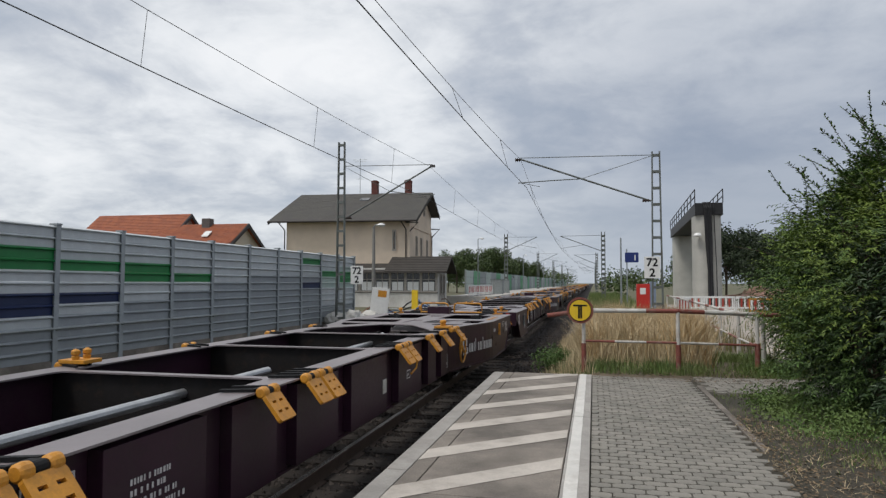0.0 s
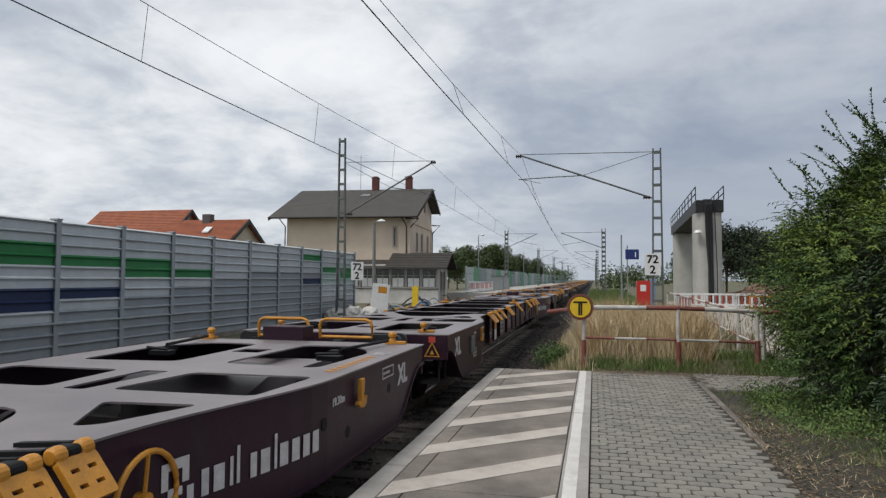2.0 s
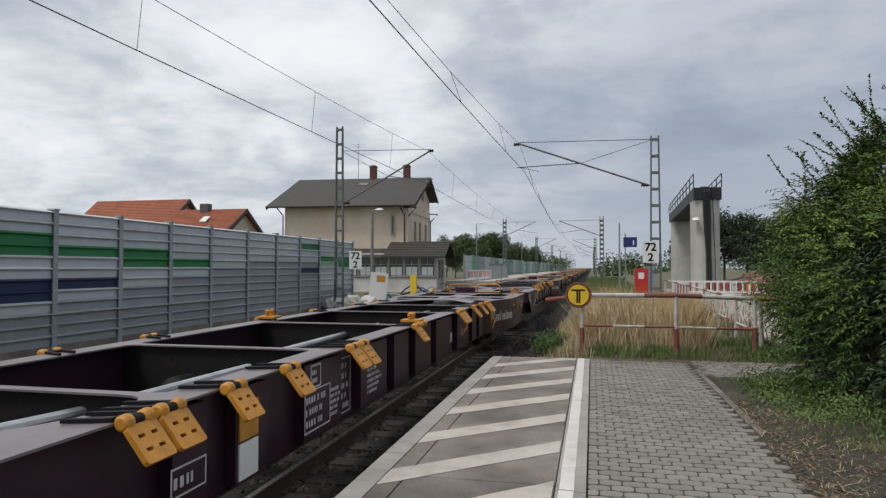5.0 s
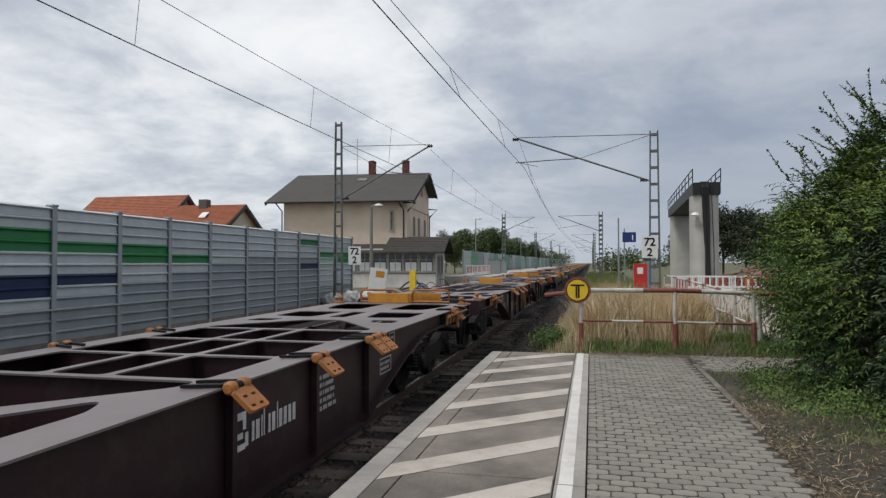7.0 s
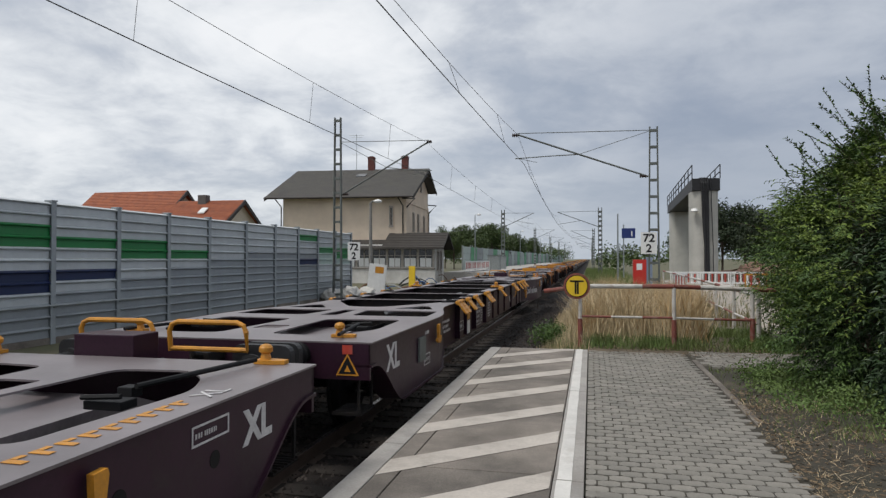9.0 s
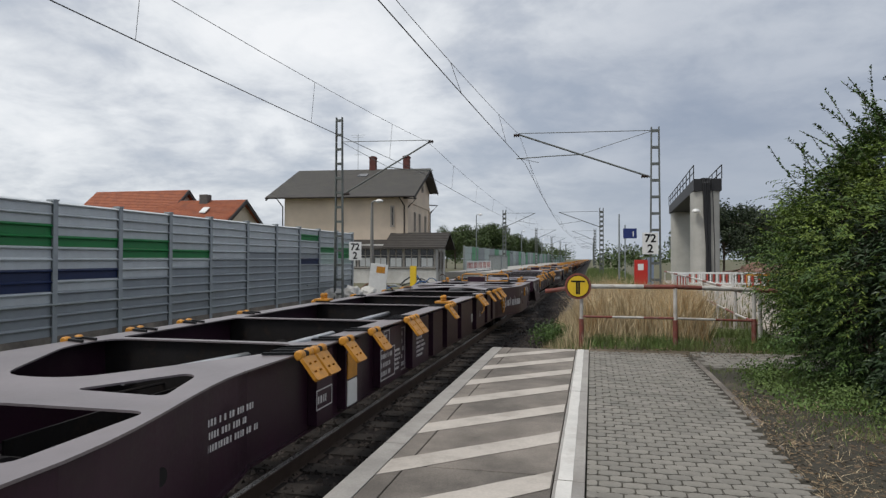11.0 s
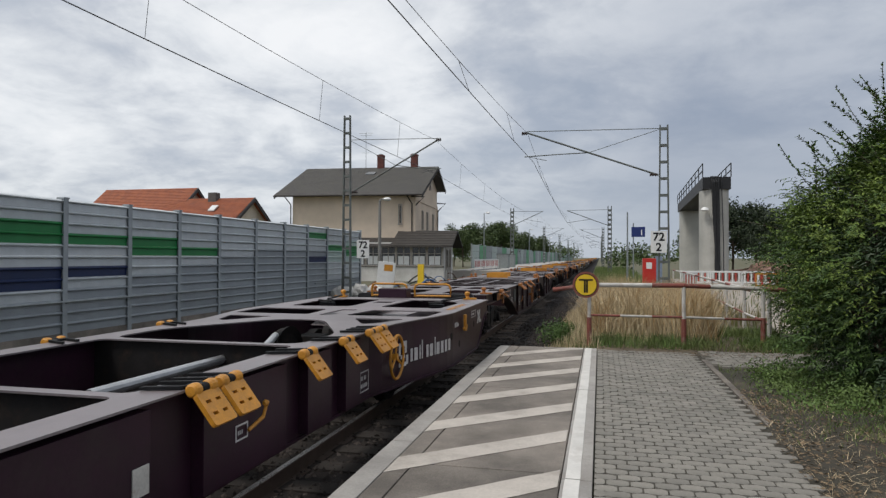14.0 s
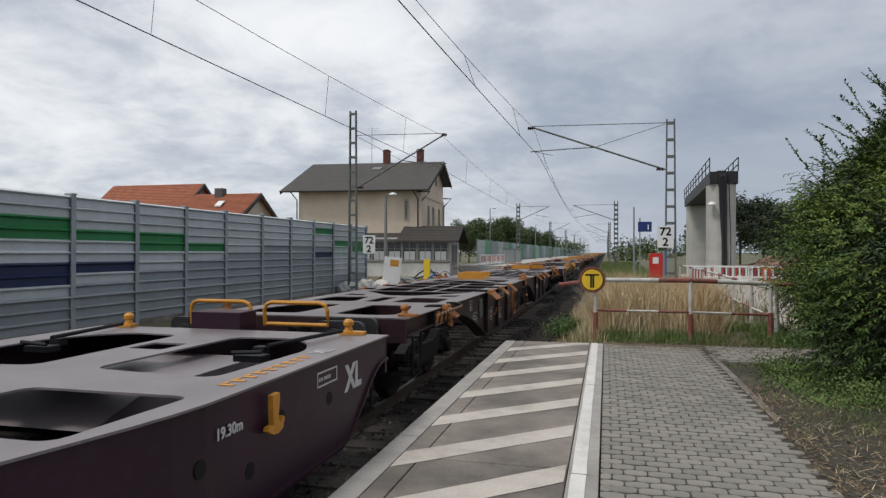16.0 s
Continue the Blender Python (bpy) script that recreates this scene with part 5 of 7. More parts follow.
def site_barrier(x, y, rz, tone=None, label="white plastic site barrier with red bars"):
    t = thing("site_barrier", pose(x, y, -0.1, 0, 0, rz), label, "barrier", "site barriers")
    b = B()
    for z0, z1 in ((0.0, 0.10), (0.20, 0.30), (0.90, 1.02)):
        box(b, -1.0, 1.0, -0.03, 0.03, z0, z1, 0.01)
    for q in (-0.97, 0.97):
        box(b, q - 0.03, q + 0.03, -0.026, 0.026, 0.05, 0.98)
    part("frame", b, tone or SIGNW, t)
    for i in range(9):
        b = B()
        xx = -0.84 + i * 0.21
        box(b, xx - 0.05, xx + 0.05, -0.02, 0.02, 0.31, 0.89)
        part("bar", b, REDP if i % 2 else SIGNW, t)
    for q in (-0.8, 0.8):
        b = B()
        box(b, q - 0.1, q + 0.1, -0.35, 0.35, -0.06, 0.0, 0.01)
        part("foot", b, RUBBER, t)
    return t


sb0 = site_barrier(8.3, 48.0, 4)
for x, y, rz in ((10.35, 48.2, 3), (6.3, 47.6, 8), (5.4, 43.0, 60)):
    copy_thing(sb0, pose(x, y, -0.1, 0, 0, rz))
site_barrier(10.1, 43.0, -4, tone=ORANGE, label="orange plastic site barrier with red bars")


def rubble():
    rng = np.random.default_rng(3)
    b = B()
    res = bmesh.ops.create_icosphere(b, subdivisions=4, radius=1.0)
    for v in b.verts:
        n = noise.noise(v.co * 2.2) * 0.28 + noise.noise(v.co * 6) * 0.14
        v.co = Vector((v.co.x * 3.4, v.co.y * 2.2, max(-0.05, v.co.z) * 1.5)) * (1 + n)
    tagged(part("rubble_heap", b, mat("pinkish_rubble", (0.33, 0.20, 0.15), 0.95, vary=0.4, scale=2, fine=10, bump=0.9), m=pose(15.2, 66, -0.2)), "heap of pinkish brick rubble and soil", "rubble heap")


rubble()


def clutter():
    cloth = mat("white_bag_cloth", (0.62, 0.60, 0.56), 0.8, vary=0.2, scale=4, bump=0.3)
    for i, (x, y, r) in enumerate(((-11.35, 30.2, 0.55), (-10.75, 31.0, 0.5), (-11.9, 29.4, 0.5))):
        b = B()
        bmesh.ops.create_icosphere(b, subdivisions=3, radius=1.0)
        for v in b.verts:
            n = noise.noise(v.co * 1.9 + Vector((i * 5, 0, 0))) * 0.25
            v.co = Vector((v.co.x * r, v.co.y * r, (v.co.z + 0.75) * r * 0.7)) * (1 + n)
        tagged(part("building_sack", b, cloth, m=pose(x, y, -0.2)), "crumpled white building-material sack on the ground", "sack", "building sacks")
    t = thing("site_board", pose(-10.55, 31.6, -0.2, 0, 6, 4), "white board with orange patch leaning by the lamp", "board")
    b = B()
    box(b, -0.45, 0.45, -0.03, 0.03, 0.15, 1.75, 0.01)
    part("panel", b, SIGNW, t)
    b = B()
    box(b, -0.12, 0.32, -0.036, -0.031, 1.3, 1.62)
    part("patch", b, ORANGE, t, "orange patch")
    b = B()
    box(b, -0.4, -0.34, -0.2, 0.35, 0.0, 0.15)
    box(b, 0.34, 0.4, -0.2, 0.35, 0.0, 0.15)
    part("foot", b, BLACKP, t)
    t = thing("yellow_marker", pose(-12.0, 44.0, -0.2), "yellow marker post beside the annex", "post")
    b = B()
    box(b, -0.22, 0.22, -0.08, 0.08, 0, 1.5, 0.02)
    part("shaft", b, SIGNY, t)
    pal = [mat("black_hose", (0.02, 0.02, 0.022), 0.5), mat("grey_pipe", (0.35, 0.36, 0.36), 0.5), mat("rust_bar", (0.17, 0.08, 0.045), 0.8), mat("blue_tarp", (0.05, 0.13, 0.3), 0.6)]
    rng = random.Random(4)
    for i in range(22):
        x, y = rng.uniform(-13.5, -9.8), rng.uniform(36, 60)
        b = B()
        a = rng.uniform(0, 3.1)
        ln = rng.uniform(0.8, 2.4)
        z = rng.uniform(0.05, 0.7)
        p = [(x - math.cos(a) * ln * (f - 0.5), y - math.sin(a) * ln * (f - 0.5), -0.15 + z * math.sin(f * 3.14)) for f in (0, 0.2, 0.4, 0.6, 0.8, 1.0)]
        tube(b, p, rng.uniform(0.03, 0.06), 7)
        tagged(part("loose_pipe", b, pal[i % 4]), "bent loose pipe lying on the building site", "pipe", "loose pipes")
    # white rails with mesh by the far platform
    for i in range(5):
        copy_thing(sb0, pose(-11.5 + 0.1 * i, 63 + 2.2 * i, 0.55, 0, 0, 82))
    # relay cabinets
    for x, y in ((-10.9, 76), (-11.2, 84)):
        t = thing("relay_cabinet", pose(x, y, 0.52), "grey metal cabinet on the far platform", "cabinet", "relay cabinets")
        b = B()
        box(b, -0.7, 0.7, -0.4, 0.4, 0, 1.6, 0.02)
        part("body", b, GALV, t)
        b = B()
        box(b, -0.74, 0.74, -0.44, 0.44, 1.6, 1.66, 0.01)
        part("lid", b, MASTM, t)


clutter()


def haul_road():
    V, Fc = [], []
    n, k = 60, 8
    for j in range(n + 1):
        y = 15.5 + 46 * j / n
        for i in range(k + 1):
            x = 3.7 + 0.045 * (y - 15) + (4.6 + 0.02 * y) * i / k
            edge = 1 if 0 < i < k else 0
            V.append((x + (0 if edge else 0.3 * noise.noise((y * 0.5, i, 3))), y, bank_z(x, y) + (0.045 if edge else -0.03)))
    for j in range(n):
        for i in range(k):
            q = j * (k + 1) + i
            Fc.append((q, q + 1, q + k + 2, q + k + 1))
    me = bpy.data.meshes.new("dirt_way")
    me.from_pydata(V, [], Fc)
    me.materials.append(mat("pale_dusty_gravel", (0.36, 0.32, 0.27), 0.95, vary=0.25, scale=1.2, fine=25, bump=0.4, stain=((0.24, 0.20, 0.16), 0.8, 0.5)))
    tagged(new("dirt_way", me), "pale dusty gravel way past the piers", "road", kind="structure")


haul_road()


# ---- the train ----
L_XL, L_B = 24.13, 24.62
HW = 1.24               # half width over the side sills at the brackets
TOP = 1.155             # loading plane
RAIL_Z = -0.127         # rail top in the world


def wheelset(bm, y, r=0.46):
    lathe(bm, [(0.07, -1.0), (0.07, 1.0)], "x", (0, y, r), 12)
    for s in (-1, 1):
        lathe(bm, [(0.10, s * 0.66), (r - 0.08, s * 0.70), (r + 0.03, s * 0.685), (r + 0.025, s * 0.715), (r, s * 0.722), (r - 0.005, s * 0.815), (r - 0.06, s * 0.815), (r - 0.09, s * 0.775), (0.14, s * 0.79), (0.12, s * 0.86)], "x", (0, y, r), 28)


def bogie(parent, y0):
    """A two-axle bogie with cast side frames, springs and axle boxes."""
    m = pose(0, y0, 0)
    b = B()
    for s in (-1, 1):
        x0, x1 = s * 0.93, s * 1.07
        out = [(-1.25, 0.62), (-1.05, 0.70), (-0.62, 0.74), (-0.3, 0.62), (0.3, 0.62), (0.62, 0.74), (1.05, 0.70), (1.25, 0.62), (1.22, 0.52), (0.98, 0.55), (0.72, 0.55), (0.42, 0.36), (-0.42, 0.36), (-0.72, 0.55), (-0.98, 0.55), (-1.22, 0.52)]
        prism(b, out, "x", min(x0, x1), max(x0, x1))
    box(b, -0.95, 0.95, -0.22, 0.22, 0.42, 0.72)
    box(b, -0.35, 0.35, -0.3, 0.3, 0.72, 0.86)
    f = part("bogie", b, GRIME_SHADE, parent, "grimy two-axle bogie", m=m)
    for y in (-0.9, 0.9):
        b = B()
        wheelset(b, y)
        part("wheelset", b, GRIME_SHADE, f, "wheelset with worn treads")
        for s in (-1, 1):
            b = B()
            box(b, s * 1.0 - 0.10, s * 1.0 + 0.10, y - 0.14, y + 0.14, 0.33, 0.60, 0.02)
            lathe(b, [(0.115, s * 1.08), (0.115, s * 1.15), (0.09, s * 1.17)], "x", (0, y, 0.46), 16)
            part("axle_box", b, GRIME_SHADE, f)
            for d in (-0.22, 0.22):
                b = B()
                lathe(b, [(v, 0.40 + 0.022 * i) for i, v in enumerate((0.06, 0.085) * 6)], "z", (s * 1.02, y + d, 0), 14)
                part("spring", b, GRIME_SHADE, f)


def buffer(parent, x, y, s, z=1.0):
    b = B()
    prof = [(0.11, 0.0), (0.11, 0.06), (0.095, 0.07), (0.095, 0.33), (0.125, 0.34), (0.125, 0.37), (0.085, 0.38), (0.085, 0.52)]
    lathe(b, [(r, s * h) for r, h in prof], "y", (x, y, z), 22)
    h = part("buffer", b, BLACKP, parent, "black side buffer")
    b = B()
    pts = rounded([(x - 0.27, z - 0.18), (x + 0.27, z - 0.18), (x + 0.27, z + 0.18), (x - 0.27, z + 0.18)], 0.09, 4)
    prism(b, pts, "y", y + s * 0.52, y + s * 0.60)
    part("buffer_head", b, RUBBER, h, "greased buffer plate")


def coupling(parent, y, s):
    b = B()
    box(b, -0.09, 0.09, y, y + s * 0.30, 0.96, 1.06, 0.02)
    tube(b, [(0, y + s * 0.30, 1.03), (0, y + s * 0.42, 1.06), (0, y + s * 0.47, 0.98), (0, y + s * 0.40, 0.92)], 0.035, 8)
    part("draw_hook", b, GRIME_SHADE, parent, "steel draw hook")
    b = B()
    tube(b, [(0.35, y, 0.95), (0.36, y + s * 0.25, 0.75), (0.30, y + s * 0.5, 0.62), (0.2, y + s * 0.62, 0.66)], 0.026, 8)
    part("brake_hose", b, RUBBER, parent, "rubber brake hose")


def flap(parent, y, s, material, up=False, double=True, z=TOP):
    """A fold-down container bracket: hinge bar on the sill and slotted plate that hangs outwards."""
    b = B()
    x = s * HW
    # mounting plates on the flange
    xa, xb = x - s * 0.24, x - s * 0.01
    for dy in (-0.10, 0.07):
        prism(b, [(xa, y + dy - 0.10), (xb, y + dy - 0.015), (xb, y + dy + 0.02), (xa + s * 0.01, y + dy - 0.06)], "z", z + 0.004, z + 0.024)
    box(b, min(xb - s * 0.03, xb + s * 0.03), max(xb - s * 0.03, xb + s * 0.03), y - 0.10, y + 0.10, z + 0.002, z + 0.02)
    base = part("bracket_base", b, BLACKP, parent, "dark hinge plate")
    b = B()
    hx, hz = x + s * 0.04, z - 0.004
    w = 0.118
    for s0 in (-1, 1):
        c0 = y + s0 * w * 0.68
        lathe(b, [(0.030, c0 - 0.038), (0.042, c0 - 0.028), (0.045, c0), (0.042, c0 + 0.028), (0.030, c0 + 0.038)], "y", (hx, 0, hz), 14)
    pin = B()
    lathe(pin, [(0.027, y - w * 0.36), (0.033, y - w * 0.2), (0.033, y + w * 0.2), (0.027, y + w * 0.36)], "y", (hx, 0, hz), 12)
    part("hinge_pin", pin, BLACKP, base, "dark greased hinge pin")
    # plate hanging at a slant, with four slots
    if up:
        d, nrm = Vector((-s * 0.10, 0, 0.02)), Vector((0, 0, 1))
        box(b, min(x - s * 0.25, x + s * 0.03), max(x - s * 0.25, x + s * 0.03), y - w, y + w, z + 0.024, z + 0.06, 0.006)
        for dy in (-0.06, 0.06):
            lathe(b, [(0.032, z + 0.06), (0.036, z + 0.09), (0.026, z + 0.10), (0.04, z + 0.11), (0.04, z + 0.14), (0.012, z + 0.16)], "z", (x - s * 0.12, y + dy * 1.2, 0), 12)
        part("bracket", b, material, base, "raised yellow locking pins")
        return
    a = radians(52 if material is ORANGE else 42)
    dn = Vector((s * math.cos(a), 0, -math.sin(a)))
    n = Vector((s * math.sin(a), 0, math.cos(a)))
    o = Vector((hx, y, hz))
    Lf = 0.225 if material is ORANGE else 0.185
    tmp = B()
    outer = rounded([(-w, 0.0), (w, 0.0), (w, Lf), (-w, Lf)], 0.02, 2)
    holes = [[(cx - 0.025, cy - 0.01), (cx + 0.025, cy - 0.01), (cx + 0.025, cy + 0.01), (cx - 0.025, cy + 0.01)] for cx in (-0.05, 0.05) for cy in (0.07, 0.15)]
    plate(tmp, outer, holes, lambda p, q: 0.0, 0.03)
    for v in tmp.verts:
        p = v.co.copy()
        v.co = o + Vector((0, 1, 0)) * p.x + dn * (p.y + 0.03) + n * (p.z + 0.02)
    me = bpy.data.meshes.new("tmp")
    tmp.to_mesh(me)
    tmp.free()
    b.from_mesh(me)
    bpy.data.meshes.remove(me)
    part("bracket", b, material, base, "orange-yellow folded container bracket")


def spigot(parent, x, y, z, material):
    b = B()
    d = 1 if x > 0 else -1
    prism(b, [(x - d * 0.07, y - 0.06), (x + d * 0.06, y - 0.07), (x + d * 0.17, y - 0.04), (x + d * 0.17, y + 0.03), (x + d * 0.05, y + 0.06), (x - d * 0.07, y + 0.05)], "z", z + 0.003, z + 0.032)
    lathe(b, [(0.042, z + 0.032), (0.036, z + 0.06), (0.030, z + 0.075), (0.050, z + 0.09), (0.052, z + 0.12), (0.036, z + 0.14), (0.012, z + 0.148)], "z", (x, y, 0), 14)
    part("locking_pin", b, material, parent, "container locking pin")


def hand_wheel(parent, y, z, material, r=0.25):
    b = B()
    x = HW + 0.06
    tube(b, [(x, y + r * math.cos(2 * math.pi * i / 28), z + r * math.sin(2 * math.pi * i / 28)) for i in range(28)], 0.017, 8, closed=True)
    for k in range(3):
        a = math.pi / 2 + 2 * math.pi * k / 3
        tube(b, [(x - 0.02, y, z), (x, y + r * math.cos(a), z + r * math.sin(a))], 0.013, 6)
    lathe(b, [(0.04, HW - 0.05), (0.04, x + 0.01)], "x", (0, y, z), 10)
    part("hand_brake_wheel", b, material, parent, "yellow hand brake wheel")


def bars(parent, y, z, w, h, rows, x=HW, fill=0.85, frame_=False, name="lettering", seed=1, material=None, face=1):
    """Rows of small bars where small writing stands; framed like a data panel if asked."""
    rng = random.Random(seed)
    b = B()
    rh = h / rows
    for r in range(rows):
        p = 0.0
        end = w * (fill + rng.uniform(-0.25, 0.12))
        while p < end:
            k = rng.uniform(0.22, 0.5) * rh
            k = min(k, end - p)
            if k > 0.006:
                box(b, x + 0.001, x + 0.004, y + p, y + p + k * 0.66, z + h - (r + 0.80) * rh, z + h - (r + 0.26) * rh)
            p += k + rh * (0.08 if rng.random() < 0.8 else 0.4)
    if frame_:
        t = 0.012
        for q in ((y - 0.03, y + w + 0.03, z - 0.03, z - 0.03 + t), (y - 0.03, y + w + 0.03, z + h + 0.03 - t, z + h + 0.03), (y - 0.03, y - 0.03 + t, z - 0.03 + t, z + h + 0.03 - t), (y + w + 0.03 - t, y + w + 0.03, z - 0.03 + t, z + h + 0.03 - t)):
            box(b, x + 0.001, x + 0.004, *q)
    part(name, b, material or WHITEP, parent, "white stencilled lettering")


def brand_mark(parent, y, z, h, xf, length=1.65):
    """A rounded mark and a row of plain bars in place of the owner's name."""
    b = B()
    for q in ((0, 0.16, 0.45, 0.95), (0.16, 0.66, 0.80, 1.0), (0.50, 0.66, 0.52, 0.80), (0.16, 0.50, 0.30, 0.46), (0.62, 0.78, 0.05, 0.42), (0.0, 0.62, 0.0, 0.16)):
        box(b, 0.001, 0.004, q[0] * h, q[1] * h, q[2] * h, q[3] * h)
    p, k = h * 0.98, (length - h) / 10.4
    for tall, wide in ((0.62, 0.55), (0.62, 0.85), (0.70, 0.25), (0.92, 0.25), (0, 0.3), (0.62, 0.55), (0.62, 0.85), (0.92, 0.25), (0.62, 0.85), (0.62, 0.85), (0.62, 0.8), (0.62, 0.85)):
        if tall:
            box(b, 0.001, 0.004, p, p + wide * k * 0.8, 0.10 * h, (0.10 + tall * 0.85) * h)
        p += (wide + 0.2) * k
    for v in b.verts:
        v.co = Vector((xf(y + v.co.y) + v.co.x, y + v.co.y, z + v.co.z))
    part("owner_mark", b, WHITEP, parent, "white owner's mark drawn as plain bars")


def warn_triangle(parent, m, size=0.26):
    b = B()
    prism(b, [(-size / 2, 0), (size / 2, 0), (0, size * 0.9)], "z", 0.001, 0.003)
    t = part("warning_sign", b, ORANGE, parent, "yellow warning triangle", m=m)
    b = B()
    prism(b, [(-size * 0.39, size * 0.06), (size * 0.39, size * 0.06), (0, size * 0.78)], "z", 0.0032, 0.0045)
    part("pictogram", b, BLACKP, t)
    b = B()
    prism(b, [(-size * 0.13, size * 0.15), (size * 0.15, size * 0.15), (0, size * 0.42)], "z", 0.005, 0.0062)
    part("pictogram_face", b, ORANGE, t)


def sill(parent, s, ys, zb, hw, material, inset, top):
    """Side sill: web plate and bottom flange that follow the outline hw(y), zb(y)."""
    b = B()
    rows = []
    for y in ys:
        xo = s * (hw(y) - inset)
        xi = xo - s * 0.014
        rows.append([b.verts.new(p) for p in ((xo, y, top - 0.013), (xo, y, zb(y) + 0.01), (xi, y, zb(y) + 0.01), (xi, y, top - 0.013))])
    for p, q in zip(rows, rows[1:]):
        for k in range(4):
            b.faces.new((p[k], p[(k + 1) % 4], q[(k + 1) % 4], q[k]))
    b.faces.new(rows[0])
    b.faces.new(rows[-1])
    web = part("side_sill", b, material, parent)
    b = B()
    rows = []
    for y in ys:
        xo, xi = s * hw(y), s * (hw(y) - 0.24)
        rows.append([b.verts.new(p) for p in ((xo, y, zb(y) + 0.012), (xo, y, zb(y) - 0.012), (xi, y, zb(y) - 0.012), (xi, y, zb(y) + 0.012))])
    for p, q in zip(rows, rows[1:]):
        for k in range(4):
            b.faces.new((p[k], p[(k + 1) % 4], q[(k + 1) % 4], q[k]))
    b.faces.new(rows[0])
    b.faces.new(rows[-1])
    part("bottom_flange", b, material, web)
    return web


def panels(parent, s, spans, hw, inset, zb, zt, material):
    """Plates between the bracket pockets, proud of the web."""
    for a, e in spans:
        b = B()
        x0, x1 = s * (hw - inset + 0.001), s * (hw - 0.018)
        box(b, min(x0, x1), max(x0, x1), a, e, zb, zt, 0.004)
        part("sill_panel", b, material, parent)


def hook(parent, y, z, material):
    b = B()
    x = HW + 0.01
    prism(b, [(y - 0.045, z + 0.12), (y + 0.035, z + 0.125), (y + 0.045, z + 0.10), (y + 0.025, z - 0.03), (y + 0.05, z - 0.065), (y + 0.085, z - 0.03), (y + 0.11, z - 0.045), (y + 0.085, z - 0.105), (y + 0.03, z - 0.125), (y - 0.03, z - 0.12), (y - 0.10, z - 0.085), (y - 0.095, z - 0.06), (y - 0.035, z - 0.06)], "x", x, x + 0.035)
    part("rope_hook", b, material, parent, "yellow rope hook")


def end_handrail(parent, y, material, s=1, z=TOP, xs=(0.15, 0.95)):
    for x0, x1 in (xs, (-xs[1], -xs[0])):
        b = B()
        r = 0.08
        tube(b, [(x0, y + 0.02, z), (x0, y, z + 0.17), (x0 + r * 0.3, y, z + 0.25 - r * 0.3), (x0 + r, y, z + 0.25), (x1 - r, y, z + 0.25), (x1 - r * 0.3, y, z + 0.25 - r * 0.3), (x1, y, z + 0.17), (x1, y + 0.02, z + 0.02), (x0, y + 0.02, z + 0.02)], 0.022, 8)
        part("handrail", b, material, parent, "yellow tubular shunter's handrail")


def step_grate(parent, y, z=0.42):
    st = B()
    box(st, HW - 0.32, HW - 0.02, y - 0.2, y + 0.2, z, z + 0.012)
    for i in range(8):
        box(st, HW - 0.32, HW - 0.02, y - 0.2 + i * 0.055, y - 0.19 + i * 0.055, z + 0.012, z + 0.03)
    box(st, HW - 0.06, HW - 0.04, y - 0.2, y - 0.17, z, z + 0.5)
    box(st, HW - 0.06, HW - 0.04, y + 0.17, y + 0.2, z, z + 0.5)
    part("step", st, GRIME_SHADE, parent, "grated shunter's step")


def set_width(v):
    global HW
    HW = v


def lin(a, e, step):
    n = max(1, round((e - a) / step))
    return [a + (e - a) * i / n for i in range(n + 1)]


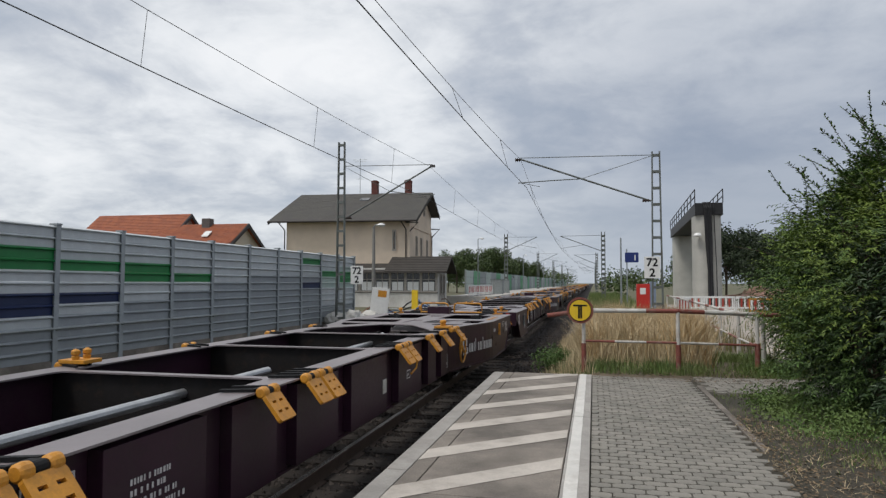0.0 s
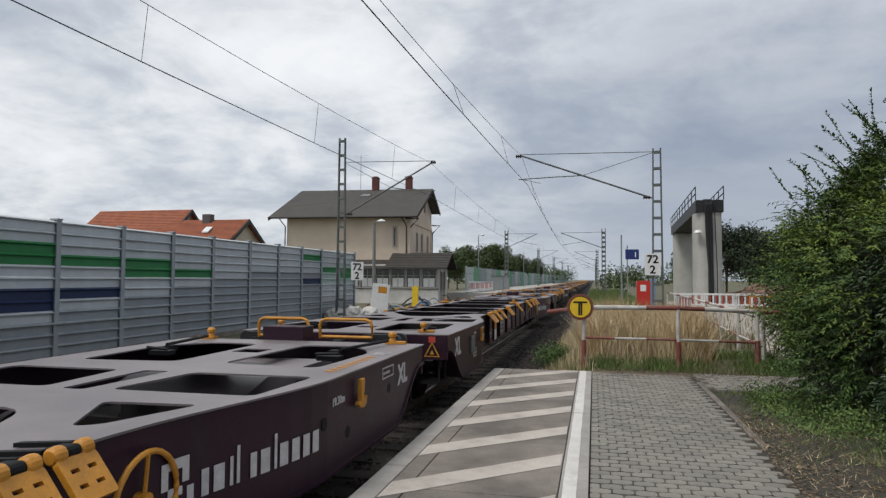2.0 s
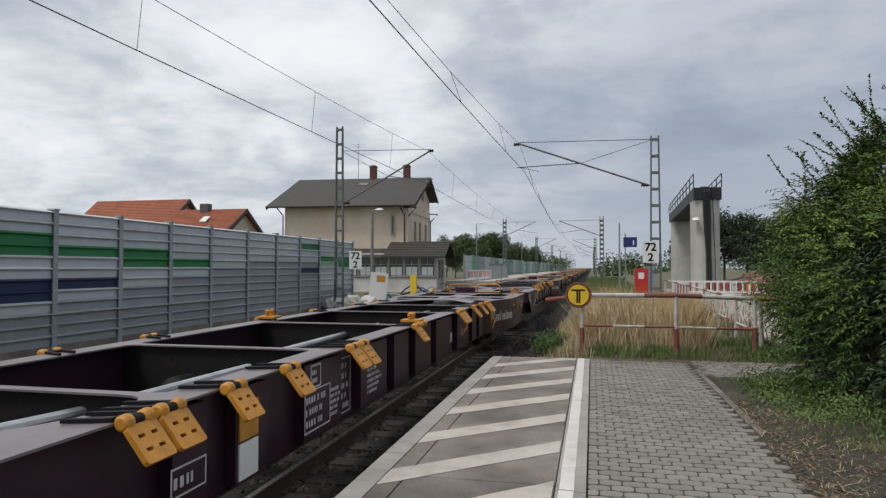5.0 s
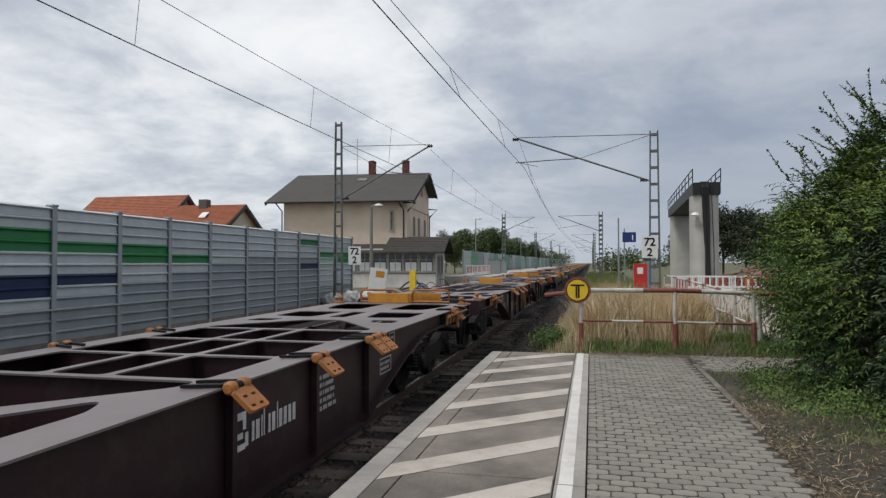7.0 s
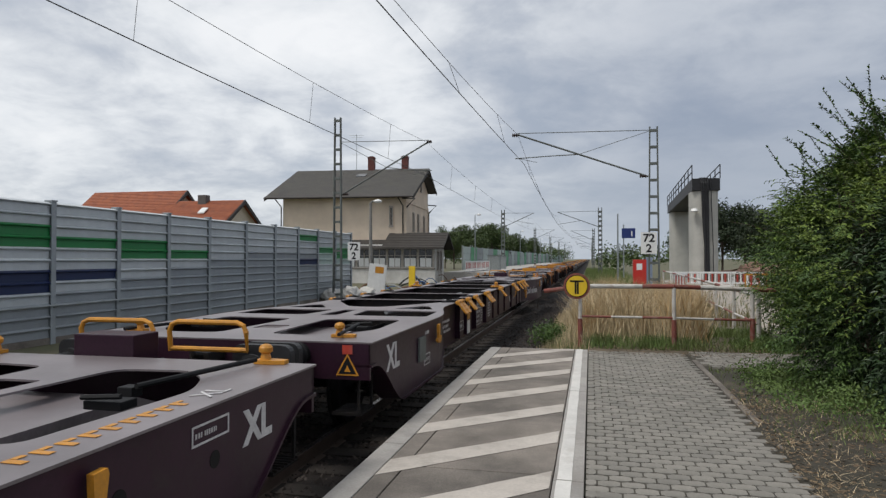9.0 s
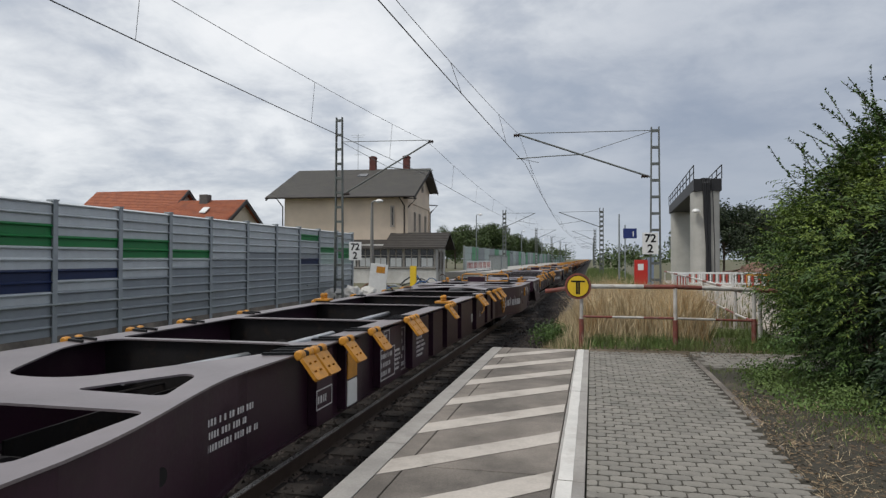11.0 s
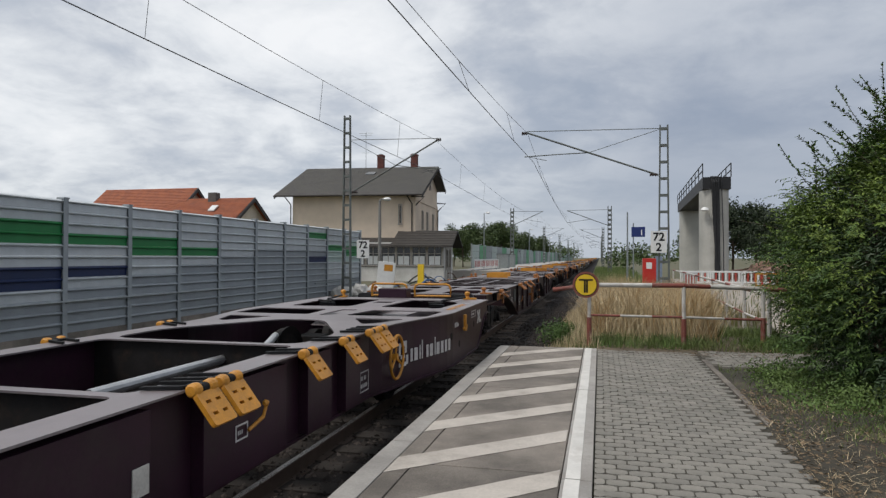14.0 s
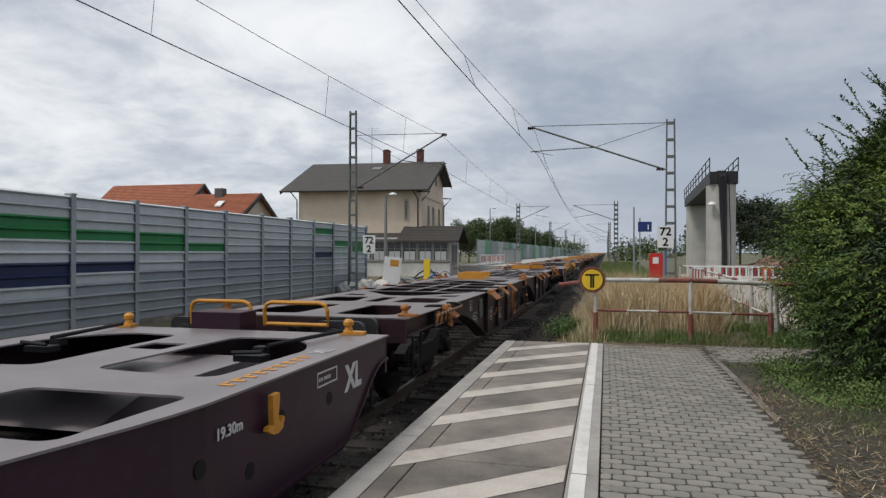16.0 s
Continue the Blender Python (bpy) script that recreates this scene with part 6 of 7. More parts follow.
def xl_wagon(brackets, raised):
    """Aubergine container wagon: narrow deep middle with brackets, wide end decks over the bogies."""
    w = thing("container_wagon", pose(0, 0, 0), "empty aubergine container wagon with deep side sills and yellow folded brackets", "freight wagon", "wagons of the train")
    E = L_XL / 2 - 0.61          # headstock
    WM, WE = 1.24, 1.60
    set_width(WM)

    def hw(y):
        f = min(1.0, max(0.0, (abs(y) - 6.45) / 2.2))
        return WM + (WE - WM) * f * f * (3 - 2 * f)

    def zb(y):
        d = E - abs(y)
        if d > 1.15:
            return 0.41
        f = max(0.0, d - 0.12) / 1.03
        return 0.93 - 0.52 * (f * f * (3 - 2 * f))

    ys = lin(-E, -9.3, 0.08) + lin(-9.3, -6.3, 0.25)[1:] + lin(-6.3, 6.3, 6.3)[1:] + lin(6.3, 9.3, 0.25)[1:] + lin(9.3, E, 0.08)[1:]
    INS = 0.02
    for s in (-1, 1):
        hw_in = lambda y: hw(y) - 0.09 * (1 if abs(y) < 6.3 else max(0.0, 1 - (abs(y) - 6.3) / 0.35))
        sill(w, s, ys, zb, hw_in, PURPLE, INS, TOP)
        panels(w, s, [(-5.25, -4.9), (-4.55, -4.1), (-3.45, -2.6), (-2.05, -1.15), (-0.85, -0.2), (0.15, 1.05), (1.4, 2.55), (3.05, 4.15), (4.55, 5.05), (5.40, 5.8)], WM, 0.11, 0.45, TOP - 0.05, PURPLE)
    # deck: one plate with its openings
    outer = [(hw(y), y) for y in ys] + [(-hw(y), y) for y in reversed(ys)]
    holes = []

    def hole(pts, r=0.08):
        holes.append(rounded(pts, r, 4))

    for e in (-1, 1):
        for s in (-1, 1):
            q = lambda x, v: (s * x, e * v)
            hole([q(0.24, 9.25), q(1.22, 9.15), q(1.28, 10.35), q(1.1, 10.75), q(0.85, 11.0), q(0.30, 10.95)], 0.14)
            hole([q(0.27, 7.75), q(1.38, 7.75), q(1.42, 8.65), q(0.36, 8.65)], 0.10)
            hole([q(0.56, 7.35), q(1.22, 7.40), q(1.02, 6.78), q(0.90, 6.70)], 0.09)
        q = lambda x, v: (x, e * v)
        hole([q(-0.09, 7.7), q(0.09, 7.7), q(0.12, 8.65), q(-0.12, 8.65)], 0.05)
        hole([q(-0.18, 10.1), q(0.14, 10.1), q(0.14, 10.45), q(-0.18, 10.45)], 0.04)
    BAYS = [-7.1, -5.05, -2.72, 0.12, 2.62, 4.82, 7.1]
    for i, (a, c) in enumerate(zip(BAYS, BAYS[1:])):
        a, c = a + 0.05, c - 0.05
        x = WM - 0.25
        if i == 0:
            hole([(-x, c), (-x, a + 1.35), (-0.28, a), (0.28, a), (x, a + 1.35), (x, c)], 0.25)
        elif i == 5:
            hole([(-x, a), (x, a), (x, c - 1.35), (0.28, c), (-0.28, c), (-x, c - 1.35)], 0.25)
        else:
            hole([(-x, a), (x, a), (x, c), (-x, c)], 0.10)
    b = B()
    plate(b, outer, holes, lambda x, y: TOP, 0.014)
    part("deck", b, DECKP, w, "deck plate with large openings, sky light put into its colour")
    # crossbeams, end webs and the low inner longitudinals
    for y in BAYS[1:-1]:
        b = B()
        box(b, -WM + 0.13, WM - 0.13, y - 0.01, y + 0.01, 0.50, TOP - 0.016)
        box(b, -WM + 0.13, WM - 0.13, y - 0.08, y + 0.08, 0.47, 0.49)
        # Near-black colour puts the frame's inner shade on these beams.
        part("crossbeam", b, GRIME_SHADE, w, "crossbeam, darkened for shade inside the frame")
    for s in (-1, 1):
        b = B()
        box(b, s * 0.30 - 0.012, s * 0.30 + 0.012, -7.0, 7.0, 0.45, 0.70)
        box(b, s * 0.30 - 0.07, s * 0.30 + 0.07, -7.0, 7.0, 0.43, 0.449)
        part("inner_beam", b, GRIME_SHADE, w, "longitudinal, darkened for shade inside the frame")
        b = B()
        box(b, -WE + 0.02, WE - 0.02, s * (E - 0.02) - 0.02, s * (E - 0.02) + 0.02, 0.80, TOP - 0.015)
        part("headstock", b, PURPLE, w, "aubergine end beam")
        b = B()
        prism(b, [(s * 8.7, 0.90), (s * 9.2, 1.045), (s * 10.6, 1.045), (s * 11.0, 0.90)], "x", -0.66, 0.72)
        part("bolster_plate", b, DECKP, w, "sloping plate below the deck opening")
        bogie(w, s * 8.95)
        for x in (-0.875, 0.875):
            buffer(w, x, s * E, s, 1.03)
        coupling(w, s * E, s)
        for x in (-1, 1):
            spigot(w, x * (1.22 if s > 0 else 1.14), s * (E - (0.06 if s > 0 else 0.36)), TOP, ORANGE)
            b = B()
            tube(b, [(x * 1.20, s * (E - 0.18), TOP + 0.045), (x * 1.02, s * (E - 1.25), TOP + 0.045)], 0.018, 8)
            box(b, x * 0.97 - 0.12, x * 0.97 + 0.12, s * (E - 1.4) - 0.07, s * (E - 1.4) + 0.07, TOP - 0.05, TOP + 0.0, 0.006)
            tube(b, [(x * 0.85, s * (E - 1.48), TOP + 0.02), (x * 1.1, s * (E - 1.48), TOP + 0.035)], 0.016, 6)
            box(b, x * 0.97 - 0.08, x * 0.97 + 0.02, s * (E - 1.2) - 0.05, s * (E - 1.2) + 0.05, TOP - 0.03, TOP + 0.035, 0.006)
            part("locking_lever", b, BLACKP, w, "dark steel locking lever")
        set_width(WE - 0.1)
        step_grate(w, s * (E - 0.25), 0.45)
        set_width(WM)
    # far end: box and handrails
    b = B()
    box(b, -0.54, 0.02, E + 0.02, E + 0.34, TOP - 0.12, TOP + 0.17, 0.01)
    part("end_box", b, PURPLE, w, "aubergine end box")
    end_handrail(w, E + 0.40, ORANGE, z=TOP, xs=(0.08, 0.80))
    # inside: brake gear
    b = B()
    tube(b, [(0.15, -6.4, 1.02), (0.45, -5.0, 1.02), (0.45, -3.0, 1.0)], 0.04, 10)
    part("brake_rod", b, PIPE, w, "bright brake pipe")
    b = B()
    tube(b, [(0.2, -2.2, 1.0), (0.2, 1.6, 1.0)], 0.04, 10)
    part("brake_rod", b, PIPE, w, "bright brake pipe")
    b = B()
    tube(b, [(0.25, 3.2, 1.0), (0.25, 5.6, 1.0), (-0.15, 6.6, 1.0)], 0.04, 10)
    part("brake_rod", b, PIPE, w, "bright brake pipe")
    b = B()
    lathe(b, [(0.10, -0.45), (0.16, -0.38), (0.16, 0.35), (0.10, 0.42)], "y", (-0.35, -2.6, 0.72), 16)
    lathe(b, [(0.10, -0.45), (0.14, -0.38), (0.14, 0.35), (0.10, 0.42)], "y", (-0.2, 2.2, 0.70), 16)
    part("air_tank", b, GRIME_SHADE, w, "dark air reservoir")
    for k, yy in enumerate((-4.0, -0.6, 2.9)):
        b = B()
        tube(b, [(-0.7, yy - 1.6, 0.7), (-0.2, yy - 0.5, 0.76), (0.1, yy + 0.4, 0.74), (0.45, yy + 1.3, 0.72)], 0.014, 6)
        part("cable", b, WHITEP if k == 1 else GRIME_SHADE, w, "thin brake hose")
    # brackets along both sides
    for y in brackets:
        flap(w, y, 1, ORANGE, up=y in raised)
    for y in (-5.3, -4.4, -3.5, -2.1, 0.45, 2.4, 4.5, 6.1):
        flap(w, y, -1, ORANGE, up=y in (0.45,))
    hand_wheel(w, 6.80, 0.77, ORANGE)
    set_width(WE)
    for y, z in ((-8.78, 0.95), (9.18, 0.95)):
        hook(w, y, z, ORANGE)
    set_width(WM)
    # markings
    x, xe = WM - 0.017, WE - 0.019
    text_part("letters", "XL", 0.37, WHITEP, w, on_side(xe, -10.92, 0.80), bold=0.012, label="white letters XL")
    text_part("letters", "XL", 0.28, WHITEP, w, on_side(xe, 10.44, 0.83), bold=0.012, label="white letters XL")
    brand_mark(w, 6.95, 0.62, 0.30, lambda v: hw(v) - 0.015, 1.6)
    bars(w, -1.85, 0.56, 0.50, 0.36, 6, x, seed=3)
    bars(w, -2.43, 0.50, 0.26, 0.50, 5, WM - 0.104, frame_=True, seed=4)
    bars(w, -3.42, 0.55, 0.50, 0.30, 3, x, frame_=True, seed=5)
    bars(w, -2.88, 0.55, 0.25, 0.28, 5, x, seed=12)
    bars(w, -5.24, 0.62, 0.30, 0.12, 1, x, frame_=True, seed=13)
    bars(w, -3.3, 0.92, 0.16, 0.14, 2, x, frame_=True, seed=14)
    bars(w, -7.3, 0.72, 0.9, 0.24, 3, hw(-7.0) - 0.012, seed=6)
    bars(w, 9.93, 0.985, 0.30, 0.05, 1, xe, frame_=True, seed=8)
    bars(w, 3.44, 0.72, 0.10, 0.05, 1, x, frame_=True, seed=9)
    b = B()
    box(b, x, x + 0.01, 2.40, 2.53, 0.66, 0.82, 0.004)
    part("paper_label", b, WWHITE, w, "small grubby paper label")
    b = B()
    tube(b, [(x + 0.02, 3.55, 0.74), (x + 0.05, 3.7, 0.80), (x + 0.05, 3.74, 0.88)], 0.014, 6)
    lathe(b, [(0.012, -0.03), (0.026, -0.01), (0.012, 0.025)], "y", (x + 0.05, 3.74, 0.89), 10)
    part("drain_crank", b, ORANGE, w, "small yellow brake release crank")
    bars(w, 6.05, 0.52, 0.20, 0.16, 2, WM - 0.107, frame_=True, seed=10)
    bars(w, -9.34, 0.98, 0.26, 0.07, 1, xe, seed=11)
    bars(w, -9.36, 0.64, 0.24, 0.08, 1, xe, frame_=True, seed=15)
    text_part("letters", "19.30m", 0.09, WHITEP, w, on_side(hw(8.75) - 0.012, 8.62, 0.93), bold=0.002, label="small white length marking")
    b = B()
    box(b, x, x + 0.012, -4.52, -4.26, 0.74, 1.0)
    part("orange_plate", b, ORANGE, w, "orange placard")
    b = B()
    box(b, x, x + 0.012, -4.52, -4.26, 0.47, 0.72)
    part("white_plate", b, SIGNW, w, "white placard")
    b = B()
    box(b, xe, xe + 0.03, -9.70, -9.40, 0.70, 0.99, 0.008)
    part("label_holder", b, MASTM, w, "dark wire label holder")
    for y, z in ((-8.48, 0.83), (-7.74, 0.82), (8.50, 0.82), (8.98, 0.66), (10.12, 0.84), (9.36, 0.88)):
        b = B()
        q = hw(y) - 0.02
        lathe(b, [(0.05, q - 0.01), (0.05, q + 0.003)], "x", (0, y, z), 14)
        part("lifting_hole", b, BLACKP, w, "dark round hole")
    # rear headstock face
    warn_triangle(w, facing_back(1.36, -E - 0.002, 0.84), 0.23)
    b = B()
    box(b, 1.31, 1.41, -E - 0.006, -E - 0.002, 1.04, 1.125)
    part("red_reflector", b, REDP, w, "small red plate")
    # deck lettering
    b = B()
    for i in range(9):
        box(b, 1.38, 1.48, 8.95 + i * 0.13, 8.99 + i * 0.13, TOP + 0.002, TOP + 0.004)
        box(b, 1.38, 1.41, 8.995 + i * 0.13, 9.05 + i * 0.13, TOP + 0.002, TOP + 0.004)
    part("deck_lettering", b, ORANGE, w, "faded yellow deck lettering")
    text_part("deck_letters", "XL", 0.2, WHITEP, w, Matrix(((0, -1, 0, 1.50), (1, 0, 0, 10.2), (0, 0, 1, TOP + 0.004), (0, 0, 0, 1))), label="white deck letters")
    return w


def b_wagon():
    """Brown articulated wagon: two frames on three bogies."""
    w = thing("articulated_container_wagon", pose(0, 0, 0), "empty brown articulated container wagon with orange brackets and hazard-striped bars", "freight wagon", "wagons of the train")
    E = L_B / 2 - 0.61
    TOPB = TOP
    J = 0.2                      # the joint
    WB = 1.33
    set_width(WB)

    def section(a, e, sgn, ribs):
        """One frame from y=a (outer end) to y=e (joint end)."""
        lo, hi = min(a, e), max(a, e)

        def zb(y):
            z = 0.29
            outer_arch = (abs(y - a), 3.4, 6.0) if sgn > 0 else (abs(y - a), 2.9, 5.4)
            for d, start, full in (outer_arch, (abs(y - e), *((0.5, 2.6) if sgn > 0 else (0.8, 2.8)))):
                if d < full:
                    f = min(1, max(0, (full - d) / (full - start)))
                    z = max(z, 0.29 + 0.66 * (f + math.sin(f * math.pi / 2)) / 2)
            return z

        def hw(y):
            return WB

        for s in (-1, 1):
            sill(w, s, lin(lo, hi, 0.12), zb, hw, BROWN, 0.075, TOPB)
            for y in ribs:
                b = B()
                x0, x1 = s * (WB - 0.07), s * (WB - 0.012)
                box(b, min(x0, x1), max(x0, x1), y - 0.03, y + 0.03, zb(y) + 0.03, TOPB - 0.03, 0.004)
                part("stiffener", b, BROWN, w)
        X = WB
        n = 40
        outer = [(X, lo + (hi - lo) * i / n) for i in range(n + 1)] + [(-X, hi - (hi - lo) * i / n) for i in range(n + 1)]
        holes = []

        def hole(pts, r=0.1):
            holes.append(rounded(pts, r, 4))

        o = lambda x, d: (x, a - sgn * d)       # measured from the outer end
        j = lambda x, d: (x, e + sgn * d)       # measured from the joint
        for s in (-1, 1):
            hole([o(s * 0.25, 0.35), o(s * 0.75, 0.30), o(s * 1.03, 0.38), o(s * 1.03, 1.0), o(s * 0.85, 1.8), o(s * 0.25, 1.8)], 0.12)
            hole([o(s * 0.30, 2.4), o(s * 1.05, 2.4), o(s * 1.05, 3.35), o(s * 0.42, 3.45)], 0.12)
            hole([o(s * 0.66, 3.8), o(s * 1.04, 3.8), o(s * 1.06, 4.2), o(s * 0.74, 4.15)], 0.08)
            hole([j(s * 0.24, 1.05), j(s * 0.34, 0.75), j(s * 1.0, 0.85), j(s * 1.0, 1.8), j(s * 0.86, 2.1)], 0.12)
        hole([o(-0.14, 2.4), o(0.1, 2.4), o(0.1, 3.45), o(-0.14, 3.45)], 0.05)
        q = 1.04
        hole([o(-0.25, 3.9), o(0.25, 3.9), o(q, 5.0), o(q, 5.15), o(-q, 5.15), o(-q, 5.0)], 0.15)
        hole([j(-0.12, 1.45), j(0.12, 1.45), j(q, 2.55), j(q, 2.75), j(-q, 2.75), j(-q, 2.55)], 0.12)
        y0, y1 = 2.8, abs(a - e) - 5.2
        k = 3
        for i in range(k):
            d0, d1 = y0 + (y1 - y0) * i / k + 0.04, y0 + (y1 - y0) * (i + 1) / k - 0.04
            for xa, xb in ((-1.04, -0.30), (-0.22, 0.22), (0.30, 1.04)):
                hole([j(xa, d0), j(xb, d0), j(xb, d1), j(xa, d1)], 0.07)
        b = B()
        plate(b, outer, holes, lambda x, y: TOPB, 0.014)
        part("deck", b, DECKB, w, "weathered brown deck plate with openings, lightened for the sky's gleam")
        for i in range(k + 1):
            b = B()
            y = e + sgn * (y0 + (y1 - y0) * i / k)
            box(b, -WB + 0.1, WB - 0.1, y - 0.012, y + 0.012, 0.55, TOPB - 0.016)
            part("crossbeam", b, BROWN, w)
        for xx in (-0.26, 0.26):
            b = B()
            ya, yb = e + sgn * y0, e + sgn * y1
            box(b, xx - 0.01, xx + 0.01, min(ya, yb), max(ya, yb), 0.72, TOPB - 0.016)
            part("inner_beam", b, BROWN, w)
        for yy, hh in ((a, 0.86), (e, 0.9)):
            b = B()
            box(b, -WB + 0.02, WB - 0.02, yy - 0.02, yy + 0.02, hh, TOPB - 0.015)
            part("headstock", b, BROWN, w, "brown end beam")

    section(E, J + 0.2, 1, (3.15, 4.5, 5.85))
    section(-E, J - 0.2, -1, (-6.2, -4.85, -3.5))
    for y in (-E + 1.95, J, E - 1.95):
        bogie(w, y)
    for s in (-1, 1):
        for x in (-0.875, 0.875):
            buffer(w, x, s * E, s, 1.03)
        coupling(w, s * E, s)
        step_grate(w, s * (E - 0.55), 0.40)
        for x in (-1, 1):
            spigot(w, x * (HW - 0.12), s * (E - 0.25), TOPB, ORANGE2)
            spigot(w, x * (HW - 0.12), J + s * 0.42, TOPB, ORANGE2)
        # hazard-striped swing bar with brackets over the outer bogie
        yb = 9.9 if s > 0 else -10.05
        b = B()
        x = HW + 0.15
        zs = TOPB - 0.035
        yb -= 0.08
        ends = (yb - 0.75, yb + 0.75)
        k = 18
        for i in range(0, k, 2):
            ya, yc = ends[0] + 1.5 * i / k, ends[0] + 1.5 * (i + 1) / k
            tube(b, [(x, ya, zs), (x, yc, zs)], 0.022, 8)
        part("swing_bar", b, ORANGE2, w, "yellow and black striped swing bar")
        b = B()
        for i in range(1, k, 2):
            ya, yc = ends[0] + 1.5 * i / k, ends[0] + 1.5 * (i + 1) / k
            tube(b, [(x, ya, zs), (x, yc, zs)], 0.022, 8)
        tube(b, [(x, ends[1], zs), (x - 0.05, ends[1] + 0.07, zs + 0.02), (x - 0.14, ends[1] + 0.05, zs + 0.04), (x - 0.2, ends[1] - 0.12, zs + 0.05)], 0.022, 8)
        part("swing_bar_band", b, BLACKP, w, "black bands")
        b = B()
        for i in range(4):
            ya = yb - 0.35 + i * 0.25
            prism(b, [(ya + 0.14, TOPB - 0.04), (ya + 0.25, TOPB - 0.04), (ya + 0.13, TOPB - 0.20), (ya + 0.02, TOPB - 0.20)], "x", HW + 0.01, HW + 0.02)
        part("hazard_plate", b, ORANGE2, w, "orange stripes of a hazard plate")
        b = B()
        box(b, HW - 0.08, HW + 0.009, yb - 0.36, yb + 0.66, TOPB - 0.21, TOPB - 0.03)
        part("hazard_backing", b, BLACKP, w, "black hazard backing")
        hook(w, yb + 0.50, TOPB - 0.2, ORANGE2)
        flap(w, yb + 0.2, 1, ORANGE2)
    # handrails and orange end box on the leading end
    b = B()
    box(b, -0.70, 0.12, E - 0.08, E - 0.02, TOPB + 0.003, TOPB + 0.19, 0.008)
    part("end_box", b, ORANGE, w, "orange end plate")
    b = B()
    box(b, 0.05, 0.72, E + 0.14, E + 0.20, TOPB + 0.0, TOPB + 0.19, 0.008)
    part("end_plate", b, ORANGE, w, "orange end plate")
    end_handrail(w, E + 0.07, ORANGE2, z=TOPB, xs=(0.16, 0.90))
    # orange stops at the joint
    for x0, x1, yy in ((-0.58, 0.22, J - 0.65), (-0.62, 0.18, J + 0.42)):
        b = B()
        box(b, x0, x1, yy - 0.025, yy + 0.025, TOPB + 0.003, TOPB + 0.19, 0.008)
        part("cross_stop", b, ORANGE, w, "orange cross stop")
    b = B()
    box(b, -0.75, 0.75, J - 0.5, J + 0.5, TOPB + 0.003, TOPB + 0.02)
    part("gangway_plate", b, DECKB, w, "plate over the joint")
    # ladder at the joint
    b = B()
    x = HW - 0.02
    for yy in (J - 0.2, J + 0.12):
        tube(b, [(x - 0.02, yy, 1.02), (x + 0.02, yy, 0.80), (x + 0.02, yy, 0.36)], 0.018, 6)
    lad = part("ladder", b, BROWN, w, "steel access ladder")
    for z in (0.40, 0.66):
        b = B()
        box(b, x - 0.02, x + 0.05, J - 0.2, J + 0.12, z, z + 0.05, 0.008)
        part("rung", b, ORANGE2, lad, "orange rung")
    b = B()
    tube(b, [(x, J - 0.12, 0.98), (x, J - 0.12, 1.22), (x, J - 0.08, 1.25), (x, J + 0.10, 1.25), (x, J + 0.14, 1.22), (x, J + 0.14, 0.98)], 0.016, 6)
    part("grab_handle", b, ORANGE2, lad, "orange grab handle")
    # brackets
    for y in (6.04, 5.76, 4.43, 3.08, -3.45, -4.76, -5.98, -6.26):
        flap(w, y, 1, ORANGE2)
    for y in (6.0, 4.6, 3.3, -3.4, -4.6, -6.0):
        flap(w, y, -1, ORANGE2)
    hand_wheel(w, -3.0, 0.70, ORANGE2, 0.28)
    x = HW - 0.073
    brand_mark(w, 3.22, 0.66, 0.26, lambda v: x, 1.05)
    bars(w, 4.62, 0.62, 0.45, 0.34, 5, x, seed=21)
    bars(w, 6.40, 0.70, 0.36, 0.12, 2, x, frame_=True, seed=22)
    bars(w, 6.74, 0.96, 0.17, 0.12, 2, x, frame_=True, seed=23)
    text_part("letters", "1155", 0.09, WHITEP, w, on_side(x, 4.8, 1.0), label="white height figures")
    bars(w, -3.97, 0.93, 0.30, 0.16, 1, x, fill=-1.0, frame_=True, seed=33)
    text_part("letters", "GE", 0.17, WHITEP, w, on_side(x, -3.95, 0.95), bold=0.004, label="white boxed letters GE")
    bars(w, -4.75, 0.92, 0.62, 0.15, 1, x, fill=1.0, seed=24)
    text_part("letters", "Sggrss", 0.15, WHITEP, w, on_side(x, -4.75, 0.74), bold=0.003, label="white type letters")
    bars(w, -4.7, 0.50, 0.5, 0.16, 2, x, frame_=True, seed=25)
    bars(w, -3.2, 0.88, 0.3, 0.16, 2, x, frame_=True, seed=26)
    bars(w, -5.55, 0.55, 0.18, 0.20, 2, x, frame_=True, seed=27)
    bars(w, -5.9, 0.62, 0.14, 0.10, 1, x, frame_=True, seed=32)
    b = B()
    tube(b, [(x + 0.02, -5.25, 0.60), (x + 0.05, -5.12, 0.66), (x + 0.05, -5.08, 0.76)], 0.014, 6)
    part("brake_crank", b, ORANGE2, w, "small orange brake crank")
    bars(w, -7.40, 0.68, 0.34, 0.12, 2, x, frame_=True, seed=28)
    bars(w, -7.68, 0.92, 0.15, 0.12, 2, x, frame_=True, seed=31)
    bars(w, -8.9, 1.0, 0.4, 0.06, 1, x, seed=29)
    bars(w, -9.7, 0.97, 0.36, 0.10, 1, x, frame_=True, seed=30)
    b = B()
    box(b, x, x + 0.03, -6.88, -6.60, 0.70, 1.04, 0.008)
    part("label_holder", b, MASTM, w, "dark wire label holder")
    warn_triangle(w, on_side(x + 0.001, -2.35, 0.93), 0.18)
    return w


V0, ACC = 19.80, 0.102


def ran(t):
    """Metres run by the train after t seconds."""
    return V0 * t + ACC * t * t / 2


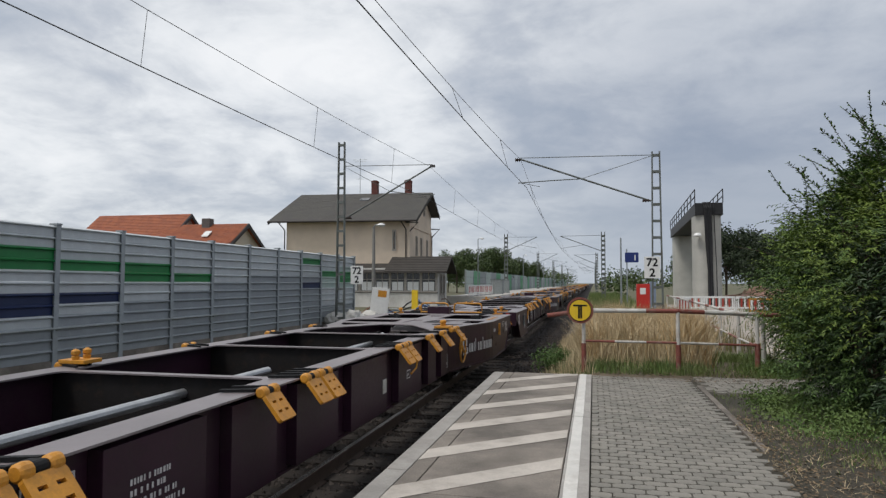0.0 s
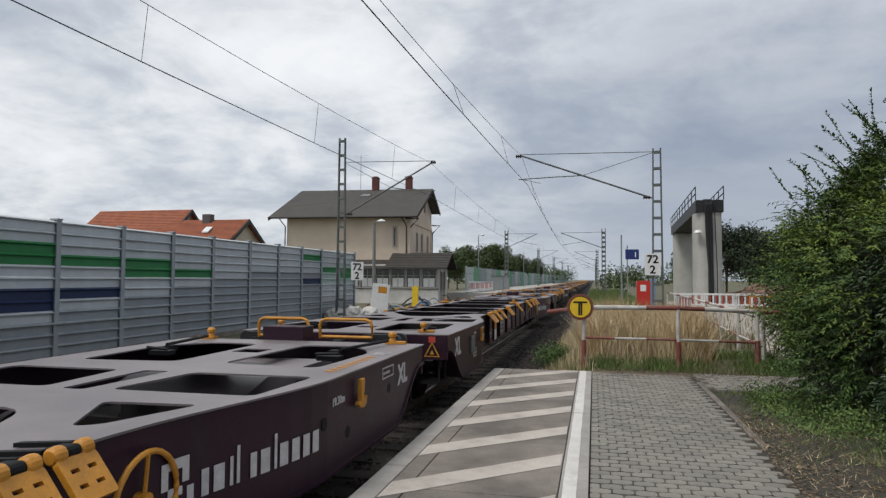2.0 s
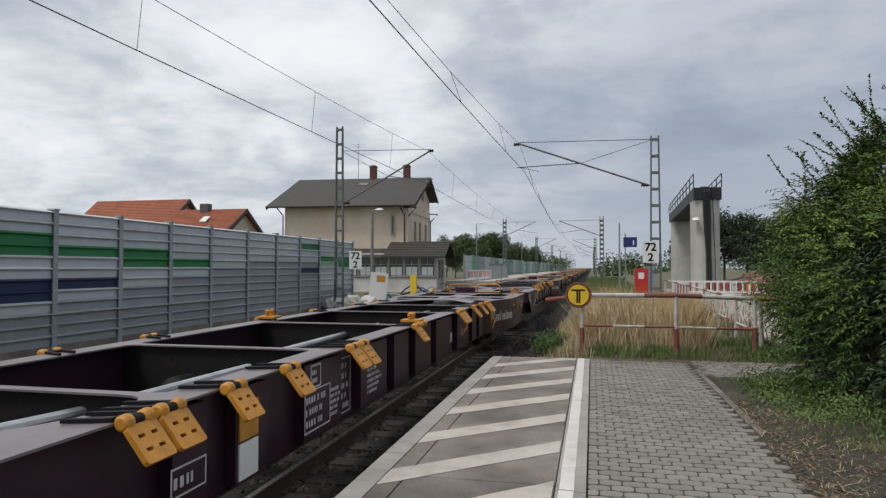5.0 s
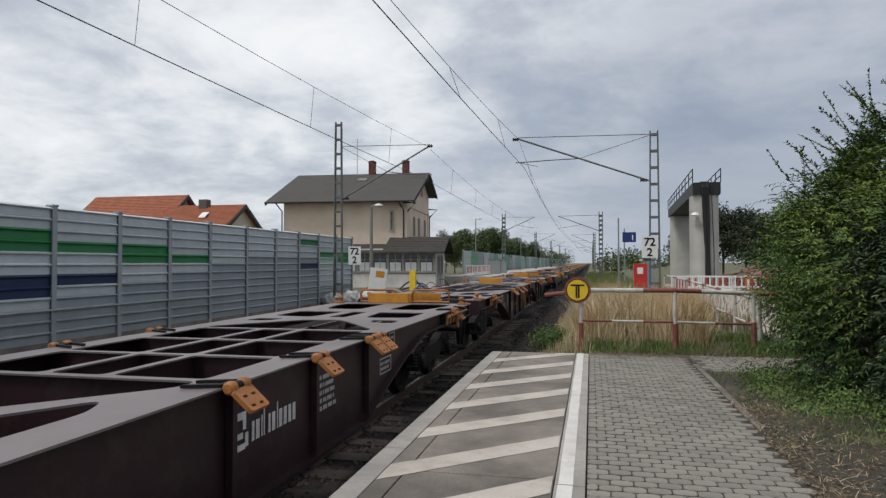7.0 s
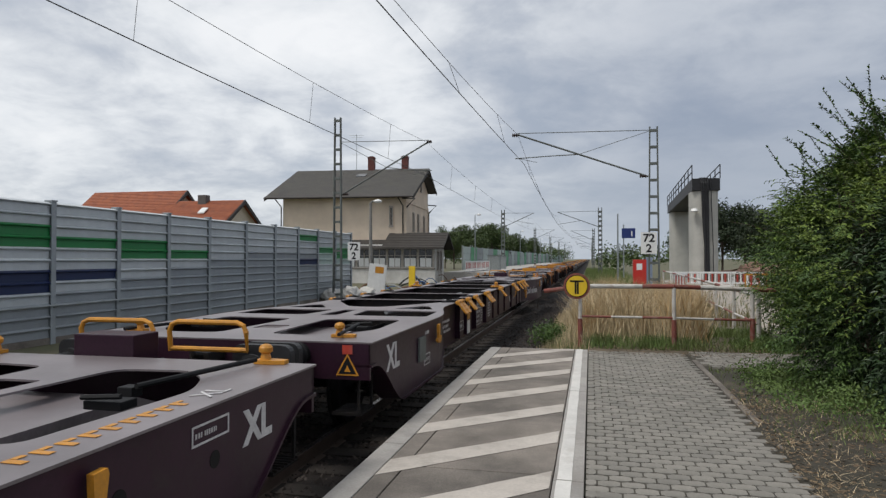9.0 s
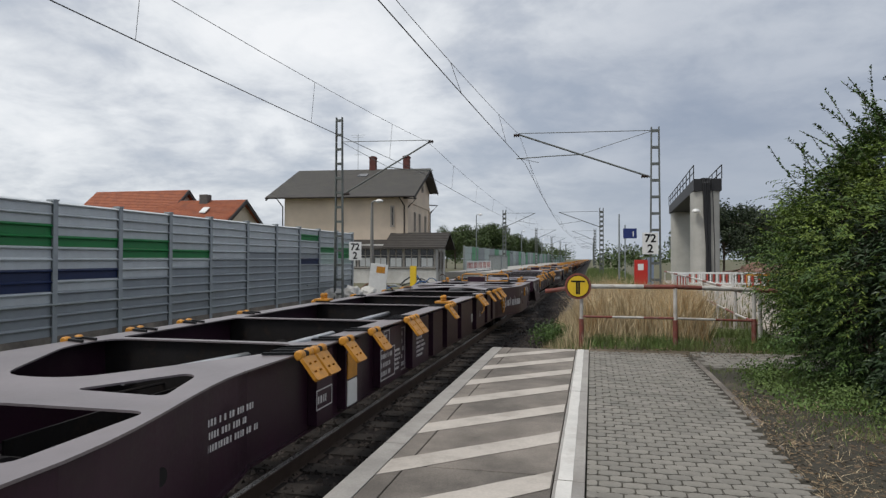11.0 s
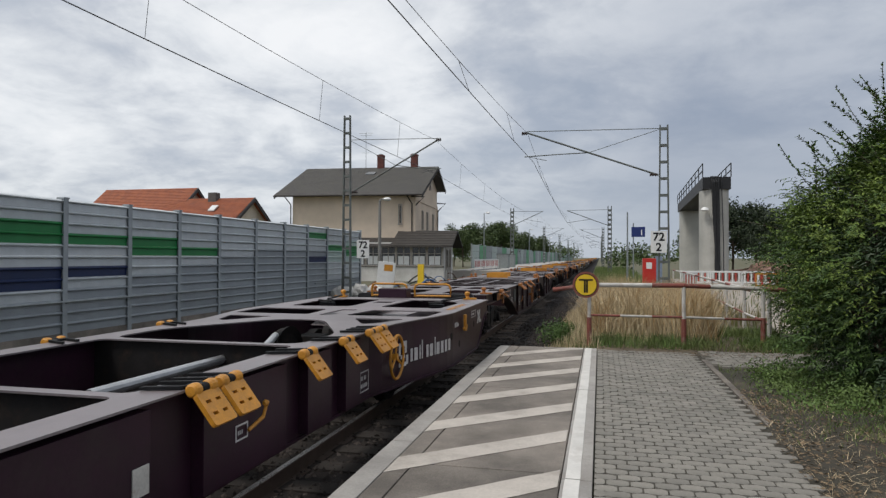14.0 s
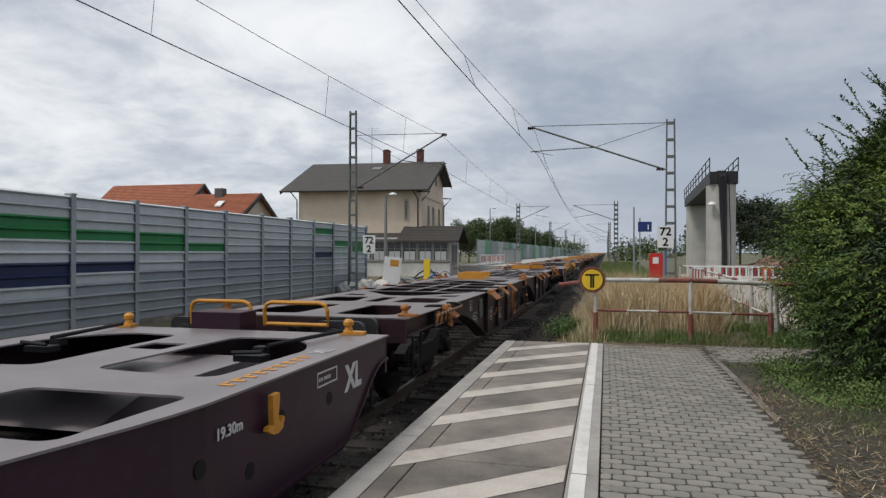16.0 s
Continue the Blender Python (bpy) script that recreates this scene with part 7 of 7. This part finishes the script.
# types from the leading wagon backwards (Y: another set of brackets); a joint passes y = 2.35 at 0.485 s
ORDER = "XXXXBXXXXXXY" + "XXXXBBXXXBBXBXX"
LEAD = 12
OFFSET = {"X": 0.12, "Y": 0.12, "B": 0.42}
LENGTH = {"X": L_XL, "Y": L_XL, "B": L_B}
VIEW_SHIFT = {13: -0.16, 19: -0.06}      # moves single wagons to fit the camera's view
starts = []
y = 2.35 - ran(0.485)
for k in range(LEAD - 1, -1, -1):
    L = LENGTH[ORDER[k]]
    starts.append((ORDER[k], y + L / 2))
    y += L
y = 2.35 - ran(0.485)
for k in range(LEAD, len(ORDER)):
    L = LENGTH[ORDER[k]]
    starts.append((ORDER[k], y - L / 2 + VIEW_SHIFT.get(k, 0.0)))
    y -= L
PROTO = {"X": xl_wagon((-5.65, -5.37, -4.68, -3.84, -2.45, -2.16, -0.02, 0.32, 2.94, 3.23, 4.42, 5.27, 5.98, 6.28), (0.32,)),
         "Y": xl_wagon((-5.62, -4.5, -3.62, -2.80, -2.51, -0.46, 0.27, 0.56, 2.94, 3.23, 4.42, 5.27, 5.98, 6.28), (-5.62, 5.98)),
         "B": b_wagon()}
WAGONS = []
used = set()
for kind, y in starts:
    y += OFFSET[kind]
    if kind in used:
        ob = copy_thing(PROTO[kind], pose(TRACK_X, y, RAIL_Z))
    else:
        ob = PROTO[kind]
        ob.matrix_basis = pose(TRACK_X, y, RAIL_Z)
        used.add(kind)
    WAGONS.append((ob, y))
# one wagon near the rear has lost its painted owner's mark
for ob, y in WAGONS:
    if abs(y + ran(16.0) + 5.0) < 10 and ob.name.startswith("container_wagon") and y + ran(16.0) < 3:
        for c in list(ob.children):
            if c.name.startswith("owner_mark"):
                bpy.data.objects.remove(c)


def motions():
    for ob, y in WAGONS:
        walk(ob, [(t, pose(TRACK_X, y + ran(t), RAIL_Z)) for t in range(17)])


# ---- paving blocks (many small pieces) ----
def paving():
    """Zigzag blocks laid across the platform in offset rows."""
    W, D, G = 0.166, 0.126, 0.010
    def block(bm, cx, cy, z, half=1.0):
        w, d = W * half / 2 - G / 2, D / 2 - G / 2
        k = 0.020
        pts = [(-w, -d + k), (-w * 0.5, -d), (w * 0.5, -d), (w, -d + k), (w, d - k), (w * 0.5, d), (-w * 0.5, d), (-w, d - k)]
        lo = [bm.verts.new((cx + x, cy + y, z - 0.05)) for x, y in pts]
        hi = [bm.verts.new((cx + x * 0.985, cy + y * 0.975, z)) for x, y in pts]
        bm.faces.new(hi)
        n = len(pts)
        for i in range(n):
            bm.faces.new((lo[i], lo[(i + 1) % n], hi[(i + 1) % n], hi[i]))
    b = B()
    block(b, 0, 0, 0)
    first = part("paving_block", b, PAVER, plat)
    me = first.data
    first.matrix_basis = pose(0.1, 4.6, PLAT_Z)
    rest = B()
    rng = random.Random(8)
    row, made = 0, 1
    y = -2.0
    while y < PLAT_END - 0.06:
        off = (row % 2) * W / 2
        x = -0.043 + W / 2 - off
        if off:
            block(rest, -0.043 + W / 4, y, PLAT_Z + rng.uniform(-0.003, 0.003), 0.5)
        while x < 1.53:
            if x - W / 2 >= -0.05:
                z = PLAT_Z + rng.uniform(-0.003, 0.003) + 0.004 * math.sin(x * 2.1 + y * 1.3)
                if 4.55 < y and made < 300 and y < 7.2:
                    piece("paving_block", me, plat, pose(x, y, z, rng.uniform(-0.6, 0.6), rng.uniform(-0.6, 0.6), rng.uniform(-0.8, 0.8)))
                    made += 1
                else:
                    block(rest, x, y, z)
            x += W
        y += D - 0.006
        row += 1
    # cross path of blocks that leads off to the side
    yy = 10.35
    while yy < 11.9:
        x = 1.70
        while x < 3.6:
            block(rest, x + (0.1 if int(yy * 100) % 2 else 0), yy, PLAT_Z + 0.01 + rng.uniform(-0.004, 0.004))
            x += W
        yy += D
    me2 = bpy.data.meshes.new("paving_field")
    rest.to_mesh(me2)
    rest.free()
    me2.materials.append(PAVER2)
    f = new("paving_field", me2)
    f.parent = plat
    tagged(f, "worn grey paving blocks with sandy joints", kind="stuff")
    # kerb along the right of the paving
    y = -2.0
    while y < 10.9:
        k = B()
        box(k, 1.545, 1.62, y + 0.004, y + 0.996, 0.05, PLAT_Z + 0.004 + random.uniform(-0.004, 0.004), 0.006)
        part("edging_stone", k, CONC, plat)
        y += 1.0


paving()


motions()
